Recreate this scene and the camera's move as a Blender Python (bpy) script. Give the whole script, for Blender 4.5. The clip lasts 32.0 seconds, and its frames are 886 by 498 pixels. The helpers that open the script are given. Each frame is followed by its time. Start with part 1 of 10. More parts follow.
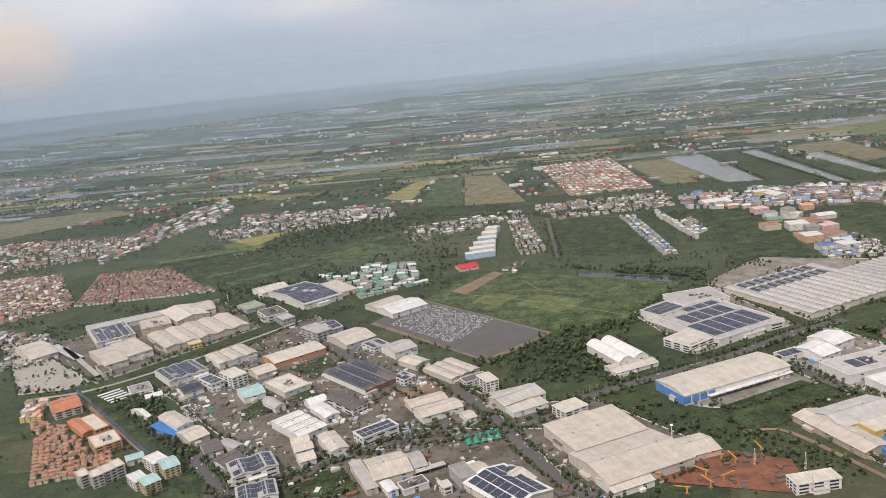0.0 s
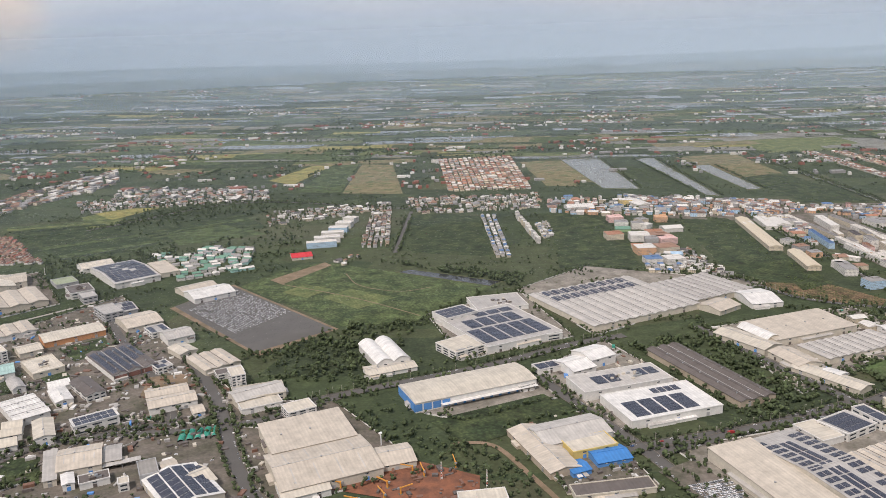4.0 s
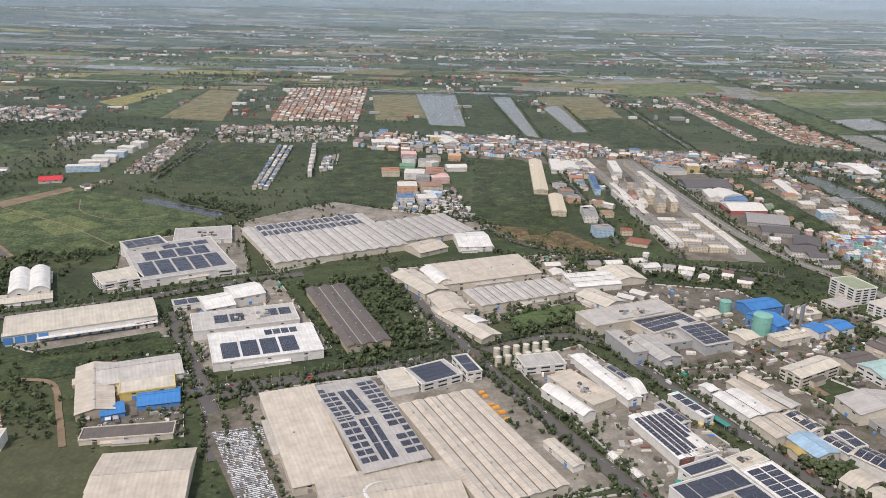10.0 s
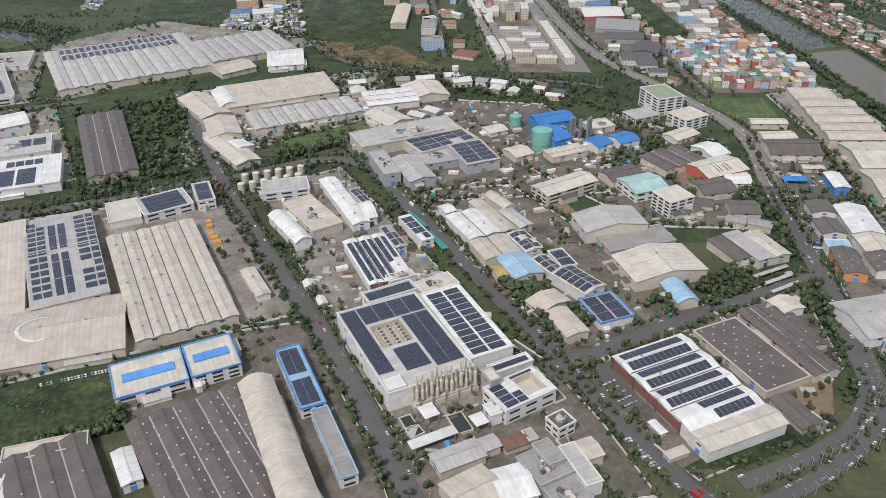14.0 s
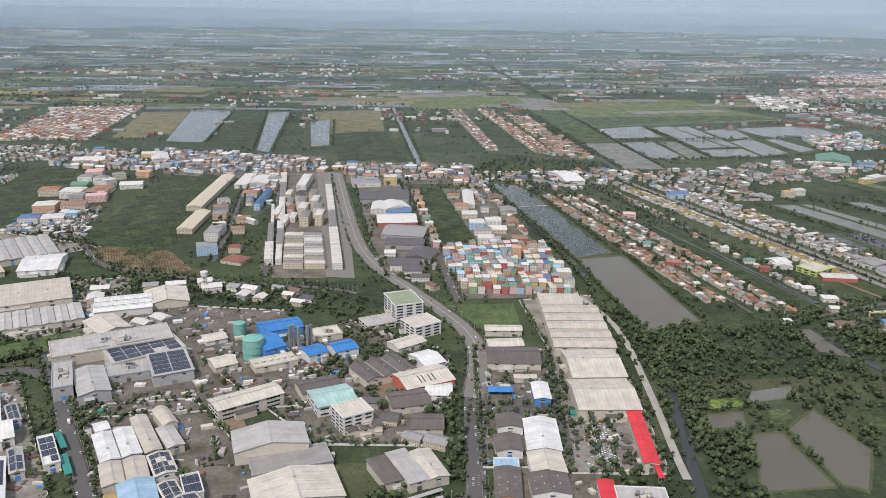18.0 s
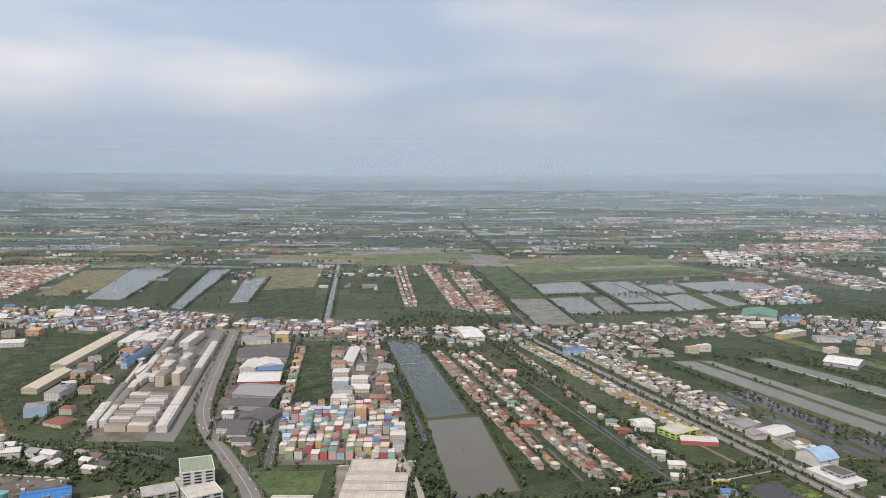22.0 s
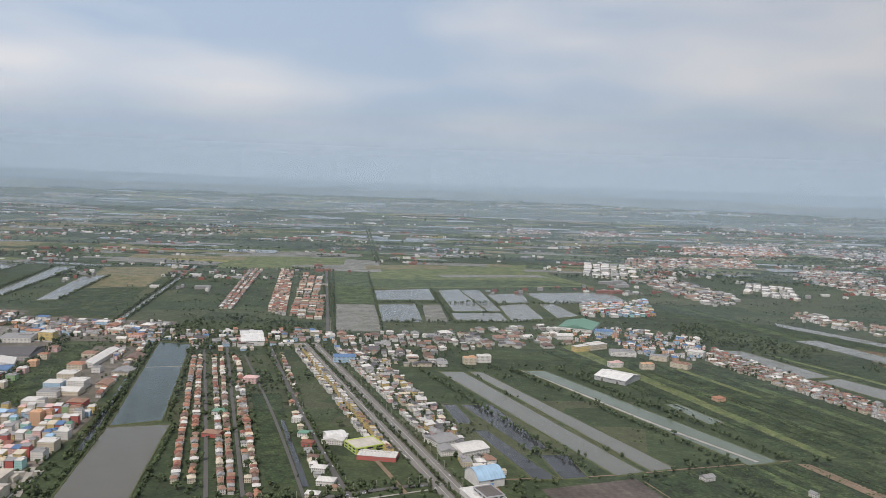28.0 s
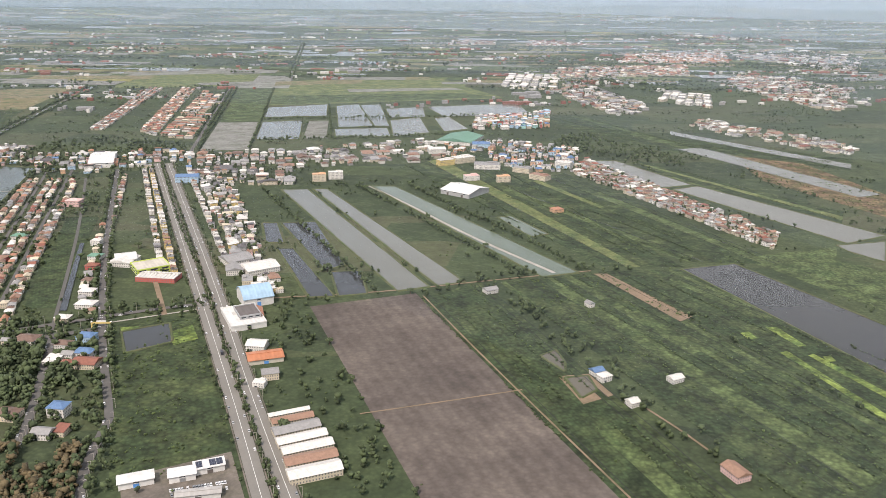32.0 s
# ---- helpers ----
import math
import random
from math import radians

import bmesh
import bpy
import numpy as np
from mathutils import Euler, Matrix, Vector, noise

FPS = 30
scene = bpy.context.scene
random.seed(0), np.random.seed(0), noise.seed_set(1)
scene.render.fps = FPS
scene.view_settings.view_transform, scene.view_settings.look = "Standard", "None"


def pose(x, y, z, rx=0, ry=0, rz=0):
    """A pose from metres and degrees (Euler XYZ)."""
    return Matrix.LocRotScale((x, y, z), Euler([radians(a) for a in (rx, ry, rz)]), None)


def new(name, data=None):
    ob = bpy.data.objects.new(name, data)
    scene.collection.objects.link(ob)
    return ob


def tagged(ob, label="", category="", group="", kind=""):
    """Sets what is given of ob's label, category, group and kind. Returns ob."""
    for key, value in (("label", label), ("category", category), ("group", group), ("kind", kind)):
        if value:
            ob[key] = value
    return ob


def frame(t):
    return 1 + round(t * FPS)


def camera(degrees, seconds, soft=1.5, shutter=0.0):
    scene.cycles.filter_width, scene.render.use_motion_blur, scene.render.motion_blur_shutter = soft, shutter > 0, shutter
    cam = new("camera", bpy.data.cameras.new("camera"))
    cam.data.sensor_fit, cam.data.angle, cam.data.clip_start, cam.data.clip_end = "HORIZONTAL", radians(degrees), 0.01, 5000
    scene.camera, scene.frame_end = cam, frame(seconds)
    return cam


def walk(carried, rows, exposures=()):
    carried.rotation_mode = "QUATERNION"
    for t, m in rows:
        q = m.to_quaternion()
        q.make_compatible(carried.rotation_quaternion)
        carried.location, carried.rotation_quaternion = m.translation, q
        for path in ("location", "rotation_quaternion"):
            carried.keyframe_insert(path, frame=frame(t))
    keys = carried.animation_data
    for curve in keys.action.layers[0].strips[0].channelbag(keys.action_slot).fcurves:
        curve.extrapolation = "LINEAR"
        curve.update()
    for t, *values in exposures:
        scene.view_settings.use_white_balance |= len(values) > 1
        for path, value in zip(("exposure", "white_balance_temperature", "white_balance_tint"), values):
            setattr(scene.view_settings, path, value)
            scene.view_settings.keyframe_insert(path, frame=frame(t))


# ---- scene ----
cam = camera(56.4, 32.0, soft=0.75)
METRES, EYE, TILT, LEAN, TURN = 1180.0, 250.0, -13.54, 6.05, 0.0
ROWS = [
    (0.0, 0.0000, 0.0000, 0.0000, -0.00, 0.00, -0.00),
    (0.5, 0.0163, 0.0014, 0.0012, 0.09, -0.03, -0.08),
    (1.0, 0.0326, 0.0029, 0.0024, 0.05, -0.15, -0.20),
    (1.5, 0.0489, 0.0043, 0.0035, -0.01, -0.40, -0.40),
    (2.0, 0.0653, 0.0058, 0.0047, -0.04, -0.69, -0.83),
    (2.5, 0.0816, 0.0073, 0.0059, -0.29, -0.80, -1.57),
    (3.0, 0.0980, 0.0088, 0.0071, -0.77, -0.77, -2.48),
    (3.5, 0.1144, 0.0103, 0.0082, -1.37, -0.70, -3.34),
    (5.5, 0.1799, 0.0165, 0.0129, -3.40, -1.44, -4.88),
    (6.0, 0.1963, 0.0180, 0.0141, -3.51, -1.44, -5.00),
    (6.5, 0.2126, 0.0196, 0.0153, -3.56, -1.26, -5.00),
    (7.0, 0.2289, 0.0212, 0.0164, -3.50, -0.99, -4.98),
    (7.5, 0.2452, 0.0228, 0.0176, -3.36, -0.72, -5.07),
    (8.0, 0.2615, 0.0243, 0.0188, -3.28, -0.52, -5.28),
    (8.5, 0.2777, 0.0259, 0.0200, -3.22, -0.59, -5.57),
    (9.0, 0.2939, 0.0275, 0.0211, -3.29, -1.23, -5.90),
    (9.5, 0.3101, 0.0291, 0.0223, -3.61, -2.72, -6.23),
    (10.0, 0.3263, 0.0307, 0.0235, -4.15, -4.92, -6.35),
    (10.5, 0.3424, 0.0323, 0.0246, -4.83, -7.45, -6.33),
    (11.0, 0.3584, 0.0339, 0.0258, -5.34, -10.10, -6.10),
    (11.5, 0.3744, 0.0354, 0.0269, -5.67, -12.41, -5.77),
    (12.0, 0.3904, 0.0370, 0.0281, -5.67, -14.55, -5.41),
    (12.5, 0.4064, 0.0386, 0.0293, -5.44, -16.26, -5.05),
    (13.0, 0.4222, 0.0401, 0.0304, -4.97, -17.45, -4.73),
    (13.5, 0.4381, 0.0417, 0.0316, -4.74, -17.83, -4.58),
    (14.0, 0.4539, 0.0432, 0.0327, -4.61, -17.29, -4.54),
    (14.5, 0.4696, 0.0448, 0.0339, -5.05, -16.09, -4.70),
    (15.0, 0.4853, 0.0463, 0.0350, -5.84, -14.19, -4.94),
    (15.5, 0.5009, 0.0478, 0.0362, -6.45, -12.29, -5.11),
    (17.5, 0.5630, 0.0538, 0.0408, -7.86, -4.75, -5.10),
    (18.0, 0.5783, 0.0553, 0.0420, -8.10, -3.09, -4.91),
    (18.5, 0.5937, 0.0567, 0.0431, -8.22, -1.71, -4.67),
    (19.0, 0.6089, 0.0582, 0.0443, -8.21, -0.51, -4.47),
    (19.5, 0.6242, 0.0596, 0.0454, -8.12, 0.59, -4.28),
    (20.0, 0.6393, 0.0610, 0.0466, -7.88, 1.70, -4.34),
    (20.5, 0.6545, 0.0624, 0.0477, -7.58, 2.89, -4.58),
    (21.0, 0.6695, 0.0638, 0.0489, -7.21, 4.37, -4.79),
    (21.5, 0.6846, 0.0651, 0.0500, -6.90, 6.05, -4.84),
    (22.0, 0.6995, 0.0665, 0.0512, -6.67, 7.72, -4.71),
    (22.5, 0.7145, 0.0678, 0.0523, -6.62, 9.11, -4.59),
    (23.0, 0.7294, 0.0691, 0.0535, -6.78, 10.11, -4.53),
    (23.5, 0.7442, 0.0704, 0.0547, -6.96, 10.70, -4.67),
    (24.0, 0.7590, 0.0717, 0.0558, -7.13, 11.02, -4.83),
    (24.5, 0.7738, 0.0729, 0.0570, -7.23, 11.06, -4.95),
    (25.0, 0.7885, 0.0741, 0.0582, -7.37, 10.80, -5.11),
    (25.5, 0.8032, 0.0754, 0.0593, -7.69, 10.21, -5.28),
    (26.0, 0.8179, 0.0766, 0.0605, -8.05, 9.48, -5.50),
    (26.5, 0.8326, 0.0777, 0.0617, -8.32, 8.86, -5.70),
    (28.5, 0.8909, 0.0823, 0.0664, -8.66, 8.37, -6.25),
    (29.0, 0.9055, 0.0833, 0.0676, -8.82, 7.01, -6.24),
    (29.5, 0.9200, 0.0844, 0.0688, -8.90, 5.03, -6.17),
    (30.0, 0.9345, 0.0854, 0.0700, -8.91, 2.91, -6.02),
    (30.5, 0.9491, 0.0864, 0.0712, -8.85, 0.88, -5.73),
    (31.0, 0.9636, 0.0874, 0.0725, -8.83, -0.77, -5.43),
    (31.5, 0.9782, 0.0884, 0.0737, -8.91, -2.36, -5.00),
    (32.0, 0.9927, 0.0894, 0.0749, -9.30, -3.93, -4.68),
]
walk(cam, [(t, pose(0, 0, EYE, TILT, LEAN, TURN) @ pose(METRES * x, METRES * y, METRES * z, 90 + pitch, roll, yaw)) for t, x, y, z, yaw, pitch, roll in ROWS],
     exposures=[(0.0, -0.10, 6600, 14), (9.0, -0.08, 6500, 14), (12.0, -0.1, 6250, 12), (14.0, -0.2, 6100, 11), (15.0, -0.14, 6050, 10), (18.0, -0.1, 6150, 12), (21.0, -0.05, 6450, 14), (23.0, -0.26, 6400, 12), (26.0, -0.27, 6300, 11), (29.0, -0.22, 6500, 12), (30.0, -0.06, 6750, 14), (31.0, 0.12, 6800, 14), (32.0, 0.3, 6650, 13)])

# ---- sky, sun and exposure ----
SUN_UP, SUN_TURN = 52.0, 205.0
world = bpy.data.worlds.new("sky")
scene.world = world
world.use_nodes = True
wt = world.node_tree
wt.nodes.clear()


def wnode(kind, **props):
    nd = wt.nodes.new(kind)
    for k, v in props.items():
        nd.inputs[k].default_value = v
    return nd


w_out, w_bg = wnode("ShaderNodeOutputWorld"), wnode("ShaderNodeBackground", Strength=1.0)
w_sky = wt.nodes.new("ShaderNodeTexSky")
w_sky.sky_type, w_sky.sun_disc = "NISHITA", False
w_sky.sun_elevation, w_sky.sun_rotation, w_sky.air_density, w_sky.dust_density = radians(SUN_UP), radians(SUN_TURN), 1.2, 3.0
w_dim = wt.nodes.new("ShaderNodeVectorMath")
w_dim.operation = "SCALE"
w_dim.inputs["Scale"].default_value = 0.09
w_co, w_map = wnode("ShaderNodeTexCoord"), wnode("ShaderNodeMapping")
w_map.inputs["Scale"].default_value = (1.7, 1.7, 7.5)
w_map.inputs["Location"].default_value = (0.35, 0.1, 0.2)
w_noise = wnode("ShaderNodeTexNoise", Scale=1.6, Detail=5.0, Roughness=0.45)
w_ramp = wt.nodes.new("ShaderNodeValToRGB")
w_ramp.color_ramp.elements[0].position, w_ramp.color_ramp.elements[1].position = 0.39, 0.64
w_cloud = wt.nodes.new("ShaderNodeValToRGB")
w_cloud.color_ramp.elements[0].color, w_cloud.color_ramp.elements[1].color = (0.46, 0.56, 0.70, 1), (0.80, 0.79, 0.80, 1)
w_mix = wt.nodes.new("ShaderNodeMix")
w_mix.data_type = "RGBA"
w_mix.inputs["Factor"].default_value = 0.85
w_sep, w_low = wnode("ShaderNodeSeparateXYZ"), wt.nodes.new("ShaderNodeMapRange")
w_low.inputs["From Min"].default_value, w_low.inputs["From Max"].default_value = 0.085, -0.005
w_haze = wt.nodes.new("ShaderNodeMix")
w_haze.data_type = "RGBA"
# brighter towards the western light, with a small warm break in the cloud
WEST = (-0.448, 0.893, 0.036)
w_dot, w_side, w_bright, w_break, w_warm = wt.nodes.new("ShaderNodeVectorMath"), wt.nodes.new("ShaderNodeMapRange"), wt.nodes.new("ShaderNodeVectorMath"), wt.nodes.new("ShaderNodeMapRange"), wt.nodes.new("ShaderNodeMix")
w_dot.operation, w_bright.operation, w_warm.data_type = "DOT_PRODUCT", "SCALE", "RGBA"
w_dot.inputs[1].default_value = WEST
for node, nums in ((w_side, (0.45, 1.0, 0.93, 1.24)), (w_break, (0.9975, 0.99995, 0.0, 0.55))):
    for key, num in zip(("From Min", "From Max", "To Min", "To Max"), nums):
        node.inputs[key].default_value = num
w_break.interpolation_type = "SMOOTHSTEP"
w_warm.inputs["B"].default_value = (0.95, 0.72, 0.52, 1)
HAZE = (0.43, 0.48, 0.55, 1)
w_haze.inputs["B"].default_value = HAZE
for a, b in ((w_sky.outputs[0], w_dim.inputs[0]), (w_co.outputs["Generated"], w_map.inputs[0]), (w_map.outputs[0], w_noise.inputs["Vector"]),
             (w_noise.outputs[0], w_ramp.inputs[0]), (w_ramp.outputs[0], w_cloud.inputs[0]), (w_dim.outputs[0], w_mix.inputs["A"]),
             (w_cloud.outputs[0], w_mix.inputs["B"]), (w_co.outputs["Generated"], w_sep.inputs[0]), (w_sep.outputs["Z"], w_low.inputs["Value"]),
             (w_low.outputs[0], w_haze.inputs["Factor"]), (w_mix.outputs["Result"], w_haze.inputs["A"]), (w_haze.outputs["Result"], w_bright.inputs[0]), (w_co.outputs["Generated"], w_dot.inputs[0]), (w_dot.outputs["Value"], w_side.inputs["Value"]), (w_dot.outputs["Value"], w_break.inputs["Value"]),
             (w_side.outputs[0], w_bright.inputs["Scale"]), (w_bright.outputs[0], w_warm.inputs["A"]), (w_break.outputs[0], w_warm.inputs["Factor"]), (w_warm.outputs["Result"], w_bg.inputs["Color"]),
             (w_bg.outputs[0], w_out.inputs["Surface"])):
    wt.links.new(a, b)
sun = new("sun", bpy.data.lights.new("sun", "SUN"))
sun.data.energy, sun.data.angle, sun.data.color = 3.3, radians(9), (1.0, 0.92, 0.85)
sun.matrix_world = pose(0, 0, 900, 90 - SUN_UP, 0, -32)

# ---- materials ----
MATS = {}


def material(name, col, rough=0.8, vary=0.16, scale=0.25, fine=4.0, rand=0.06, bump=0.3, metal=0.0, bands=0.0, bandaxis="X", island=0.0, col2=None, spread=0.5, world_co=False, ior=1.45, rows=None, mottle=0.0, sheets=0.0):
    """A surface with broad stains, fine grain, a random tint for each thing, and optional ribs."""
    m = bpy.data.materials.new(name)
    m.use_nodes = True
    t = m.node_tree
    n, lk = t.nodes, t.links
    p = n["Principled BSDF"]
    p.inputs["Roughness"].default_value, p.inputs["Metallic"].default_value, p.inputs["IOR"].default_value = rough, metal, ior
    if world_co:
        co = n.new("ShaderNodeNewGeometry").outputs["Position"]
    else:
        co = n.new("ShaderNodeTexCoord").outputs["Object"]
    big, small = n.new("ShaderNodeTexNoise"), n.new("ShaderNodeTexNoise")
    big.inputs["Scale"].default_value, big.inputs["Detail"].default_value, big.inputs["Roughness"].default_value = scale, 6, 0.65
    small.inputs["Scale"].default_value, small.inputs["Detail"].default_value = fine, 3
    lk.new(co, big.inputs["Vector"]), lk.new(co, small.inputs["Vector"])
    base = n.new("ShaderNodeMix")
    base.data_type = "RGBA"
    c2 = col2 or tuple(c * (1 - 2.2 * vary) for c in col)
    base.inputs["A"].default_value, base.inputs["B"].default_value = (*col, 1), (*c2, 1)
    r = n.new("ShaderNodeMapRange")
    r.inputs["From Min"].default_value, r.inputs["From Max"].default_value = 0.5 - 0.25 * spread, 0.5 + 0.5 * spread
    lk.new(big.outputs[0], r.inputs["Value"]), lk.new(r.outputs[0], base.inputs["Factor"])
    hsv = n.new("ShaderNodeHueSaturation")
    lk.new(base.outputs["Result"], hsv.inputs["Color"])
    val = n.new("ShaderNodeMath")
    val.operation = "MULTIPLY_ADD"
    lk.new(small.outputs[0], val.inputs[0])
    val.inputs[1].default_value, val.inputs[2].default_value = 2 * vary, 1 - vary
    add = n.new("ShaderNodeMath")
    add.operation = "MULTIPLY_ADD"
    if island:
        lk.new(n.new("ShaderNodeNewGeometry").outputs["Random Per Island"], add.inputs[0])
    else:
        lk.new(n.new("ShaderNodeObjectInfo").outputs["Random"], add.inputs[0])
    k = island or rand
    add.inputs[1].default_value = 2 * k
    lk.new(val.outputs[0], add.inputs[2])
    sub = n.new("ShaderNodeMath")
    sub.operation = "SUBTRACT"
    sub.inputs[1].default_value = k
    lk.new(add.outputs[0], sub.inputs[0]), lk.new(sub.outputs[0], hsv.inputs["Value"])
    lk.new(hsv.outputs[0], p.inputs["Base Color"])
    height = small.outputs[0]
    if bands:
        wv = n.new("ShaderNodeTexWave")
        wv.wave_type, wv.bands_direction = "BANDS", bandaxis
        wv.inputs["Scale"].default_value, wv.inputs["Distortion"].default_value = bands, 0.0
        lk.new(co, wv.inputs["Vector"])
        height = wv.outputs["Fac"]
        dark = n.new("ShaderNodeMix")
        dark.data_type, dark.blend_type = "RGBA", "MULTIPLY"
        dark.inputs["Factor"].default_value = 0.07
        lk.new(hsv.outputs[0], dark.inputs["A"]), lk.new(wv.outputs["Color"], dark.inputs["B"]), lk.new(dark.outputs["Result"], p.inputs["Base Color"])
    if rows:
        turn, wv, mul = n.new("ShaderNodeMapping"), n.new("ShaderNodeTexWave"), n.new("ShaderNodeMix")
        turn.inputs["Rotation"].default_value = (0, 0, radians(75))
        wv.wave_type, wv.bands_direction = "BANDS", "Y"
        wv.inputs["Scale"].default_value, wv.inputs["Distortion"].default_value, wv.inputs["Detail"].default_value, wv.inputs["Detail Scale"].default_value = rows[0] * 0.3, 3.0, 3.0, 0.6
        mul.data_type, mul.blend_type = "RGBA", "MULTIPLY"
        mul.inputs["Factor"].default_value = rows[1] * 2
        lk.new(co, turn.inputs[0]), lk.new(turn.outputs[0], wv.inputs["Vector"])
        lk.new(hsv.outputs[0], mul.inputs["A"]), lk.new(wv.outputs["Color"], mul.inputs["B"]), lk.new(mul.outputs["Result"], p.inputs["Base Color"])
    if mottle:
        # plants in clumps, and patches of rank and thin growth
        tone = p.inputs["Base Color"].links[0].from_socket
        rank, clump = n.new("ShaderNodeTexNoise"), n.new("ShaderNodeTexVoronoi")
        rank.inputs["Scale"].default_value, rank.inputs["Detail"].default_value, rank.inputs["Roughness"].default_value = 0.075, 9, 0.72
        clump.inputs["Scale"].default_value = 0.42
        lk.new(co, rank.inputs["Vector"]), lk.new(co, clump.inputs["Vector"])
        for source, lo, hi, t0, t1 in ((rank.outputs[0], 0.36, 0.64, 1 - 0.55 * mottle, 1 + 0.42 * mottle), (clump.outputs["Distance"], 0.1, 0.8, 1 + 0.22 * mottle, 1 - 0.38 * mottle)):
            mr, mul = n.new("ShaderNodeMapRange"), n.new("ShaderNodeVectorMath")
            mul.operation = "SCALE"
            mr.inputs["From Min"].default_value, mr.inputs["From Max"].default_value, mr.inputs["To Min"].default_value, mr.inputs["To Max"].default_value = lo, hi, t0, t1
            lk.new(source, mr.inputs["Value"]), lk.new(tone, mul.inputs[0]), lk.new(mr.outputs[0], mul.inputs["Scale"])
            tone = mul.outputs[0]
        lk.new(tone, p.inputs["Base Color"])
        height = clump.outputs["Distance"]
    if sheets:
        # roof sheets of slightly unlike age, with streaks down the slope
        tone = p.inputs["Base Color"].links[0].from_socket
        stretch, streak, mr, mul = n.new("ShaderNodeMapping"), n.new("ShaderNodeTexNoise"), n.new("ShaderNodeMapRange"), n.new("ShaderNodeVectorMath")
        stretch.inputs["Scale"].default_value = (0.42, 0.035, 0.1) if bandaxis == "X" else (0.035, 0.42, 0.1)
        streak.inputs["Scale"].default_value, streak.inputs["Detail"].default_value, streak.inputs["Roughness"].default_value = 1.0, 4, 0.7
        mr.inputs["From Min"].default_value, mr.inputs["From Max"].default_value, mr.inputs["To Min"].default_value, mr.inputs["To Max"].default_value = 0.35, 0.65, 1 - sheets, 1 + 0.6 * sheets
        mul.operation = "SCALE"
        lk.new(co, stretch.inputs[0]), lk.new(stretch.outputs[0], streak.inputs["Vector"]), lk.new(streak.outputs[0], mr.inputs["Value"])
        lk.new(tone, mul.inputs[0]), lk.new(mr.outputs[0], mul.inputs["Scale"]), lk.new(mul.outputs[0], p.inputs["Base Color"])
    b = n.new("ShaderNodeBump")
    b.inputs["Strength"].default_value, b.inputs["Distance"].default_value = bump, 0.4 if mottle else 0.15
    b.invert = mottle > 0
    lk.new(height, b.inputs["Height"]), lk.new(b.outputs[0], p.inputs["Normal"])
    MATS[name] = m
    return m


ROOFS = dict(cream=(0.66, 0.60, 0.50), tan=(0.60, 0.53, 0.44), grey=(0.49, 0.465, 0.435), dark=(0.155, 0.132, 0.118), white=(0.80, 0.78, 0.74), pale=(0.55, 0.52, 0.48),
             blueroof=(0.06, 0.24, 0.58), bluepale=(0.36, 0.52, 0.66), redroof=(0.72, 0.05, 0.06), tealroof=(0.42, 0.60, 0.56), concrete=(0.36, 0.34, 0.31), greenroof=(0.34, 0.38, 0.25),
             rust=(0.24, 0.13, 0.09), mustard=(0.52, 0.38, 0.14), greenteal=(0.05, 0.30, 0.24), orange=(0.55, 0.22, 0.11))
for k, c in ROOFS.items():
    material("roof_" + k, c, 0.55, 0.15, 0.16, 1.3, 0.06, 0.35, bands=0.14, spread=0.55, sheets=0.09)
    material("roofy_" + k, c, 0.55, 0.15, 0.16, 1.3, 0.06, 0.35, bands=0.14, bandaxis="Y", spread=0.55, sheets=0.09)
WALLS = dict(white=(0.74, 0.72, 0.68), cream=(0.60, 0.55, 0.46), grey=(0.42, 0.42, 0.42), tan=(0.48, 0.40, 0.31), bluewall=(0.10, 0.27, 0.58), redwall=(0.55, 0.14, 0.10), maroon=(0.26, 0.12, 0.09), yellow=(0.72, 0.55, 0.20), orangewall=(0.62, 0.30, 0.14), limewall=(0.55, 0.66, 0.15))
for k, c in WALLS.items():
    material("wall_" + k, c, 0.75, 0.12, 0.3, 2.0, 0.06, 0.15, spread=0.6)
HOUSE = dict(h_white=(0.72, 0.69, 0.64), h_cream=(0.62, 0.54, 0.41), h_pink=(0.70, 0.47, 0.43), h_blue=(0.42, 0.58, 0.72), h_teal=(0.38, 0.63, 0.58), h_orange=(0.66, 0.40, 0.24), h_grey=(0.38, 0.37, 0.36),
             h_red=(0.50, 0.12, 0.10), h_yellow=(0.66, 0.50, 0.20), h_green=(0.30, 0.44, 0.22), h_lime=(0.55, 0.66, 0.15))
for k, c in HOUSE.items():
    material(k, c, 0.75, 0.10, 0.5, 2.5, 0.08, 0.15, island=0.10, spread=0.6)
TILE = dict(t_red=(0.28, 0.115, 0.08), t_orange=(0.42, 0.21, 0.13), t_brown=(0.20, 0.13, 0.10), t_grey=(0.32, 0.31, 0.30), t_dark=(0.13, 0.12, 0.12), t_white=(0.70, 0.67, 0.62), t_blue=(0.13, 0.22, 0.38), t_green=(0.16, 0.30, 0.22), t_rust=(0.33, 0.20, 0.14))
for k, c in TILE.items():
    material(k, c, 0.65, 0.16, 0.6, 3.0, 0.08, 0.3, island=0.12, spread=0.6)
material("trim_blue", (0.12, 0.32, 0.70), 0.5)
material("trim_bluepale", (0.36, 0.50, 0.64), 0.5)
material("trim_white", (0.78, 0.77, 0.74), 0.6)
material("steel", (0.45, 0.46, 0.47), 0.45, 0.12, metal=0.6)
material("tank_green", (0.22, 0.48, 0.40), 0.5, 0.12, spread=0.8)
material("tank_cream", (0.62, 0.57, 0.46), 0.55, 0.14)
material("tank_steel", (0.42, 0.42, 0.42), 0.4, 0.14, metal=0.5)
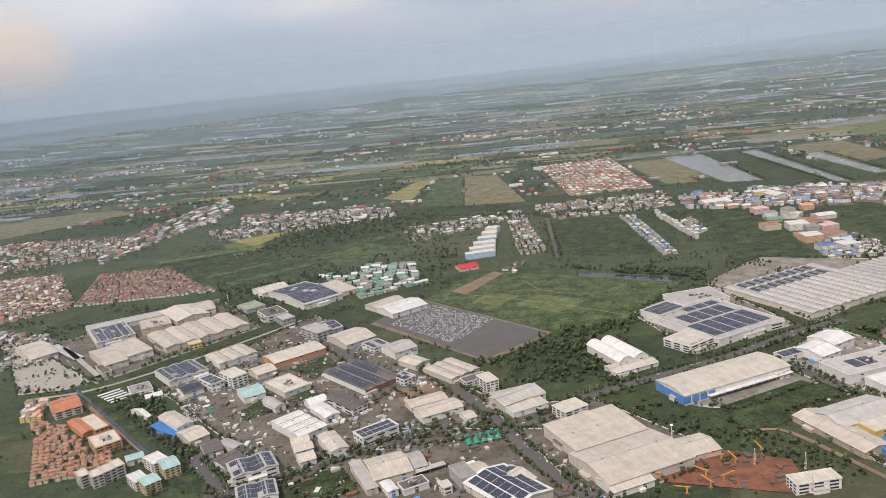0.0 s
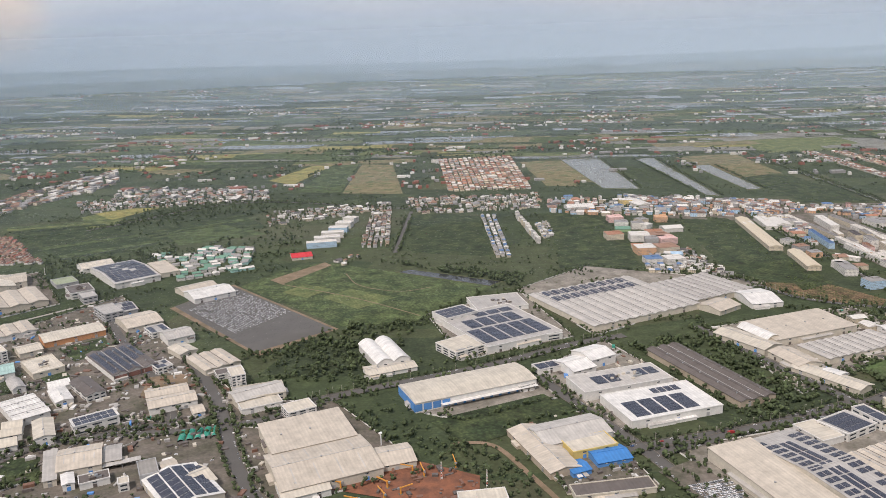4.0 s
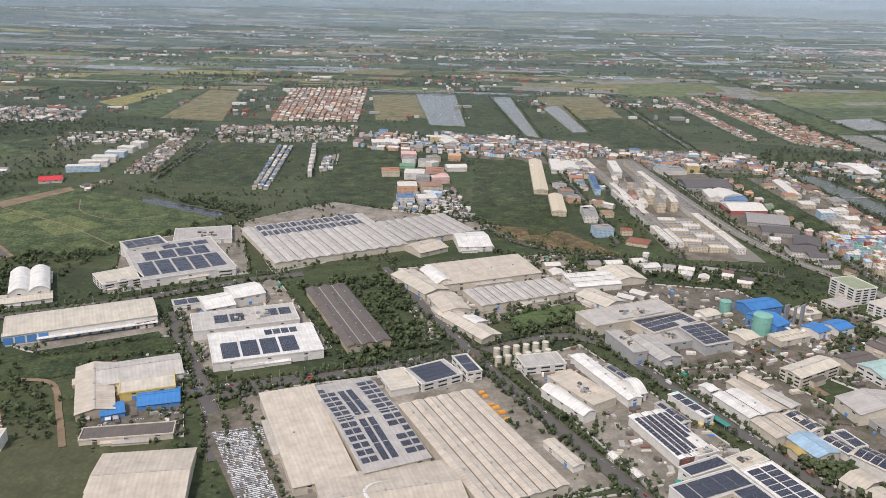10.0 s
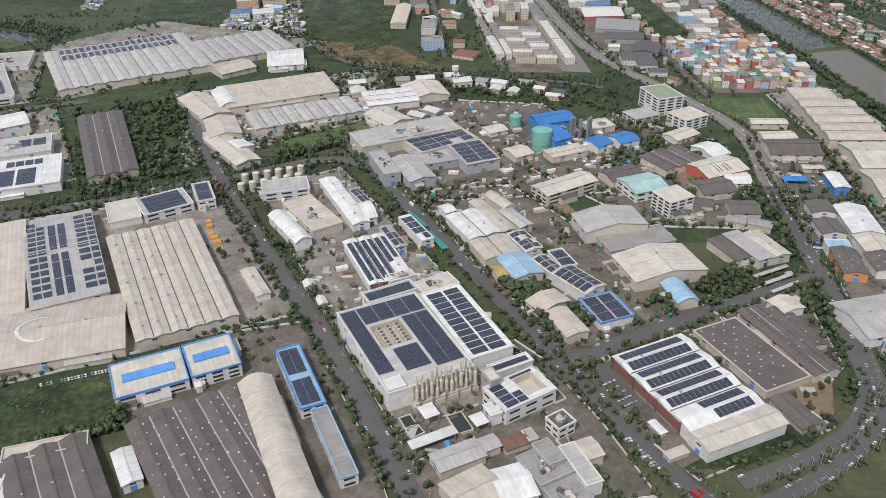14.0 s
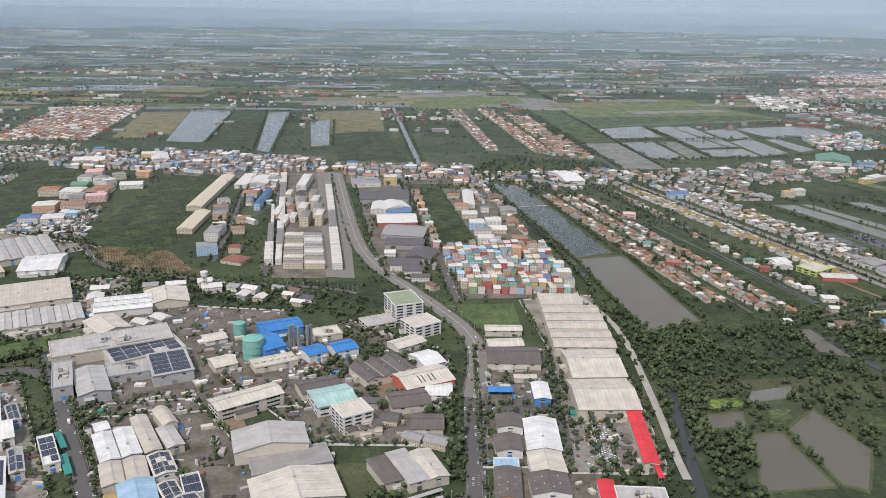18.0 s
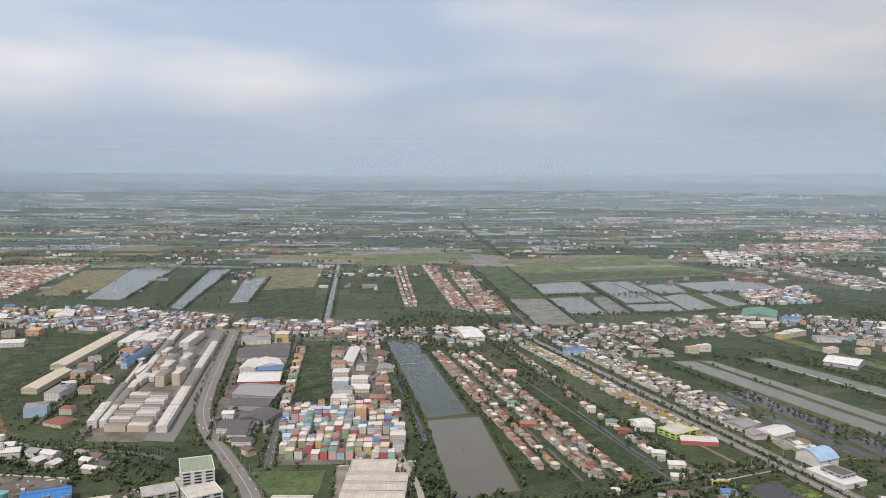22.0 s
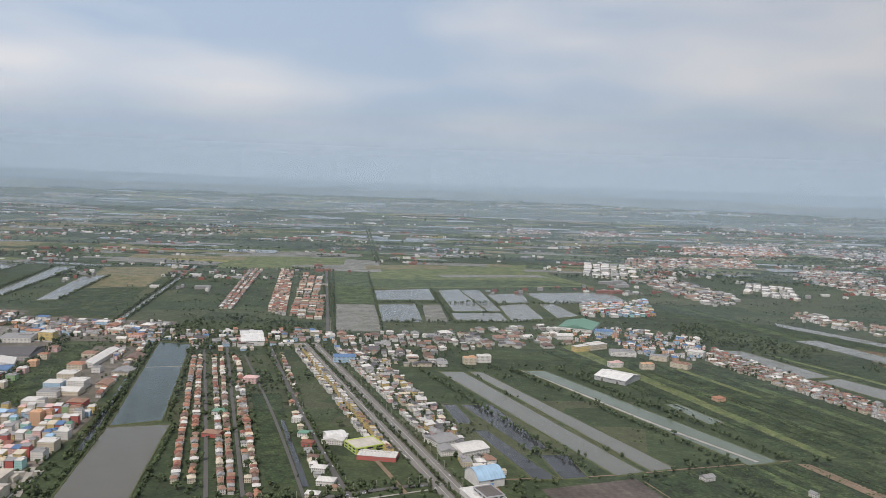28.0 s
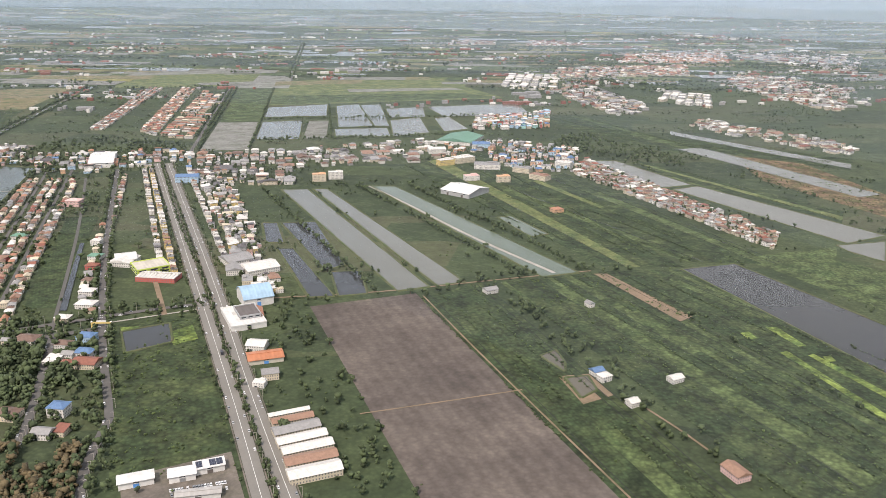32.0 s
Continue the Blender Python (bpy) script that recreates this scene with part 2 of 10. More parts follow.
material("crane_orange", (0.70, 0.32, 0.06), 0.5, 0.1)
material("plastic_green", (0.05, 0.34, 0.24), 0.6, 0.2)
material("road_paint", (0.72, 0.72, 0.69), 0.7, 0.1)
material("asphalt", (0.128, 0.121, 0.113), 0.9, 0.14, 0.05, 1.5, 0.03, 0.1, spread=0.8)
material("asphalt_pale", (0.22, 0.206, 0.182), 0.9, 0.12, 0.05, 1.5, 0.03, 0.1, spread=0.8)
material("pale", (0.40, 0.37, 0.32), 0.9, 0.12, 0.08, 1.5, 0.03, 0.1)
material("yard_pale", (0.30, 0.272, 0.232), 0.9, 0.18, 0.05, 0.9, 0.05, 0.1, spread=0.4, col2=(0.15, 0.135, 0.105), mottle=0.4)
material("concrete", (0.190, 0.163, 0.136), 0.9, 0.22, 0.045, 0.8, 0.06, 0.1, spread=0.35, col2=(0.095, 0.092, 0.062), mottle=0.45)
material("dirt", (0.26, 0.185, 0.125), 0.95, 0.2, 0.07, 1.0, 0.03, 0.3, spread=0.4, col2=(0.13, 0.105, 0.06))
material("rust", (0.27, 0.11, 0.06), 0.95, 0.22, 0.10, 1.0, 0.03, 0.4, col2=(0.10, 0.055, 0.04))
material("panel", (0.022, 0.032, 0.070), 0.22, 0.15, 0.3, 2.0, 0.03, 0.05)
material("glass_dark", (0.045, 0.055, 0.065), 0.15, 0.1)
material("tyre", (0.03, 0.03, 0.03), 0.8)
for k, c in dict(car_white=(0.75, 0.75, 0.75), car_grey=(0.25, 0.26, 0.27), car_dark=(0.05, 0.05, 0.06), car_red=(0.40, 0.04, 0.04), car_blue=(0.06, 0.13, 0.32), car_any=(0.55, 0.55, 0.55)).items():
    material(k, c, 0.3, 0.05, island=0.25 if k == "car_any" else 0.0)
ROWS_OF = dict(crop3=(0.55, 0.07), plough=(0.16, 0.07), weeds=(0.25, 0.05), crop=(0.3, 0.05), crop2=(0.3, 0.05), scrub=(0.5, 0.2))
FIELDS = dict(crop=((0.100, 0.132, 0.050), (0.054, 0.082, 0.030)), crop2=((0.165, 0.185, 0.068), (0.09, 0.125, 0.046)), crop3=((0.040, 0.062, 0.025), (0.068, 0.092, 0.036)), weeds=((0.040, 0.060, 0.024), (0.076, 0.098, 0.038)),
              lawn=((0.085, 0.130, 0.045), (0.12, 0.15, 0.06)), yellow=((0.30, 0.26, 0.09), (0.19, 0.20, 0.07)), tanfield=((0.22, 0.18, 0.10), (0.12, 0.14, 0.06)), paddy=((0.24, 0.235, 0.21), (0.16, 0.165, 0.13)),
              scrub=((0.24, 0.16, 0.09), (0.13, 0.13, 0.05)), plough=((0.105, 0.086, 0.074), (0.20, 0.165, 0.138)), limeweed=((0.20, 0.26, 0.06), (0.08, 0.13, 0.04)))
for k, (a, b) in FIELDS.items():
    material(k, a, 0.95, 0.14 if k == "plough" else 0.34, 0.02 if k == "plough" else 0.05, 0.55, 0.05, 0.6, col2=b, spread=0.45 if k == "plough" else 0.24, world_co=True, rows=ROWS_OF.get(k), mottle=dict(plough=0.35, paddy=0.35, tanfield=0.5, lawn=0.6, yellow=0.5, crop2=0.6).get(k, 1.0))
WATERS = dict(water=(0.165, 0.165, 0.14), brownwater=(0.130, 0.118, 0.090), darkwater=(0.050, 0.052, 0.052), teal=(0.125, 0.155, 0.115), reservoir=(0.055, 0.070, 0.055))
for k, c in WATERS.items():
    material(k, c, 0.16, 0.06, 0.02, 0.05, 0.06, 0.0, spread=0.9, world_co=True, ior=1.33)
material("leaf", (0.078, 0.102, 0.044), 0.85, 0.30, 0.06, 2.0, 0.0, 0.8, island=0.45, col2=(0.034, 0.050, 0.023))
material("leaf_low", (0.092, 0.122, 0.042), 0.9, 0.26, 0.05, 2.0, 0.0, 0.8, island=0.40, col2=(0.045, 0.070, 0.026))
material("leaf_dry", (0.15, 0.115, 0.06), 0.85, 0.24, 0.5, 3.0, 0.0, 0.8, island=0.34, col2=(0.07, 0.055, 0.03))
material("bark", (0.12, 0.09, 0.065), 0.9)
material("bank", (0.065, 0.088, 0.034), 0.95, 0.25, 0.12, 1.0, 0.05, 0.4, col2=(0.12, 0.11, 0.06))
material("plate_white", (0.82, 0.82, 0.81), 0.4, 0.02, 0.2, 3.0, bump=0.0)


def ground_material():
    """Green flat land: parcels of unlike crops, with weeds, soil and grain on them."""
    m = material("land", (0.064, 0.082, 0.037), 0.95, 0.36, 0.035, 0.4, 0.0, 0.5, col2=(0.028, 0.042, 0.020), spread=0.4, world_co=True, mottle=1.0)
    t = m.node_tree
    n, lk = t.nodes, t.links
    p = n["Principled BSDF"]
    old = p.inputs["Base Color"].links[0].from_socket
    co = n.new("ShaderNodeNewGeometry").outputs["Position"]
    mp = n.new("ShaderNodeMapping")
    mp.inputs["Rotation"].default_value, mp.inputs["Scale"].default_value = (0, 0, 0.13), (0.006, 0.0155, 1)
    lk.new(co, mp.inputs[0])
    vor = n.new("ShaderNodeTexVoronoi")
    vor.distance = "CHEBYCHEV"
    vor.inputs["Scale"].default_value, vor.inputs["Randomness"].default_value = 1.0, 0.7
    lk.new(mp.outputs[0], vor.inputs["Vector"])
    ramp = n.new("ShaderNodeValToRGB")
    ramp.color_ramp.interpolation = "CONSTANT"
    e = ramp.color_ramp.elements
    tones = [(0.0, (0.048, 0.070, 0.029)), (0.22, (0.074, 0.095, 0.040)), (0.40, (0.036, 0.052, 0.025)), (0.58, (0.092, 0.105, 0.048)), (0.74, (0.120, 0.115, 0.064)), (0.78, (0.070, 0.096, 0.038)), (0.93, (0.13, 0.13, 0.066)), (0.97, (0.095, 0.10, 0.052))]
    e[0].color = (*tones[0][1], 1)
    e[1].position, e[1].color = tones[1][0], (*tones[1][1], 1)
    for pos, c in tones[2:]:
        x = e.new(pos)
        x.color = (*c, 1)
    sep = n.new("ShaderNodeSeparateColor")
    lk.new(vor.outputs["Color"], sep.inputs[0]), lk.new(sep.outputs[0], ramp.inputs[0])
    mx = n.new("ShaderNodeMix")
    mx.data_type = "RGBA"
    mx.inputs["Factor"].default_value = 0.42
    lk.new(old, mx.inputs["A"]), lk.new(ramp.outputs[0], mx.inputs["B"]), lk.new(mx.outputs["Result"], p.inputs["Base Color"])


ground_material()

# ---- building blocks ----
rng = random.Random(11)


class Shape:
    """Collects faces for one mesh."""

    def __init__(self):
        self.v, self.f, self.m = [], [], []

    def face(self, pts, mat=0):
        k = len(self.v)
        self.v += [tuple(p) for p in pts]
        self.f.append(tuple(range(k, k + len(pts))))
        self.m.append(mat)

    def box(self, x, y, z, sx, sy, sz, turn=0.0, mat=0):
        """A box standing on z."""
        c, s = math.cos(turn), math.sin(turn)
        k = len(self.v)
        for dz in (0, sz):
            for dx, dy in ((-1, -1), (1, -1), (1, 1), (-1, 1)):
                px, py = dx * sx / 2, dy * sy / 2
                self.v.append((x + c * px - s * py, y + s * px + c * py, z + dz))
        for q in ((3, 2, 1, 0), (4, 5, 6, 7), (0, 1, 5, 4), (1, 2, 6, 5), (2, 3, 7, 6), (3, 0, 4, 7)):
            self.f.append(tuple(k + i for i in q))
            self.m.append(mat)

    def slab(self, pts, thick, mat=0):
        """A plate over the given upper outline."""
        low = [(x, y, z - thick) for x, y, z in pts]
        self.face(pts, mat)
        self.face(low[::-1], mat)
        for i in range(len(pts)):
            j = (i + 1) % len(pts)
            self.face([pts[i], low[i], low[j], pts[j]], mat)

    def tube(self, x, y, z, r, h, n=12, r2=None, cap=0.0, mat=0):
        r2 = r if r2 is None else r2
        ring = [(math.cos(2 * math.pi * i / n), math.sin(2 * math.pi * i / n)) for i in range(n)]
        for i in range(n):
            (a, b), (c, d) = ring[i], ring[(i + 1) % n]
            self.face([(x + r * a, y + r * b, z), (x + r * c, y + r * d, z), (x + r2 * c, y + r2 * d, z + h), (x + r2 * a, y + r2 * b, z + h)], mat)
            self.face([(x + r2 * a, y + r2 * b, z + h), (x + r2 * c, y + r2 * d, z + h), (x, y, z + h + cap)], mat)

    def mesh(self, name, *mats):
        me = bpy.data.meshes.new(name)
        me.from_pydata(self.v, [], self.f)
        for m in mats:
            me.materials.append(MATS[m])
        if len(mats) > 1:
            me.polygons.foreach_set("material_index", self.m)
        me.update()
        return me


def part(name, shape, mats, parent, label=""):
    ob = new(name, shape if isinstance(shape, bpy.types.Mesh) else shape.mesh(name, *((mats,) if isinstance(mats, str) else mats)))
    ob.parent = parent
    return tagged(ob, label)


def thing(name, x, y, z, turn, label, category, group="", kind=""):
    ob = new(name)
    ob.matrix_basis = pose(x, y, z, 0, 0, turn)
    return tagged(ob, label, category, group, kind)


# where the ground is taken: 1 field or water, 2 building, 3 road
GX, GY, CELL = -1000, 100, 2.0
TAKEN = np.zeros((1250, 1800), np.uint8)


def take(pts, value):
    p = np.array(pts, float)
    x0, y0 = np.floor((p.min(0) - (GX, GY)) / CELL).astype(int)
    x1, y1 = np.ceil((p.max(0) - (GX, GY)) / CELL).astype(int) + 1
    x0, y0, x1, y1 = max(x0, 0), max(y0, 0), min(x1, TAKEN.shape[1]), min(y1, TAKEN.shape[0])
    if x1 <= x0 or y1 <= y0:
        return
    xs, ys = np.meshgrid(GX + CELL * (np.arange(x0, x1) + 0.5), GY + CELL * (np.arange(y0, y1) + 0.5))
    inside = np.zeros(xs.shape, bool)
    for i in range(len(p)):
        (ax, ay), (bx, by) = p[i], p[(i + 1) % len(p)]
        if ay != by:
            inside ^= ((ay > ys) != (by > ys)) & (xs < (bx - ax) * (ys - ay) / (by - ay) + ax)
    part_of = TAKEN[y0:y1, x0:x1]
    part_of[inside] = np.maximum(part_of[inside], value)


def free(x, y):
    i, j = int((x - GX) / CELL), int((y - GY) / CELL)
    return TAKEN[j, i] if 0 <= i < TAKEN.shape[1] and 0 <= j < TAKEN.shape[0] else 0


def rect_at(x, y, w, d, turn):
    c, s = math.cos(radians(turn)), math.sin(radians(turn))
    return [(x + c * a * w / 2 - s * b * d / 2, y + s * a * w / 2 + c * b * d / 2) for a, b in ((-1, -1), (1, -1), (1, 1), (-1, 1))]


# ---- ground, roads, fields, water ----
def lift(x, y):
    """The plain climbs very slowly beyond the last villages."""
    k = max(0.0, math.hypot(x - 590, y) - 2700) / 2200
    return 76 * min(k, 1.25) ** 1.4


land = Shape()
EDGES = [-6000, -4800] + list(range(-4200, 5401, 200)) + [6000, 8000]
for x0, x1 in zip(EDGES, EDGES[1:]):
    land.face([(x0, -3000, 0), (x1, -3000, 0), (x1, 1400, 0), (x0, 1400, 0)] if -1800 < x0 < 3000 else [(x, y, lift(x, max(y, 0))) for x, y in ((x0, -3000), (x1, -3000), (x1, 1400), (x0, 1400))])
    for y0 in range(1400, 6200, 200):
        land.face([(x, y, lift(x, y)) for x, y in ((x0, y0), (x1, y0), (x1, y0 + 200), (x0, y0 + 200))])
tagged(new("ground", land.mesh("ground", "land")), "flat green plain of fields and scrub", "ground", "", "structure")


GARDENS, ROUGH, YARDS = [], [], []


def patch(name, kind, lay, pts, label=""):
    s = Shape()
    if kind == "crop3":
        GARDENS.append(pts)
    if kind in ("weeds", "scrub"):
        ROUGH.append(pts)
    z = 0.12 * lay + rng.uniform(0, 0.05) + (0.16 if kind in WATERS else 0.0)
    area = sum(pts[i][0] * pts[(i + 1) % len(pts)][1] - pts[(i + 1) % len(pts)][0] * pts[i][1] for i in range(len(pts)))
    if area < 0:
        pts = pts[::-1]
    s.face([(x, y, z) for x, y in pts])
    ob = tagged(new(name, s.mesh(name, kind)), label or "green field", name.replace("_", " "), "", "structure")
    take(pts, 1 if name not in ("works_yard", "forecourt") else 0)
    if name == "works_yard":
        YARDS.append((ob, pts))
    if kind in WATERS and name not in ("canal", "ditch"):
        for i in range(len(pts)):
            a, b = Vector((*pts[i], 0)), Vector((*pts[(i + 1) % len(pts)], 0))
            e = Shape()
            mid, run = (a + b) / 2, b - a
            n = max(2, int(run.length / 14))
            side = Vector((-run.y, run.x, 0)).normalized()
            prev = None
            for k in range(n + 1):
                c = a.lerp(b, k / n)
                wd, ht = rng.uniform(0.7, 1.3), rng.uniform(0.4, 0.7)
                row = [c - side * wd, c - side * wd * 0.4 + Vector((0, 0, ht)), c + side * wd * 0.5 + Vector((0, 0, ht)), c + side * wd]
                if prev:
                    for q in range(3):
                        e.face([prev[q], row[q], row[q + 1], prev[q + 1]][::-1])
                prev = row
            part("bank", e, "bank", ob)
    return ob


def strips(corners, n, seed):
    """Garden beds side by side: crops of unlike green, now and then a ditch."""
    q = random.Random(seed)
    a, b, c, d = [Vector(p) for p in corners]
    u = 0.0
    while u < 1:
        w = q.uniform(0.5, 1.6) / n
        v = min(1.0, u + w)
        k = q.choice(("crop3", "crop3", "weeds", "crop", "weeds", "crop3", "crop2" if q.random() < 0.3 else "weeds"))
        cut = [0.0] + sorted(q.random() for _ in range(q.choice((0, 1, 2)))) + [1.0]
        for s0, s1 in zip(cut, cut[1:]):
            pts = [a.lerp(d, u).lerp(b.lerp(c, u), s0), a.lerp(d, u).lerp(b.lerp(c, u), s1), a.lerp(d, v).lerp(b.lerp(c, v), s1), a.lerp(d, v).lerp(b.lerp(c, v), s0)]
            patch("field", k, 1, [tuple(p) for p in pts], "long green market garden bed between ditches")
            k = q.choice(("crop3", "weeds", "crop", "crop3"))
        if q.random() < 0.35:
            e = 0.025 / n
            patch("ditch", "darkwater", 2, [tuple(p) for p in (a.lerp(d, v - e), b.lerp(c, v - e), b.lerp(c, v + e), a.lerp(d, v + e))], "narrow dark drainage ditch between beds")
        u = v


def road(name, width, pts, kind, lay):
    p = [Vector((*q, 0)) for q in pts]
    p = [p[0] * 2 - p[1]] + p + [p[-1] * 2 - p[-2]]
    line = []
    for i in range(1, len(p) - 2):
        for k in range(6):
            u = k / 6
            a, b, c, d = p[i - 1:i + 3]
            line.append(0.5 * (2 * b + (c - a) * u + (2 * a - 5 * b + 4 * c - d) * u * u + (3 * b - a - 3 * c + d) * u ** 3))
    line.append(p[-2])
    z = 0.12 * lay + rng.uniform(0.0, 0.06)

    def strip(off, half, zz):
        s, prev = Shape(), None
        for i, c in enumerate(line):
            t = (line[min(i + 1, len(line) - 1)] - line[max(i - 1, 0)]).normalized()
            n = Vector((-t.y, t.x, 0))
            row = [c + n * (off + half) + Vector((0, 0, zz)), c + n * (off - half) + Vector((0, 0, zz))]
            if prev:
                s.face([prev[0], prev[1], row[1], row[0]])
                if abs(off) < 0.01:
                    take([(q.x, q.y) for q in (prev[0], prev[1], row[1], row[0])], 3)
            prev = row
        return s

    ob = tagged(new(name, strip(0, width / 2, z).mesh(name, kind)), {"dirt": "bare earth track through weeds", "pale": "pale gravel dyke road"}.get(kind, "worn grey asphalt road with faded lines"), "road", "", "structure")
    if kind.startswith("asphalt") and width > 6.5:
        for off in (0.08,) if kind == "asphalt_pale" else ():
            part("road_line", strip(off, 0.10, z + 0.03), "road_paint", ob)
        for off in (-width * 0.5 - 0.5, width * 0.5 + 0.5):
            part("kerb", strip(off, 0.3, z + 0.16), "concrete", ob)
    return ob


WINDOW = {}


def window_mesh(w, h):
    key = (w, h)
    if key not in WINDOW:
        s = Shape()
        s.box(0, 0, 0, w, 0.10, h, mat=0)
        s.box(0, -0.04, -0.12, w + 0.2, 0.22, 0.12, mat=1)
        WINDOW[key] = s.mesh("window", "glass_dark", "trim_white")
    return WINDOW[key]


def shared_box(name, sx, sy, sz, mat, store={}):
    key = (name, sx, sy, sz, mat)
    if key not in store:
        s = Shape()
        s.box(0, 0, 0, sx, sy, sz)
        store[key] = s.mesh(name, mat)
    return store[key]


WORDS = dict(cream="cream", tan="tan", grey="grey", dark="dark weathered", white="white", pale="pale grey", blueroof="bright blue", bluepale="pale blue", redroof="bright red", tealroof="teal", concrete="bare concrete", greenroof="planted green", orange="orange", rust="rusty", mustard="mustard yellow", greenteal="green")
FORMS = dict(gable="gabled", multi="many-ridged", mono="low stepped", flat="flat", barrel="barrel", barrel2="double barrel", curve="shallow curved", canopy="open canopy")


def factory(x, y, w, d, turn, h, style, roof, wall, n=1, axis=0, along=0, solar=None, storeys=0, trim="", deck="", plant=0, specks=0, logo=0, sign=0, blue=0, skylights=0, fans=0, solarstripes=0, solarfar=0, mixed=0, annex=-1, arrays=(), well=None):
    office = storeys >= 2 and max(w, d) < 60
    kind = "office_building" if office else "canopy" if style == "canopy" else "factory_building"
    label = "%s-walled %s with a %s %s roof%s" % (wall.replace("wall", ""), "office block" if office else "works", WORDS[roof], FORMS[style], " under solar panels" if solar or arrays or solarstripes or solarfar else "")
    ob = thing(kind, x, y, 0, turn, label, "office" if office else "factory", "works on the estate")
    take(rect_at(x, y, w + 3, d + 3, turn), 2)
    hw, hd = w / 2, d / 2
    ridge_y = axis == 1 or (style == "multi" and not along) or style == "barrel2"
    span, length = (w, d) if ridge_y else (d, w)
    count = n if style in ("multi", "barrel2") else 1
    arc = style in ("barrel", "barrel2", "curve")
    rise = {"gable": min(3.2, 0.11 * span), "multi": min(2.0, (0.15 if roof == "dark" else 0.10) * span / count), "barrel": 0.24 * span, "barrel2": 0.26 * span / count, "curve": 0.055 * span, "mono": 0.035 * span}.get(style, 0.0)
    one = span / count

    def roofz(a, b):
        """Height of the roof above a local place."""
        u = ((a + hw) if ridge_y else (b + hd)) / one
        u = min(max(u - math.floor(min(u, count - 1e-6)), 0), 1)
        if arc:
            return h + rise * math.sin(math.pi * min(max(u, 0), 1)) ** (0.8 if style != "curve" else 1.0)
        if style == "mono":
            return h + rise * u
        return h + rise * (1 - abs(2 * u - 1))

    # walls
    if style == "canopy":
        for a in (-0.92, 0.0, 0.92):
            for b in (-0.85, 0.85):
                part("post", shared_box("post", 0.3, 0.3, round(h, 1), "steel"), None, ob).location = (a * hw, b * hd, 0)
    else:
        s = Shape()
        seg = 1 if not count or style in ("flat",) else (10 * count if arc else 2 * count)
        for side in (0, 1):
            for q in range(seg):
                u0, u1 = q / seg, (q + 1) / seg
                if ridge_y:
                    y0 = hd if side else -hd
                    p = [(-hw + u0 * w, y0), (-hw + u1 * w, y0)]
                else:
                    x0 = hw if side else -hw
                    p = [(x0, -hd + u0 * d), (x0, -hd + u1 * d)]
                zs = []
                for i, (a, b) in enumerate(p):
                    e = 1e-4 if i == 0 else -1e-4
                    zs.append(roofz(a + (e if ridge_y else 0), b + (0 if ridge_y else e)))
                s.face([(*p[0], 0), (*p[1], 0), (*p[1], zs[1]), (*p[0], zs[0])])
        if ridge_y:
            for x0 in (-hw, hw):
                s.face([(x0, -hd, 0), (x0, hd, 0), (x0, hd, roofz(x0, 0)), (x0, -hd, roofz(x0, 0))])
        else:
            for y0 in (-hd, hd):
                s.face([(-hw, y0, 0), (hw, y0, 0), (hw, y0, roofz(0, y0)), (-hw, y0, roofz(0, y0))])
        part("wall", s, "wall_" + wall, ob)
    # roof
    mat = ("roof_" if not ridge_y else "roofy_") + roof
    over, thick = 0.5, 0.18
    if style in ("flat", "canopy"):
        s = Shape()
        if well:
            u0, v0, u1, v1 = well[0] * w, well[1] * d, well[2] * w, well[3] * d
            s.box((u0 - hw) / 2, 0, h, u0 + hw, d, 0.2)
            s.box((u1 + hw) / 2, 0, h, hw - u1, d, 0.2)
            s.box((u0 + u1) / 2, (v0 - hd) / 2, h, u1 - u0, v0 + hd, 0.2)
            s.box((u0 + u1) / 2, (v1 + hd) / 2, h, u1 - u0, hd - v1, 0.2)
            pit = Shape()
            pit.box((u0 + u1) / 2, (v0 + v1) / 2, h - 3.2, u1 - u0, v1 - v0, 0.2)
            for a, b, sx, sy in ((u0, (v0 + v1) / 2, 0.3, v1 - v0), (u1, (v0 + v1) / 2, 0.3, v1 - v0), ((u0 + u1) / 2, v0, u1 - u0, 0.3), ((u0 + u1) / 2, v1, u1 - u0, 0.3)):
                pit.box(a, b, h - 3.0, sx, sy, 3.3)
            part("plant_well", pit, "wall_cream", ob, "open sunken plant deck in the roof")
        else:
            s.box(0, 0, h, w, d, 0.2)
        part("roof", s, "roof_" + roof, ob)
        if style == "flat":
            for a, b, sx, sy in ((0, -hd, w + 0.5, 0.5), (0, hd, w + 0.5, 0.5), (-hw, 0, 0.5, d - 0.5), (hw, 0, 0.5, d - 0.5)):
                part("parapet", shared_box("parapet", round(sx, 2), round(sy, 2), 0.75, "trim_" + trim if trim else "wall_" + wall), None, ob).location = (a, b, h - 0.05)
    else:
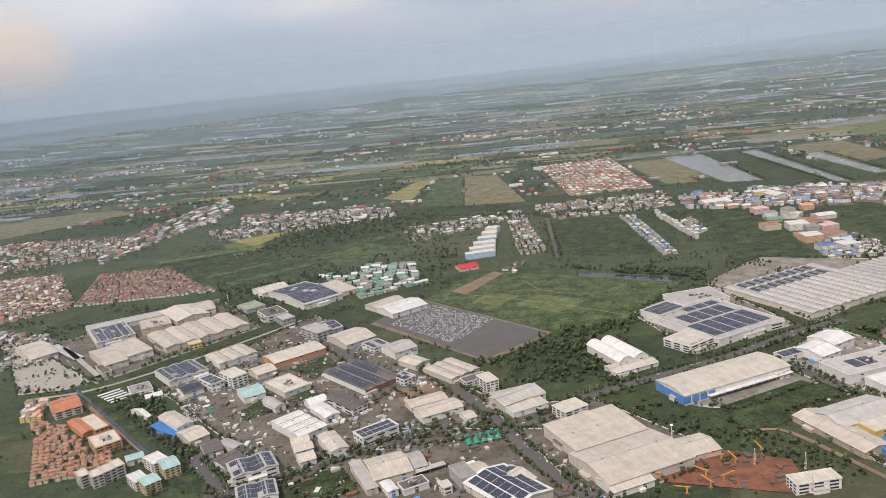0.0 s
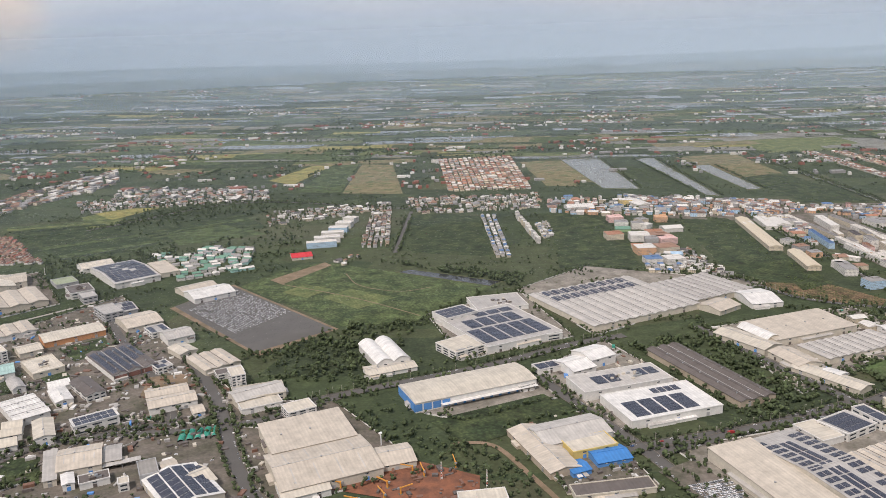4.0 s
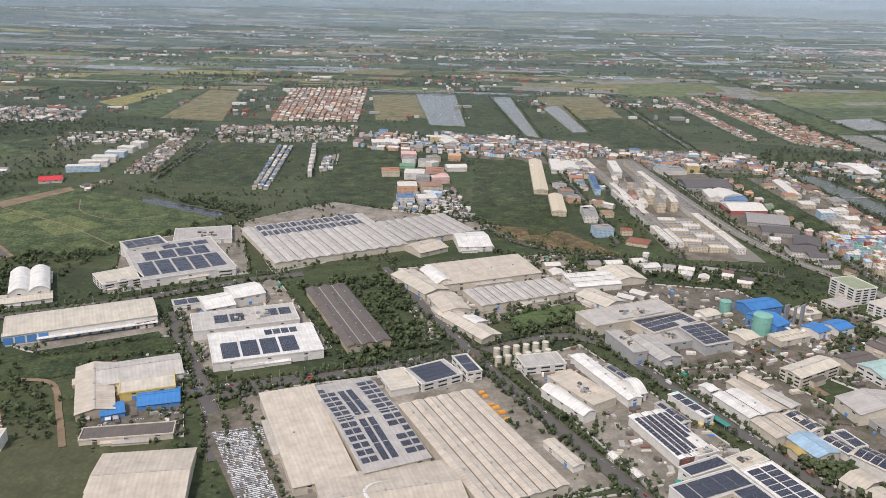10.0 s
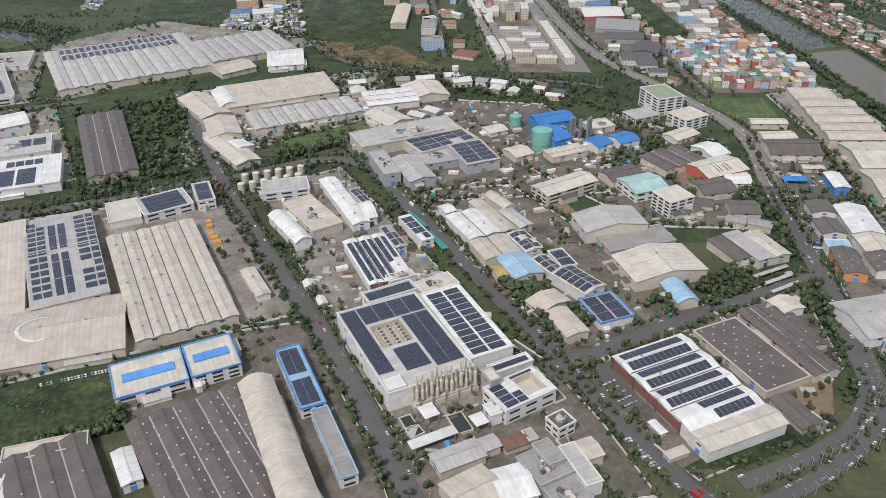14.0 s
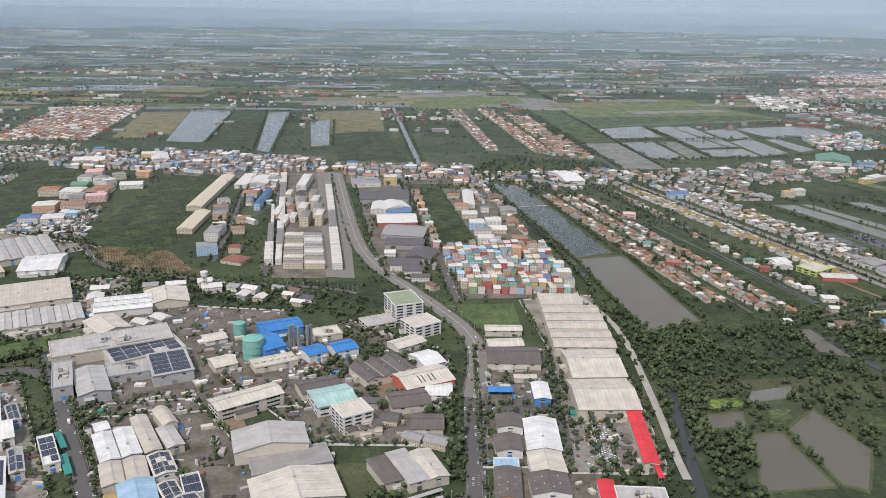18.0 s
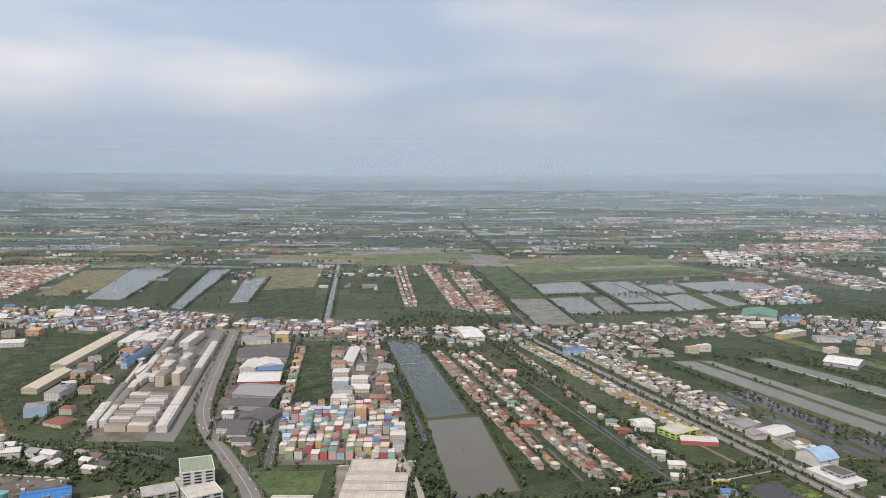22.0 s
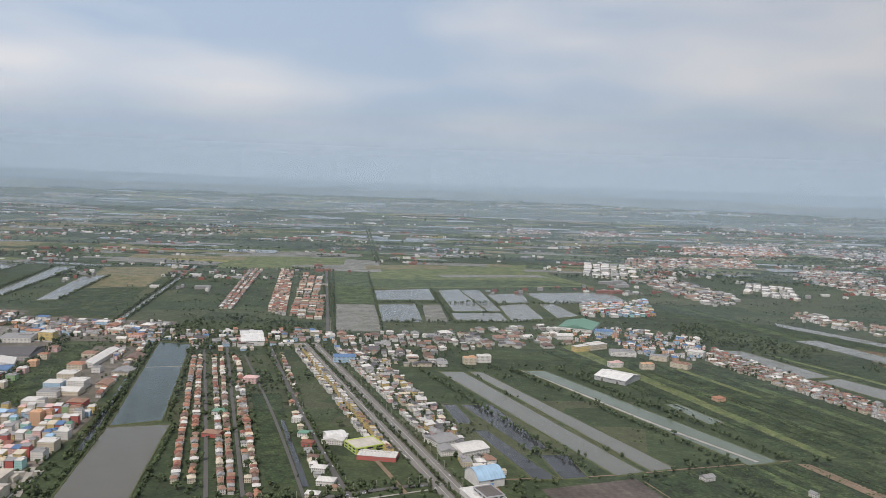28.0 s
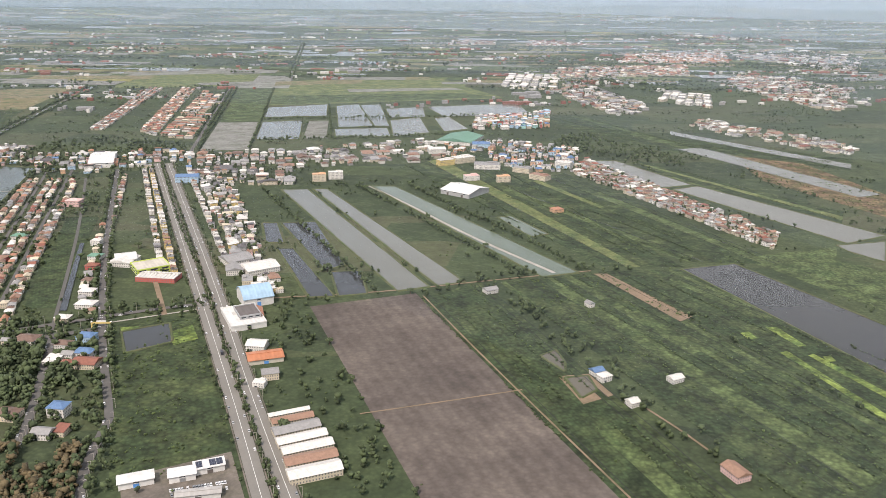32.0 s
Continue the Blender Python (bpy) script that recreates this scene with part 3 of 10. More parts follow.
        for c in range(count):
            lo = (-hw if ridge_y else -hd) + c * one
            seg = 10 if arc else 1 if style == "mono" else 2
            s = Shape()
            for q in range(seg):
                u0, u1 = lo + one * q / seg, lo + one * (q + 1) / seg
                e0, e1 = u0, u1
                if q == 0 and c == 0:
                    e0 -= over
                if q == seg - 1 and c == count - 1:
                    e1 += over
                za, zb = (roofz(u0 + 1e-4, 0), roofz(u1 - 1e-4, 0)) if ridge_y else (roofz(0, u0 + 1e-4), roofz(0, u1 - 1e-4))
                L = length / 2 + over
                quad = [(e0, -L, za), (e1, -L, zb), (e1, L, zb), (e0, L, za)] if ridge_y else [(-L, e0, za), (L, e0, za), (L, e1, zb), (-L, e1, zb)]
                s.slab([(a, b, z + thick) for a, b, z in quad], thick)
            part("roof", s, mat, ob)
            if not arc and style != "mono" and length > 14:
                mid = lo + one / 2
                zt = h + rise + 0.15
                cap = shared_box("ridge_cap", round(0.7 if ridge_y else length, 1), round(length if ridge_y else 0.7, 1), 0.22, "roof_" + ({"dark": "dark", "tan": "pale", "cream": "pale", "redroof": "redroof", "blueroof": "blueroof", "tealroof": "tealroof", "bluepale": "bluepale", "mustard": "mustard", "white": "white", "orange": "orange"}.get(roof, "grey")))
                part("ridge_cap", cap, None, ob).location = (mid, 0, zt) if ridge_y else (0, mid, zt)
            if style == "multi" and c:
                g = shared_box("gutter", round(0.5 if ridge_y else length, 1), round(length if ridge_y else 0.5, 1), 0.2, "roof_" + ("dark" if roof != "dark" else "grey"))
                part("gutter", g, None, ob).location = (lo, 0, h + 0.12) if ridge_y else (0, lo, h + 0.12)

    def on_roof(name, a, b, sx, sy, material_name, lift=0.32, thick=0.12):
        s = Shape()
        q = [(a - sx / 2, b - sy / 2), (a + sx / 2, b - sy / 2), (a + sx / 2, b + sy / 2), (a - sx / 2, b + sy / 2)]
        s.slab([(i, j, roofz(i, j) + lift) for i, j in q], thick)
        return part(name, s, material_name, ob)

    if solar:
        cols, rows = solar
        if cols * rows > 4 and not mixed:
            rows = max(rows, int(d / 7))
        for i in range(cols):
            for j in range(rows):
                cw, cd = w * 0.92 / cols, d * 0.9 / rows
                a, b = -0.46 * w + cw * (i + 0.5), -0.45 * d + cd * (j + 0.5)
                if plant and abs(a - 0.05 * w) < 0.17 * w and abs(b + 0.05 * d) < 0.2 * d:
                    continue
                if rng.random() < 0.06:
                    continue
                if style in ("gable", "multi") and abs((a if ridge_y else b)) < 0.3 and count == 1:
                    continue
                on_roof("solar_panel", a, b, cw * 0.93, cd * 0.86, "panel_grid", 0.42)
    for u0, v0, u1, v1, cols, rows in arrays:
        cw, cd = (u1 - u0) * w / cols, (v1 - v0) * d / rows
        for i in range(cols):
            for j in range(rows):
                on_roof("solar_panel", u0 * w + cw * (i + 0.5), v0 * d + cd * (j + 0.5), cw * (0.96 if cw < 3.2 else 0.86), cd * 0.96, "panel_grid", 0.42)
    if mixed:
        for q in range(13):
            b = -0.44 * d + d * 0.88 * (q + 0.5) / 13
            for a, sx in ((-0.40, 0.11), (-0.27, 0.11), (0.30, 0.15), (0.45, 0.10)):
                if rng.random() < 0.93:
                    on_roof("solar_panel", a * w, b, sx * w, d * 0.045, "panel_grid", 0.42)
        for a in (-0.11, 0.03):
            for q in range(5):
                on_roof("solar_panel", a * w, -0.36 * d + d * 0.16 * q, 0.10 * w, d * 0.15, "panel_grid", 0.42)
    if solarstripes:
        for c in range(2 * n):
            for q in range(12):
                if c >= 2 * n - 2 and q < (4 if c == 2 * n - 2 else 5):
                    continue
                on_roof("solar_panel", -hw + one * (0.5 * c + 0.25), -0.45 * d + d * 0.072 * (q + 0.5), one * 0.34, d * 0.066, "panel_grid", 0.42)
        s = Shape()
        s.box(-0.06 * w, -hd - 0.12, 0.9, 0.86 * w, 0.16, h - 1.4)
        part("cladding", s, "wall_maroon", ob, "red-brown wall cladding")
        for q in range(4):
            part("pilaster", shared_box("pilaster", 0.9, 0.5, round(h, 1), "roof_dark"), None, ob).location = (-hw + 0.6 + q * 0.29 * w, -hd - 0.3, 0)
    if solarfar:
        for c in range(1, n - 1):
            for side in (0.27, 0.75):
                for q in range(2):
                    on_roof("solar_panel", -hw + one * (c + side), hd * (0.50 + 0.33 * q), one * 0.34, d * 0.12, "panel_grid", 0.42)
    if skylights or (roof in ("tan", "cream", "grey") and style == "gable" and not solar and not mixed and not logo and max(w, d) > 22 and rng.random() < 0.4):
        for q in range(4 if skylights else 3):
            u = (q + 0.7) / (4.4 if skylights else 3.4) - 0.5
            for v in (-0.26, 0.26):
                a, b = (v * w, u * d) if ridge_y else (u * w, v * d)
                on_roof("skylight", a, b, *((w * 0.34, 0.7) if ridge_y else (0.7, d * 0.34)), "roof_pale" if roof != "pale" else "roof_white", 0.24, 0.08)
    if specks:
        s = Shape()
        for i in range(int(w / 3.6)):
            for j in range(int(d / 6)):
                a, b = -hw + 3.6 * (i + 0.5) + rng.uniform(-0.4, 0.4), -hd + 6 * (j + 0.5 + 0.5 * (i % 2)) + rng.uniform(-0.6, 0.6)
                if abs(a) < hw - 1 and abs(b) < hd - 1 and rng.random() < 0.8:
                    s.box(a, b, roofz(a, b) + 0.1, 0.45, 0.8, 0.16)
        part("roof_lights", s, "roof_white", ob, "small white translucent roof lights")
    if roof in ("tan", "dark", "cream", "pale", "white", "grey") and style in ("gable", "multi", "mono") and length > 22 and not solar:
        for q in range(int(length / 19)):
            u = -length / 2 + 19 * (q + 0.5)
            for c in range(min(count, 3)):
                mid = (-hw if ridge_y else -hd) + one * (c + 0.5)
                a, b = (mid, u) if ridge_y else (u, mid)
                part("roof_vent", shared_box("roof_vent", 0.9, 0.9, 0.7, "steel"), None, ob).location = (a + rng.uniform(-0.4, 0.4), b, roofz(a, b) + 0.1)
    if deck:
        on_roof("roof_light", 0, 0, w * 0.72, d * 0.22, "trim_" + deck, 0.9, 0.6)
    if plant:
        for q in range(14):
            a, b = rng.uniform(-0.1, 0.22) * w, rng.uniform(-0.24, 0.14) * d
            part("roof_unit", shared_box("roof_unit", *rng.choice(((2.2, 1.4, 1.3), (1.2, 1.2, 1.8), (3.6, 1.2, 1.0))), rng.choice(("steel", "wall_cream", "roof_dark"))), None, ob).location = (a, b, roofz(a, b) + 0.2)
    if fans:
        for q in range(fans):
            s = Shape()
            s.tube(0, 0, 0, 1.1, 0.9, 14, 1.3, -0.4)
            part("cooling_fan", s, ("tank_cream",), ob).location = (-hw + w * (q + 0.5) / fans, 0, h + 0.2)
    if logo:
        s = Shape()
        for q in range(10):
            a0, a1 = radians(62 + 24 * q), radians(62 + 24 * (q + 1))
            k0, k1 = 0.5 + 1.1 * math.sin(math.pi * q / 10), 0.5 + 1.1 * math.sin(math.pi * (q + 1) / 10)
            pts = [((9 - k0) * math.cos(a0), (9 - k0) * math.sin(a0)), (9 * math.cos(a0), 9 * math.sin(a0)), (9 * math.cos(a1), 9 * math.sin(a1)), ((9 - k1) * math.cos(a1), (9 - k1) * math.sin(a1))]
            s.face([(i - 4, j, roofz(i - 4, j) + 0.4) for i, j in pts])
        part("painted_mark", s, "roof_white", ob, "white crescent painted on the roof")
    if sign:
        for a, sx in ((-4.5, 0.8), (-2.2, 0.8), (1.5, 0.8), (4.0, 0.8)):
            on_roof("painted_mark", a, -0.24 * d, sx, d * 0.3, "roof_dark", 0.26, 0.05)
    if blue:
        s = Shape()
        s.box(-hw - 0.15, 0, 0.3, 0.12, d * 0.99, h - 0.9)
        part("cladding", s, "wall_bluewall", ob, "bright blue wall cladding")
        for q in range(13):
            s = Shape()
            s.box(-hw + 2 + q * w / 13.5, -hd - 0.12, 0.2 if q > 3 else 1.0, w / 16 if q < 4 else 2.0, 0.1, 2.4 if q > 3 else h - 2.2)
            part("loading_door" if q > 3 else "cladding", s, "wall_bluewall", ob, "bright blue loading door" if q > 3 else "bright blue wall cladding")
        s = Shape()
        s.box(0.1 * w, -hd - 1.8, 3.2, w * 0.8, 3.6, 0.25)
        part("awning", s, "roof_white", ob)
    if annex < 0 and style != "canopy" and min(w, d) > 9:
        for q in range(rng.choice((1, 2, 2, 3))):
            along_w = rng.random() < 0.7
            ln, dp, ht = rng.uniform(0.12, 0.4) * (w if along_w else d), rng.uniform(1.6, 3.2), h * rng.uniform(0.35, 0.62)
            sgn = rng.choice((-1, -1, 1))
            u = rng.uniform(-0.5, 0.5) * ((w if along_w else d) - ln)
            s = Shape()
            if along_w:
                s.box(u, sgn * (hd + dp / 2), 0, ln, dp, ht, mat=0)
                s.slab([(u - ln / 2 - 0.2, sgn * hd, ht + 0.5), (u + ln / 2 + 0.2, sgn * hd, ht + 0.5), (u + ln / 2 + 0.2, sgn * (hd + dp + 0.3), ht + 0.1), (u - ln / 2 - 0.2, sgn * (hd + dp + 0.3), ht + 0.1)], 0.1, 1)
            else:
                s.box(sgn * (hw + dp / 2), u, 0, dp, ln, ht, mat=0)
                s.slab([(sgn * hw, u - ln / 2 - 0.2, ht + 0.5), (sgn * hw, u + ln / 2 + 0.2, ht + 0.5), (sgn * (hw + dp + 0.3), u + ln / 2 + 0.2, ht + 0.1), (sgn * (hw + dp + 0.3), u - ln / 2 - 0.2, ht + 0.1)], 0.1, 1)
            part("annex", s, ("wall_" + wall, "roof_" + rng.choice(("white", "tan", "grey", "dark", "pale"))), ob)
    if style == "flat" and min(w, d) > 24 and not arrays:
        for q in range(3):
            a, b = (rng.uniform(-0.4, 0.4) * w, -0.42 * d + 0.05 * d * rng.random())
            part("duct", shared_box("duct", round(0.18 * w, 1), 0.7, 0.6, "steel"), None, ob).location = (a, b, h + 0.2)
    # openings
    if style != "canopy":
        if storeys:
            fl = h / storeys
            for f in range(storeys):
                for axis_w, ln, off in ((0, w, -hd), (1, d, hw if -120 < turn < -45 else -hw)):
                    k = max(1, min(3, int(ln / 3.4)))
                    wm = window_mesh(round(ln / k * 0.62, 1), round(min(1.0, fl * 0.5), 2))
                    for q in range(k):
                        u = -ln / 2 + ln * (q + 0.5) / k
                        o = part("window", wm, None, ob)
                        if axis_w == 0:
                            o.location = (u, off - 0.03, fl * (f + 0.38))
                        else:
                            o.location, o.rotation_euler = (off + (0.03 if off > 0 else -0.03), u, fl * (f + 0.38)), (0, 0, radians(90 if off > 0 else -90))
        elif not blue:
            k = max(1, min(3, int(w / 12)))
            for q in range(k):
                o = part("roller_door", shared_box("roller_door", 2.2, 0.14, round(min(2.6, h * 0.6), 1), rng.choice(("steel", "wall_grey", "roof_dark", "trim_blue"))), None, ob)
                o.location = (-hw + w * (q + 0.5) / k, -hd - 0.05, 0.02)
            k = max(1, min(3, int(w / 10)))
            for q in range(k):
                part("window", window_mesh(2.2, 0.7), None, ob).location = (-hw + w * (q + 0.5) / k, -hd - 0.05, h * 0.74)
    return ob


def panel_grid_material():
    """Dark blue cells in a light frame grid."""
    m = material("panel_grid", (0.018, 0.024, 0.050), 0.35, 0.12, 0.4, 2.0, 0.10, 0.05)
    t = m.node_tree
    n, lk = t.nodes, t.links
    p = n["Principled BSDF"]
    old = p.inputs["Base Color"].links[0].from_socket
    br = n.new("ShaderNodeTexBrick")
    br.offset = 0.0
    br.inputs["Scale"].default_value, br.inputs["Mortar Size"].default_value = 1.0, 0.04
    br.inputs["Brick Width"].default_value, br.inputs["Row Height"].default_value = 1.0, 0.55
    br.inputs["Mortar"].default_value, br.inputs["Color1"].default_value, br.inputs["Color2"].default_value = (0.16, 0.17, 0.19, 1), (0, 0, 0, 1), (0, 0, 0, 1)
    lk.new(n.new("ShaderNodeTexCoord").outputs["Object"], br.inputs["Vector"])
    mx = n.new("ShaderNodeMix")
    mx.data_type = "RGBA"
    lk.new(br.outputs["Fac"], mx.inputs["Factor"]), lk.new(old, mx.inputs["A"])
    mx.inputs["B"].default_value = (0.16, 0.17, 0.19, 1)
    lk.new(mx.outputs["Result"], p.inputs["Base Color"])


panel_grid_material()

PAL = dict(plain=("h_white", "h_cream", "h_grey", "h_white"), white=("h_white", "h_white", "h_cream"), bright=("h_pink", "h_blue", "h_teal", "h_cream", "h_yellow", "h_white", "h_pink", "h_white", "h_cream", "h_blue", "h_white", "h_red", "h_green", "h_orange"),
           warm=("h_cream", "h_orange", "h_white", "h_pink"), tile=("h_cream", "h_white", "h_cream"), red=("h_cream", "h_white"), orange=("h_cream",), blue=("h_white", "h_cream"), grey=("h_grey", "h_blue", "h_grey"),
           pastel=("h_pink", "h_orange", "h_cream", "h_white", "h_yellow"), dark=("h_grey", "h_cream"), tile2=("h_white", "h_cream"), green=("h_teal", "h_white"), mixed=("h_white", "h_cream"), shops=("h_white", "h_cream", "h_white", "h_white", "h_pink", "h_yellow", "h_grey"), estate=("h_cream", "h_white"), town=("h_white", "h_cream", "h_white", "h_pink", "h_orange", "h_blue", "h_grey"))
TOP = dict(plain=("t_grey", "t_white", "t_rust", "t_grey", "t_dark", "t_brown", "t_white", "t_rust"), white=("t_white", "t_grey", "t_white"), bright=("t_white", "t_red", "t_grey", "h_cream", "t_grey", "t_blue", "t_white", "h_pink", "t_white", "t_green", "t_grey", "h_blue", "t_white"), warm=("t_orange", "t_white", "t_grey", "t_rust"),
           tile=("t_brown", "t_rust", "t_red", "t_rust", "t_grey", "t_white", "h_cream", "t_orange"), red=("t_red", "t_brown", "t_rust", "t_red"), orange=("t_orange", "t_orange", "t_rust"), blue=("t_grey", "t_blue", "t_grey", "t_white"), grey=("t_grey", "t_dark"),
           pastel=("h_orange", "t_white", "h_pink", "t_grey", "t_orange"), dark=("t_dark", "t_dark", "t_grey"), tile2=("t_brown", "t_white", "t_rust", "t_grey", "t_red"), green=("t_green", "t_white", "t_grey"), mixed=("t_blue", "t_red", "t_grey", "t_brown"), shops=("t_grey", "t_white", "t_white", "t_rust", "t_grey", "t_dark", "t_white", "h_cream"), estate=("t_rust", "t_brown", "t_rust", "t_brown", "t_red"), town=("t_grey", "t_rust", "t_white", "t_white", "t_dark", "t_grey", "t_white", "t_orange", "t_blue", "t_white", "t_grey", "t_brown"))
MADE = dict(house=0, shophouse=0, apartment_block=0, shed=0, terrace=0)
TINT = dict(h_white="white", h_cream="cream", h_grey="grey", h_pink="pink", h_blue="blue", h_teal="teal", h_orange="orange", h_yellow="yellow", h_red="red", h_green="green", h_lime="lime",
            t_red="red tiled", t_brown="brown tiled", t_orange="orange tiled", t_grey="grey", t_dark="dark", t_white="pale metal", t_blue="blue tiled", t_green="green metal", t_rust="rusty")


def roof_on(s, w, d, h, form, mat, at=(0, 0), turn=0.0):
    """Adds a roof to a shape: hipped, gabled or flat with a rim and a stair hut."""
    c, sn = math.cos(turn), math.sin(turn)

    def g(x, y, z):
        return (at[0] + c * x - sn * y, at[1] + sn * x + c * y, z)

    e, rise = 0.35, min(0.30 * min(w, d), 1.0 + 0.07 * min(w, d))
    a, b = w / 2 + e, d / 2 + e
    if form == "flat":
        s.box(at[0], at[1], h, w + 0.1, d + 0.1, 0.16, turn, mat)
        s.box(*g(w * 0.2, d * 0.22, h + 0.14)[:2], h + 0.14, w * 0.4, d * 0.3, 0.9, turn, mat)
        return
    if form == "row":
        s.box(at[0], at[1], h, w + 0.1, d + 0.1, 0.14, turn, mat)
        n = max(1, int(max(w, d) / 2.3))
        for i in range(n):
            k = (i + 0.5) / n - 0.5
            px, py = (k * w, d * 0.22) if w >= d else (w * 0.22, k * d)
            s.box(*g(px, py, 0)[:2], h + 0.12, min(1.3, w * 0.4), min(1.3, d * 0.4), 0.5 + 0.4 * ((i * 7) % 3) / 2, turn, mat)
            px, py = (k * w + 0.5 * w / n, 0) if w >= d else (0, k * d + 0.5 * d / n)
            s.box(*g(px, py, 0)[:2], h + 0.12, 0.14 if w >= d else w, d if w >= d else 0.14, 0.35, turn, mat)
        return
    if form == "lean":
        s.slab([g(-a, -b, h + 0.1), g(a, -b, h + 0.1), g(a, b, h + 0.1 + 0.12 * d), g(-a, b, h + 0.1 + 0.12 * d)], 0.12, mat)
        return
    k = (0.0 if form == "gable" else min(a, b) * 0.9)
    if w >= d:
        r0, r1 = g(-a + k, 0, h + rise), g(a - k, 0, h + rise)
        p = [g(-a, -b, h), g(a, -b, h), g(a, b, h), g(-a, b, h)]
        s.face([p[0], p[1], r1, r0], mat), s.face([p[2], p[3], r0, r1], mat), s.face([p[1], p[2], r1], mat), s.face([p[3], p[0], r0], mat), s.face(p[::-1], mat)
    else:
        r0, r1 = g(0, -b + k, h + rise), g(0, b - k, h + rise)
        p = [g(-a, -b, h), g(a, -b, h), g(a, b, h), g(-a, b, h)]
        s.face([p[1], p[2], r1, r0], mat), s.face([p[3], p[0], r0, r1], mat), s.face([p[0], p[1], r0], mat), s.face([p[2], p[3], r1], mat), s.face(p[::-1], mat)


HOUSES = {}


def house_copy(kind, x, y, turn, w, d, h, wall, top, form):
    """One house as a thing with walls, roof, doors and windows; alike ones share their meshes."""
    w, d, h = round(w), round(d), round(h * 2) / 2
    key = (kind, w, d, h, wall, top, form)
    if key not in HOUSES:
        meshes = []
        s = Shape()
        s.box(0, 0, 0, w, d, h)
        meshes.append(("wall", s.mesh("wall", "facade_" + wall), (0, 0, 0)))
        s = Shape()
        roof_on(s, w, d, h, form, 0)
        meshes.append(("roof", s.mesh("roof", top), (0, 0, 0)))
        HOUSES[key] = meshes
    words = {"house": "small house", "shophouse": "narrow concrete shophouse", "apartment_block": "block of flats", "shed": "metal shed", "terrace": "row of shophouses"}[kind]
    roof_words = {"flat": "flat", "hip": "hipped", "gable": "gabled", "lean": "lean-to", "row": "parapeted flat"}[form]
    ob = thing(kind, x, y, 0, turn, "%s-walled %s under a %s %s roof" % (TINT[wall], words, TINT[top], roof_words), kind.replace("_", " "), kind.replace("_", " ") + "s in the quarter")
    for name, me, at in HOUSES[key]:
        part(name, me, None, ob).location = at
    if kind == "house" and MADE[kind] < 60:
        part("door", shared_box("door", 0.7, 0.10, 1.1, "glass_dark"), None, ob).location = (-w * 0.2, -d / 2 - 0.03, 0.0)
    MADE[kind] += 1
    return ob


def block(kind, x, y, w, d, turn, h, wall, top, form):
    """One building of the town or village at its own place."""
    take(rect_at(x, y, w, d, turn), 2)
    house_copy(kind, x, y, turn, w, d, h, wall, top, form)


REST = {}
YARD_TREES = []


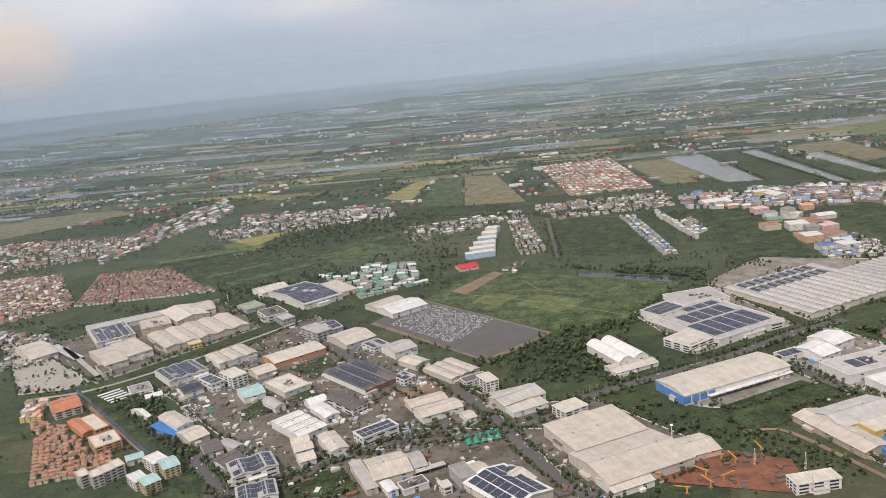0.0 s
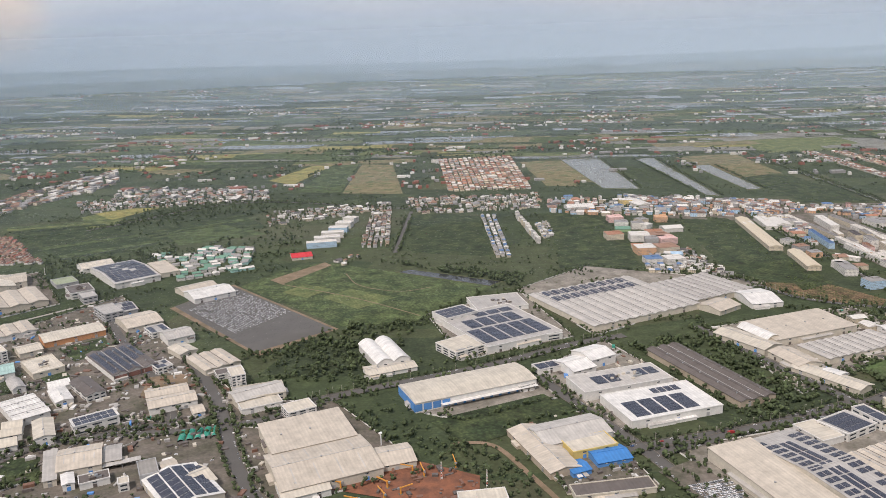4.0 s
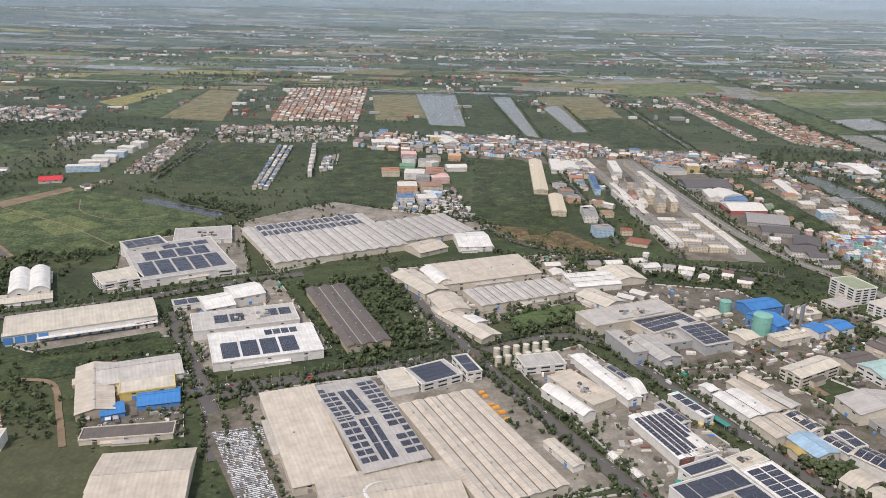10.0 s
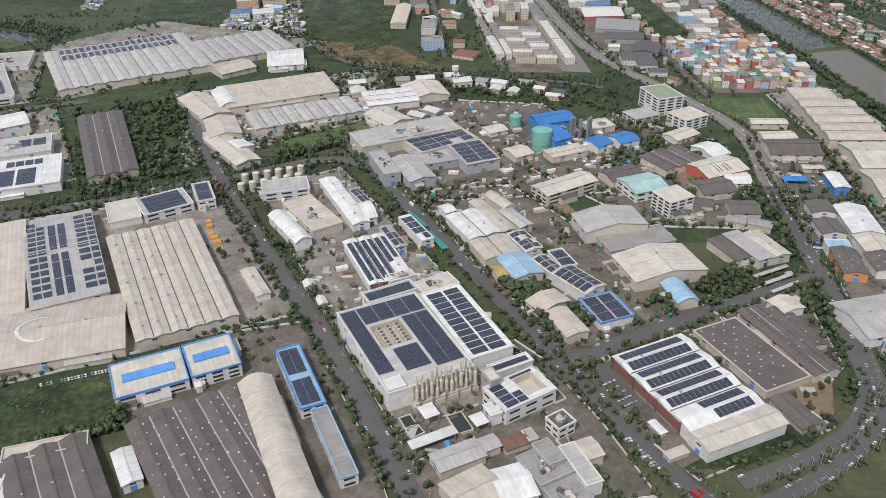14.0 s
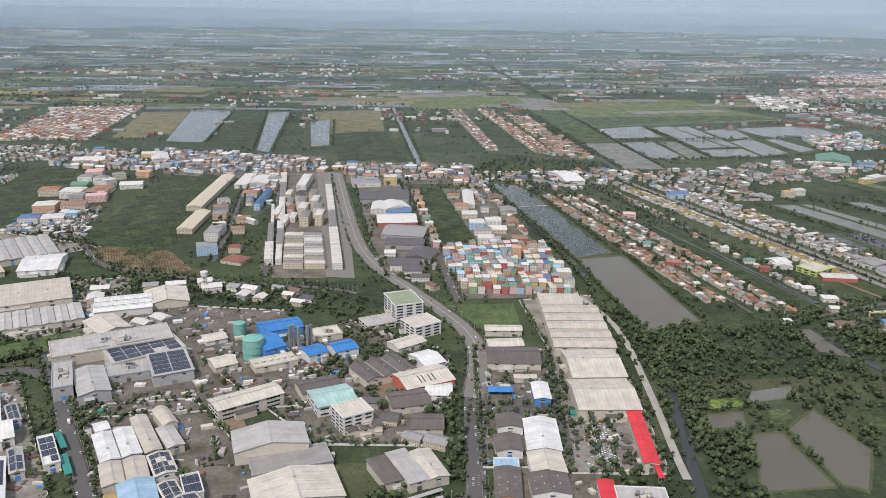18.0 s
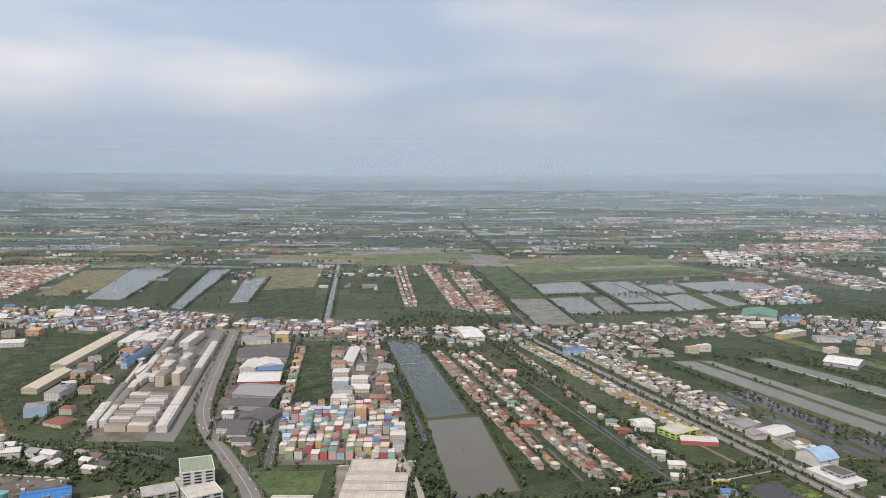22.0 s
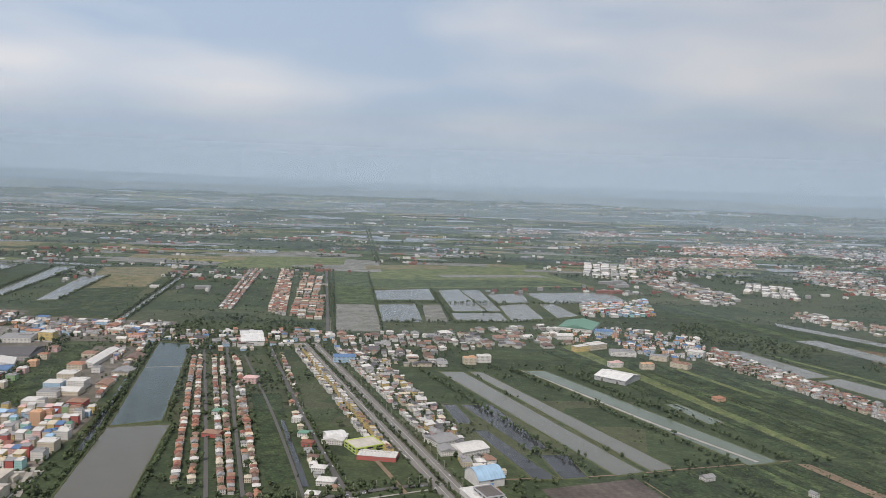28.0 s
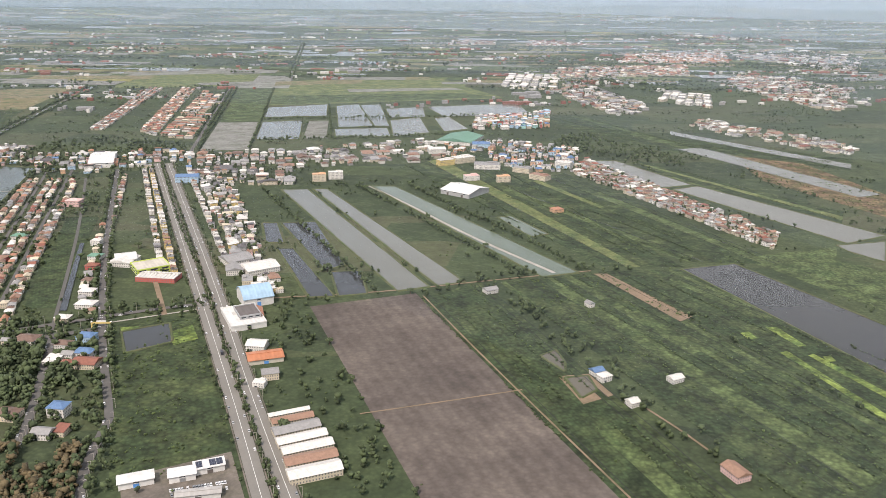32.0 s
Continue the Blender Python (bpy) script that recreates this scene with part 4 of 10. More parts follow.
def quarter(corners, style="house", pal="plain", sx=5.0, sy=6.0, h=(2, 4), fill=0.8):
    a, b, c, d = [Vector(p) for p in corners]
    along = ((b - a).length + (c - d).length) / 2
    across = ((d - a).length + (c - b).length) / 2
    nc, nr = max(1, int(along / sx)), max(1, int(across / sy))
    kind = {"house": "house", "shop": "shophouse", "mixed": "house", "flats": "apartment_block", "sheds": "shed"}[style]
    limit = {"house": 150, "shophouse": 130, "apartment_block": 110, "shed": 120}
    far = (a + c).y / 2
    share = 0.5 if far < 900 else 0.22
    for r in range(nr):
        wall_row = rng.choice(PAL[pal])
        hr = rng.uniform(*h)
        for q in range(nc):
            if rng.random() > fill * {"house": 0.95, "mixed": 0.86}.get(style, 1.0):
                if rng.random() < (0.75 if style in ("house", "mixed") else 0.3):
                    w0 = a.lerp(b, (q + 0.5) / nc).lerp(d.lerp(c, (q + 0.5) / nc), (r + 0.5) / nr)
                    if free(w0.x, w0.y) == 0:
                        YARD_TREES.append((w0.x, w0.y, rng.uniform(0.6, 1.1)))
                continue
            if style in ("house", "mixed") and rng.random() < 0.45:
                w0 = a.lerp(b, (q + 1.0) / nc).lerp(d.lerp(c, (q + 1.0) / nc), (r + rng.random()) / nr)
                if free(w0.x, w0.y) == 0:
                    YARD_TREES.append((w0.x, w0.y, rng.uniform(0.5, 0.95)))
            u, v = (q + 0.5 + rng.uniform(-0.08, 0.08)) / nc, (r + 0.5 + rng.uniform(-0.07, 0.07)) / nr
            p = a.lerp(b, u).lerp(d.lerp(c, u), v)
            t = (b - a).lerp(c - d, v)
            turn = math.degrees(math.atan2(t.y, t.x)) + (rng.gauss(0, 4) if style in ("house", "mixed") else 0)
            if style in ("house", "mixed") and rng.random() < 0.5:
                turn += 180
            w, dd = min(sx * 0.94, along / nc), sy * rng.uniform(0.52, 0.70)
            if style == "mixed":
                k = rng.choice((0.5, 0.7, 0.9, 1.1, 1.6))
                w, dd = sx * rng.uniform(0.55, 1.0) * k, sy * rng.uniform(0.45, 0.85) * k
            if style == "house":
                w, dd = sx * rng.uniform(0.70, 0.96), sy * rng.uniform(0.58, 0.84)
            if style in ("flats", "sheds"):
                w, dd = sx * rng.uniform(0.6, 0.93), sy * rng.uniform(0.55, 0.8)
            if any(free(*z) >= 2 for z in rect_at(p.x, p.y, w, dd, turn)) or free(p.x, p.y) >= 1:
                continue
            hh = rng.uniform(*h) if style != "shop" or rng.random() < 0.4 else hr
            form = {"house": rng.choice(("hip", "hip", "gable")), "shop": rng.choice(("flat", "flat", "lean")), "mixed": rng.choice(("gable", "lean", "flat", "hip")), "flats": "flat", "sheds": "gable"}[style]
            wall, top = (wall_row if style == "shop" and pal != "bright" and rng.random() < 0.7 else rng.choice(PAL[pal])), rng.choice(TOP[pal])
            take(rect_at(p.x, p.y, w, dd, turn), 2)
            if MADE[kind] < limit[kind] and rng.random() < share:
                house_copy(kind, p.x, p.y, turn, max(w, 2), max(dd, 2), hh, wall, top, form)
                continue
            s = REST.setdefault((kind, wall, top), Shape())
            s.box(p.x, p.y, 0, w, dd, hh, radians(turn), 0)
            roof_on(s, w, dd, hh, form, 1, (p.x, p.y), radians(turn))


def facade_material(key):
    """Painted render with rows of small dark windows."""
    m = MATS[key].copy()
    m.name = "facade_" + key
    t = m.node_tree
    n, lk = t.nodes, t.links
    p = n["Principled BSDF"]
    old = p.inputs["Base Color"].links[0].from_socket
    co = n.new("ShaderNodeTexCoord").outputs["Object"]
    sep, com, sm = n.new("ShaderNodeSeparateXYZ"), n.new("ShaderNodeCombineXYZ"), n.new("ShaderNodeMath")
    lk.new(co, sep.inputs[0]), lk.new(sep.outputs["X"], sm.inputs[0]), lk.new(sep.outputs["Y"], sm.inputs[1]), lk.new(sm.outputs[0], com.inputs["X"]), lk.new(sep.outputs["Z"], com.inputs["Y"])
    br = n.new("ShaderNodeTexBrick")
    br.offset = 0.0
    br.inputs["Scale"].default_value, br.inputs["Mortar Size"].default_value, br.inputs["Mortar Smooth"].default_value = 1.0, 0.40, 0.1
    br.inputs["Brick Width"].default_value, br.inputs["Row Height"].default_value = 1.25, 1.55
    lk.new(com.outputs[0], br.inputs["Vector"])
    mx = n.new("ShaderNodeMix")
    mx.data_type = "RGBA"
    lk.new(br.outputs["Fac"], mx.inputs["Factor"]), lk.new(old, mx.inputs["B"])
    mx.inputs["A"].default_value = (0.19, 0.185, 0.18, 1)
    lk.new(mx.outputs["Result"], p.inputs["Base Color"])
    MATS["facade_" + key] = m


for k in HOUSE:
    facade_material(k)


# ---- trees ----
def blob(cx, cy, cz, r, flat, seed):
    """An uneven clump of leaves: 12 corners, 20 faces."""
    q = random.Random(seed)
    g = (1 + 5 ** 0.5) / 2
    base = [(-1, g, 0), (1, g, 0), (-1, -g, 0), (1, -g, 0), (0, -1, g), (0, 1, g), (0, -1, -g), (0, 1, -g), (g, 0, -1), (g, 0, 1), (-g, 0, -1), (-g, 0, 1)]
    v = []
    for x, y, z in base:
        k = r * q.uniform(0.42, 1.30) / 1.9
        v.append((cx + x * k, cy + y * k, cz + z * k * flat))
    f = [(0, 11, 5), (0, 5, 1), (0, 1, 7), (0, 7, 10), (0, 10, 11), (1, 5, 9), (5, 11, 4), (11, 10, 2), (10, 7, 6), (7, 1, 8), (3, 9, 4), (3, 4, 2), (3, 2, 6), (3, 6, 8), (3, 8, 9), (4, 9, 5), (2, 4, 11), (6, 2, 10), (8, 6, 7), (9, 8, 1)]
    return v, f


def tree_form(seed, clumps=6, height=4.2, spread=1.7):
    q = random.Random(seed)
    V, F = [], []
    tr = 0.13
    for k in range(4):
        a0, a1 = k * math.pi / 2, (k + 1) * math.pi / 2
        n = len(V)
        V += [(tr * math.cos(a0), tr * math.sin(a0), 0), (tr * math.cos(a1), tr * math.sin(a1), 0), (tr * 0.5 * math.cos(a1), tr * 0.5 * math.sin(a1), height * 0.5)]
        F.append((n, n + 1, n + 2))
    for k in range(clumps):
        a, rr = q.uniform(0, 6.28), spread * (q.uniform(0.25, 0.8) if k else 0)
        v, f = blob(rr * math.cos(a), rr * math.sin(a), height * (q.uniform(0.36, 0.85) if k else 0.75), spread * q.uniform(0.34, 0.74), q.uniform(0.5, 1.05), seed * 31 + k)
        n = len(V)
        V += v
        F += [tuple(n + i for i in t) for t in f]
    return np.array(V, np.float32), np.array(F, np.int32)


FORMS_NEAR = [tree_form(s, 6, 3.0 + 0.3 * s, 1.5 + 0.12 * s) for s in range(6)]
FORMS_FAR = [tree_form(50 + s, 1, 3.2, 2.9) for s in range(4)]
FORMS_LOW = [tree_form(80 + s, 2, 1.1, 1.3) for s in range(4)]


def mass(name, forms, places, mat, label, category):
    """Many plants in one mesh of kind stuff. places: x, y, size."""
    if not places:
        return
    q = np.random.default_rng(len(places))
    V, F, n = [], [], 0
    for x, y, k in places:
        v, f = forms[int(q.integers(len(forms)))]
        a = q.uniform(0, 6.28)
        c, s = math.cos(a) * k, math.sin(a) * k
        r = np.empty_like(v)
        r[:, 0], r[:, 1], r[:, 2] = x + c * v[:, 0] - s * v[:, 1], y + s * v[:, 0] + c * v[:, 1], v[:, 2] * k * q.uniform(0.8, 1.25) + lift(x, y)
        V.append(r)
        F.append(f + n)
        n += len(v)
    V, F = np.concatenate(V), np.concatenate(F)
    me = bpy.data.meshes.new(name)
    me.vertices.add(len(V))
    me.vertices.foreach_set("co", V.ravel())
    me.loops.add(F.size)
    me.loops.foreach_set("vertex_index", F.ravel().astype(np.int32))
    me.polygons.add(len(F))
    me.polygons.foreach_set("loop_start", np.arange(0, F.size, 3, dtype=np.int32))
    me.materials.append(MATS[mat])
    me.update(calc_edges=True)
    tagged(new(name, me), label, category, "", "stuff")


GROVES = []


def grove(pts, n, dry=0):
    GROVES.append((pts, n, dry))


def inside(x, y, pts):
    hit = False
    for i in range(len(pts)):
        (ax, ay), (bx, by) = pts[i], pts[(i + 1) % len(pts)]
        if (ay > y) != (by > y) and x < (bx - ax) * (y - ay) / (by - ay) + ax:
            hit = not hit
    return hit



# ---- single works things ----
def tank(x, y, r, h, mat):
    ob = thing("storage_tank" if r > 1.5 else "process_column", x, y, 0, 0, {"tank_green": "green painted steel storage tank with a domed top", "tank_steel": "tall slim steel process column", "tank_cream": "cream cylindrical silo beside the works"}[mat], "tank", "tanks of the works")
    s = Shape()
    s.tube(0, 0, 0, r, h, 20, r, r * 0.28)
    part("shell", s, mat, ob)
    for k in (0.33, 0.66, 0.97):
        c = Shape()
        c.tube(0, 0, h * k, r * 1.03, 0.18, 20, r * 1.03)
        part("hoop", c, "steel", ob)
    c = Shape()
    c.box(r + 0.15, 0, 0, 0.25, 0.6, h)
    part("ladder", c, "steel", ob)
    take(rect_at(x, y, 2 * r, 2 * r, 0), 2)


def clarifier(x, y, r):
    ob = thing("clarifier_tank", x, y, 0, 0, "round concrete settling tank with dark water", "tank", "settling tanks")
    rim = Shape()
    for i in range(28):
        a0, a1 = 2 * math.pi * i / 28, 2 * math.pi * (i + 1) / 28
        for r0, z0, r1, z1 in ((r, 0, r, 1.2), (r, 1.2, r - 0.5, 1.2), (r - 0.5, 1.2, r - 0.5, 0.4)):
            rim.face([(r0 * math.cos(a0), r0 * math.sin(a0), z0), (r0 * math.cos(a1), r0 * math.sin(a1), z0), (r1 * math.cos(a1), r1 * math.sin(a1), z1), (r1 * math.cos(a0), r1 * math.sin(a0), z1)])
    part("rim", rim, "pale", ob)
    s = Shape()
    s.tube(0, 0, 0.3, r - 0.45, 0.5, 28)
    part("water_surface", s, "darkwater", ob)
    s = Shape()
    s.box(0, 0, 1.2, 2 * r, 0.5, 0.25)
    part("bridge", s, "steel", ob)


def water_tower(x, y, h):
    ob = thing("water_tower", x, y, 0, 0, "tall white concrete water tower on slim legs", "water tower")
    for k in range(6):
        a = k * math.pi / 3
        s = Shape()
        s.tube(1.7 * math.cos(a), 1.7 * math.sin(a), 0, 0.22, h * 0.8, 6)
        part("leg", s, "wall_white", ob)
    for k in (0.25, 0.5, 0.75):
        s = Shape()
        s.tube(0, 0, h * 0.8 * k, 1.9, 0.25, 12, 1.9)
        part("brace_ring", s, "wall_white", ob)
    s = Shape()
    s.tube(0, 0, h * 0.8, 2.5, h * 0.2, 16, 2.7, 0.5)
    part("cistern", s, "wall_white", ob)
    s = Shape()
    s.tube(0, 0, 0, 0.4, h * 0.8, 8)
    part("riser", s, "wall_grey", ob)


def mushroom_tower(x, y, h):
    ob = thing("water_tower", x, y, 0, 0, "white mushroom-shaped water tank on one stem", "water tower")
    s = Shape()
    s.tube(0, 0, 0, 0.35, h * 0.82, 10, 0.25)
    part("stem", s, "plate_white", ob)
    s = Shape()
    s.tube(0, 0, h * 0.80, 0.3, h * 0.09, 14, 1.1)
    s.tube(0, 0, h * 0.89, 1.1, h * 0.05, 14, 0.8, 0.3)
    part("cistern", s, "plate_white", ob)


def mast(x, y, h):
    ob = thing("lattice_mast", x, y, 0, 0, "slim red and white lattice mast", "mast", "masts")
    for k in range(4):
        a = k * math.pi / 2 + 0.78
        s = Shape()
        b, t = 0.7, 0.2
        s.slab([(b * math.cos(a), b * math.sin(a), 0), (b * math.cos(a) + 0.12, b * math.sin(a), 0), (t * math.cos(a) + 0.12, t * math.sin(a), h), (t * math.cos(a), t * math.sin(a), h)], 0.1)
        part("upright", s, "wall_white", ob)
    for k in range(7):
        s = Shape()
        u = (k + 0.5) / 7
        w = (0.7 * (1 - u) + 0.2 * u) * 1.5
        s.box(0, 0, h * u, w, w, 0.14)
        part("brace", s, "wall_redwall" if k % 2 else "wall_white", ob)


def crane(x, y):
    turn = rng.uniform(0, 180)
    ob = thing("yard_crane", x, y, 0, turn, "orange steel yard crane over stacked steel", "crane", "yard cranes")
    s = Shape()
    s.box(0, 0, 0, 0.8, 0.8, 4.6)
    part("post", s, "crane_orange", ob)
    s = Shape()
    s.slab([(-1.0, -0.3, 4.2), (7.0, -0.25, 5.6), (7.0, 0.25, 5.6), (-1.0, 0.3, 4.2)], 0.5)
    part("jib", s, "crane_orange", ob)
    s = Shape()
    s.box(-1.2, 0, 3.4, 1.2, 1.0, 0.9)
    part("counterweight", s, "steel", ob)
    s = Shape()
    s.box(0, 0, 0, 2.4, 2.4, 0.4)
    part("foot", s, "concrete", ob)


def gate_arch(x, y, w, turn):
    ob = thing("gate_arch", x, y, 0, turn, "yellow painted village gate arch over the lane", "gate")
    for a in (-w / 2, w / 2):
        part("pillar", shared_box("pillar", 0.8, 0.8, 3.4, "wall_yellow"), None, ob).location = (a, 0, 0)
        part("pillar_cap", shared_box("pillar_cap", 1.1, 1.1, 0.3, "wall_white"), None, ob).location = (a, 0, 3.4)
    part("beam", shared_box("beam", w, 0.6, 0.8, "wall_yellow"), None, ob).location = (0, 0, 2.5)
    part("sign_board", shared_box("sign_board", w * 0.5, 0.3, 0.9, "wall_white"), None, ob).location = (0, 0, 3.3)


def container(x, y, turn, tint):
    ob = thing("shipping_container", x, y, 0, turn, "%s steel shipping container in a works yard" % {"wall_redwall": "red", "wall_yellow": "yellow", "crane_orange": "orange"}[tint], "container", "containers")
    part("box", shared_box("box", 1.3, 3.4, 1.3, tint), None, ob)
    part("door", shared_box("door", 1.2, 0.08, 1.2, "steel"), None, ob).location = (0, -1.72, 0.05)


def green_cover(x, y):
    ob = thing("nursery_cover", x, y, 0, 8, "green netted tunnel cover beside the road", "cover", "green covers")
    s = Shape()
    for i in range(8):
        a0, a1 = math.pi * i / 8, math.pi * (i + 1) / 8
        s.face([(2.2 * math.cos(a0), -7, 1.8 * math.sin(a0)), (2.2 * math.cos(a0), 7, 1.8 * math.sin(a0)), (2.2 * math.cos(a1), 7, 1.8 * math.sin(a1)), (2.2 * math.cos(a1), -7, 1.8 * math.sin(a1))])
    part("net", s, "plastic_green", ob)
    for y0 in (-7, 0, 7):
        c = Shape()
        for i in range(8):
            a0, a1 = math.pi * i / 8, math.pi * (i + 1) / 8
            c.slab([(2.25 * math.cos(a), y1, 1.86 * math.sin(a)) for a, y1 in ((a0, y0 - 0.1), (a0, y0 + 0.1), (a1, y0 + 0.1), (a1, y0 - 0.1))], 0.06)
        part("hoop", c, "steel", ob)


def tarp_heap(x, y):
    ob = thing("covered_stack", x, y, 0, 20 + rng.uniform(-6, 6), "stack of goods under a bright orange tarpaulin", "stack", "covered stacks")
    s = Shape()
    w, d, h = rng.uniform(3, 5), rng.uniform(2.2, 3.2), rng.uniform(1.2, 1.9)
    s.box(0, 0, 0, w * 0.9, d * 0.9, h * 0.7)
    part("pallets", s, "wall_tan", ob)
    c = Shape()
    p = [(-w / 2, -d / 2, h * 0.45), (w / 2, -d / 2, h * 0.5), (w / 2, d / 2, h * 0.42), (-w / 2, d / 2, h * 0.5)]
    q = [(a * 0.8, b * 0.7, h + rng.uniform(0, 0.25)) for a, b, _ in p]
    c.face(q)
    for i in range(4):
        c.face([p[i], p[(i + 1) % 4], q[(i + 1) % 4], q[i]])
    part("tarpaulin", c, "crane_orange", ob)


def white_works(x, y, w, d, turn, h):
    """The tall white works: panels round a sunken plant deck, a row of exhaust stacks along its foot."""
    ob = factory(x, y, w, d, turn, h, "flat", "pale", "white", annex=0, well=(-0.24, -0.26, 0.04, 0.12), arrays=((-0.48, -0.48, 0.30, -0.29, 20, 1), (-0.48, -0.28, -0.27, 0.48, 4, 4), (-0.25, 0.15, 0.38, 0.48, 13, 2), (0.08, -0.18, 0.34, 0.12, 6, 1)))
    hw, hd = w / 2, d / 2
    unit = Shape()
    unit.box(0, 0, 0, 2.4, 1.9, 2.4)
    unit.tube(0, 0, 2.4, 0.75, 0.4, 12, mat=1)
    unit = unit.mesh("cooling_unit", "tank_cream", "roof_dark")
    for row in range(3):
        for q in range(6):
            part("cooling_unit", unit, None, ob).location = (-0.2 * w + 2.5 * q, (-0.16 + 0.11 * row) * d, h - 3.0)
    tall = []
    for k in range(3):
        c = Shape()
        c.tube(0, 0, 0, 0.75, 4.2 + k, 12)
        c.tube(0, 0, 4.2 + k, 0.75, 0.9, 12, 0.36)
        c.tube(0, 0, 5.1 + k, 0.36, 3.4 + 0.8 * k, 10)
        tall.append(c.mesh("exhaust_stack", "tank_cream"))
    for q in range(26):
        part("exhaust_stack", tall[(q * 5) % 3], None, ob).location = (hw + 1.3 + 2.1 * (q % 2) - 0.5 * (q % 3), -0.24 * d + 0.74 * d * q / 26, 2.2 + 0.8 * (q % 4))
    deck = Shape()
    deck.box(hw + 2.2, 0.12 * d, 0, 4.2, 0.76 * d, 2.2)
    deck.box(hw + 2.2, 0.12 * d, 2.2, 3.6, 0.72 * d, 1.2)
    part("stack_deck", deck, "wall_cream", ob)
    for q in range(5):
        r = Shape()
        r.box(hw + 4.6, (-0.2 + 0.15 * q) * d, 0, 0.3, 0.3, 6.0)
        r.box(hw + 3.0, (-0.2 + 0.15 * q) * d, 5.7, 3.4, 0.3, 0.3)
        part("pipe_frame", r, "steel", ob)
    r = Shape()
    r.box(hw - 3.5, -0.39 * d, h, 7, 0.2 * d, 1.8)
    part("parapet_block", r, "wall_white", ob)


def basin(x, y, w, d, turn):
    ob = thing("settling_basin", x, y, 0, turn, "open dark settling basin with a pale concrete rim", "basin", "settling basins")
    s = Shape()
    for a, b, sx, sy in ((0, -d / 2, w + 0.4, 0.4), (0, d / 2, w + 0.4, 0.4), (-w / 2, 0, 0.4, d - 0.4), (w / 2, 0, 0.4, d - 0.4)):
        s.box(a, b, 0, sx, sy, 1.5)
    part("rim", s, "wall_cream", ob)
    s = Shape()
    s.box(0, 0, 0, w - 0.4, d - 0.4, 1.0)
    part("basin_water", s, "darkwater", ob)


# the estate's large works
factory(335.6, 407.3, 29.6, 86.6, 19.2, 5, 'mono', 'tan', 'cream')
factory(366, 418.5, 33.4, 89.2, 22.1, 6, 'gable', 'grey', 'cream', mixed=1, annex=0)
factory(421.7, 397.1, 43.3, 97.3, 22.9, 6, 'multi', 'tan', 'cream', n=6)
factory(380.1, 355.6, 63.1, 42.6, 13.3, 4.6, 'gable', 'tan', 'cream', logo=1)
factory(430.2, 324, 28.2, 22.3, 21.3, 5, 'flat', 'cream', 'white', trim='blue', storeys=2, deck='blue')
factory(453.8, 332.5, 19.7, 22.3, 22.2, 6, 'flat', 'cream', 'white', trim='blue', storeys=3, deck='blue')
factory(467.1, 271.5, 45, 75.7, 29.2, 5, 'multi', 'dark', 'cream', n=5, specks=1)
factory(488, 276.8, 12.8, 79.7, 20.2, 7, 'barrel', 'tan', 'cream', axis=1)
# works on the near corner of the estate
factory(491.3, 318.0, 39.2, 9.9, -69.7, 5, 'flat', 'bluepale', 'white', trim='blue', storeys=2, annex=0, arrays=((-0.46, -0.42, -0.04, 0.36, 9, 2), (0.06, -0.42, 0.46, 0.36, 9, 2)))
factory(506.7, 280.4, 37.3, 6.5, -70.0, 5, 'flat', 'concrete', 'white', trim='bluepale', storeys=2, annex=0)
white_works(532.8, 333.7, 58.4, 36.9, -67.7, 9)
factory(559.6, 344.7, 50.5, 19.2, -68.3, 9.6, 'flat', 'white', 'white', annex=0, arrays=((-0.47, -0.40, 0.47, -0.02, 11, 1), (-0.47, 0.02, 0.47, 0.40, 11, 1)))
factory(527.5, 372.4, 8.6, 24.0, -65.8, 7, 'flat', 'grey', 'white', annex=0, arrays=((-0.40, -0.46, 0.40, 0.46, 1, 9),))
factory(549.2, 376.0, 10.7, 18.0, -63.0, 8, 'flat', 'cream', 'white', annex=0, plant=1)
factory(577.4, 301.6, 15.6, 23.7, -61.5, 7, 'flat', 'white', 'white', storeys=2, annex=0, well=(-0.38, 0.02, 0.30, 0.40), arrays=((-0.42, -0.44, 0.44, -0.20, 4, 1), (0.02, -0.19, 0.44, -0.02, 2, 1), (-0.47, 0.0, -0.40, 0.44, 1, 4)))
factory(566.8, 307.3, 7.6, 4.5, -66.0, 10, 'flat', 'cream', 'grey', annex=0)
factory(575.9, 318.4, 5.7, 18.3, -66.1, 6, 'flat', 'white', 'white', annex=0, arrays=((-0.3, -0.46, 0.3, 0.44, 1, 7),))
factory(566.0, 292.9, 6.7, 4.7, -69.5, 5, 'flat', 'white', 'white', annex=0)
factory(541.8, 293.9, 7.1, 6.3, -65.8, 5, 'canopy', 'white', 'grey')
factory(560.4, 288.6, 6.4, 5.7, -65.6, 4.5, 'canopy', 'white', 'grey')
factory(542.8, 281.4, 4.8, 19.0, -66.5, 3.5, 'canopy', 'white', 'grey')
basin(533.9, 292.6, 6.7, 4.6, -68.0)
basin(536.4, 287.3, 5.0, 5.4, -60.5)
basin(553.4, 290.8, 10.7, 6.1, -69.2)
factory(551.1, 271.4, 9.3, 18.0, -67.3, 4, 'gable', 'grey', 'cream', axis=1, annex=0)
factory(562.8, 276.6, 6.3, 6.6, -66.7, 4, 'gable', 'grey', 'cream', axis=1, annex=0)
factory(572.3, 278.0, 6.0, 9.5, -69.4, 3, 'gable', 'rust', 'cream', axis=1, annex=0)
factory(578.4, 280.4, 5.7, 3.7, -67.9, 3, 'flat', 'grey', 'cream', annex=0)
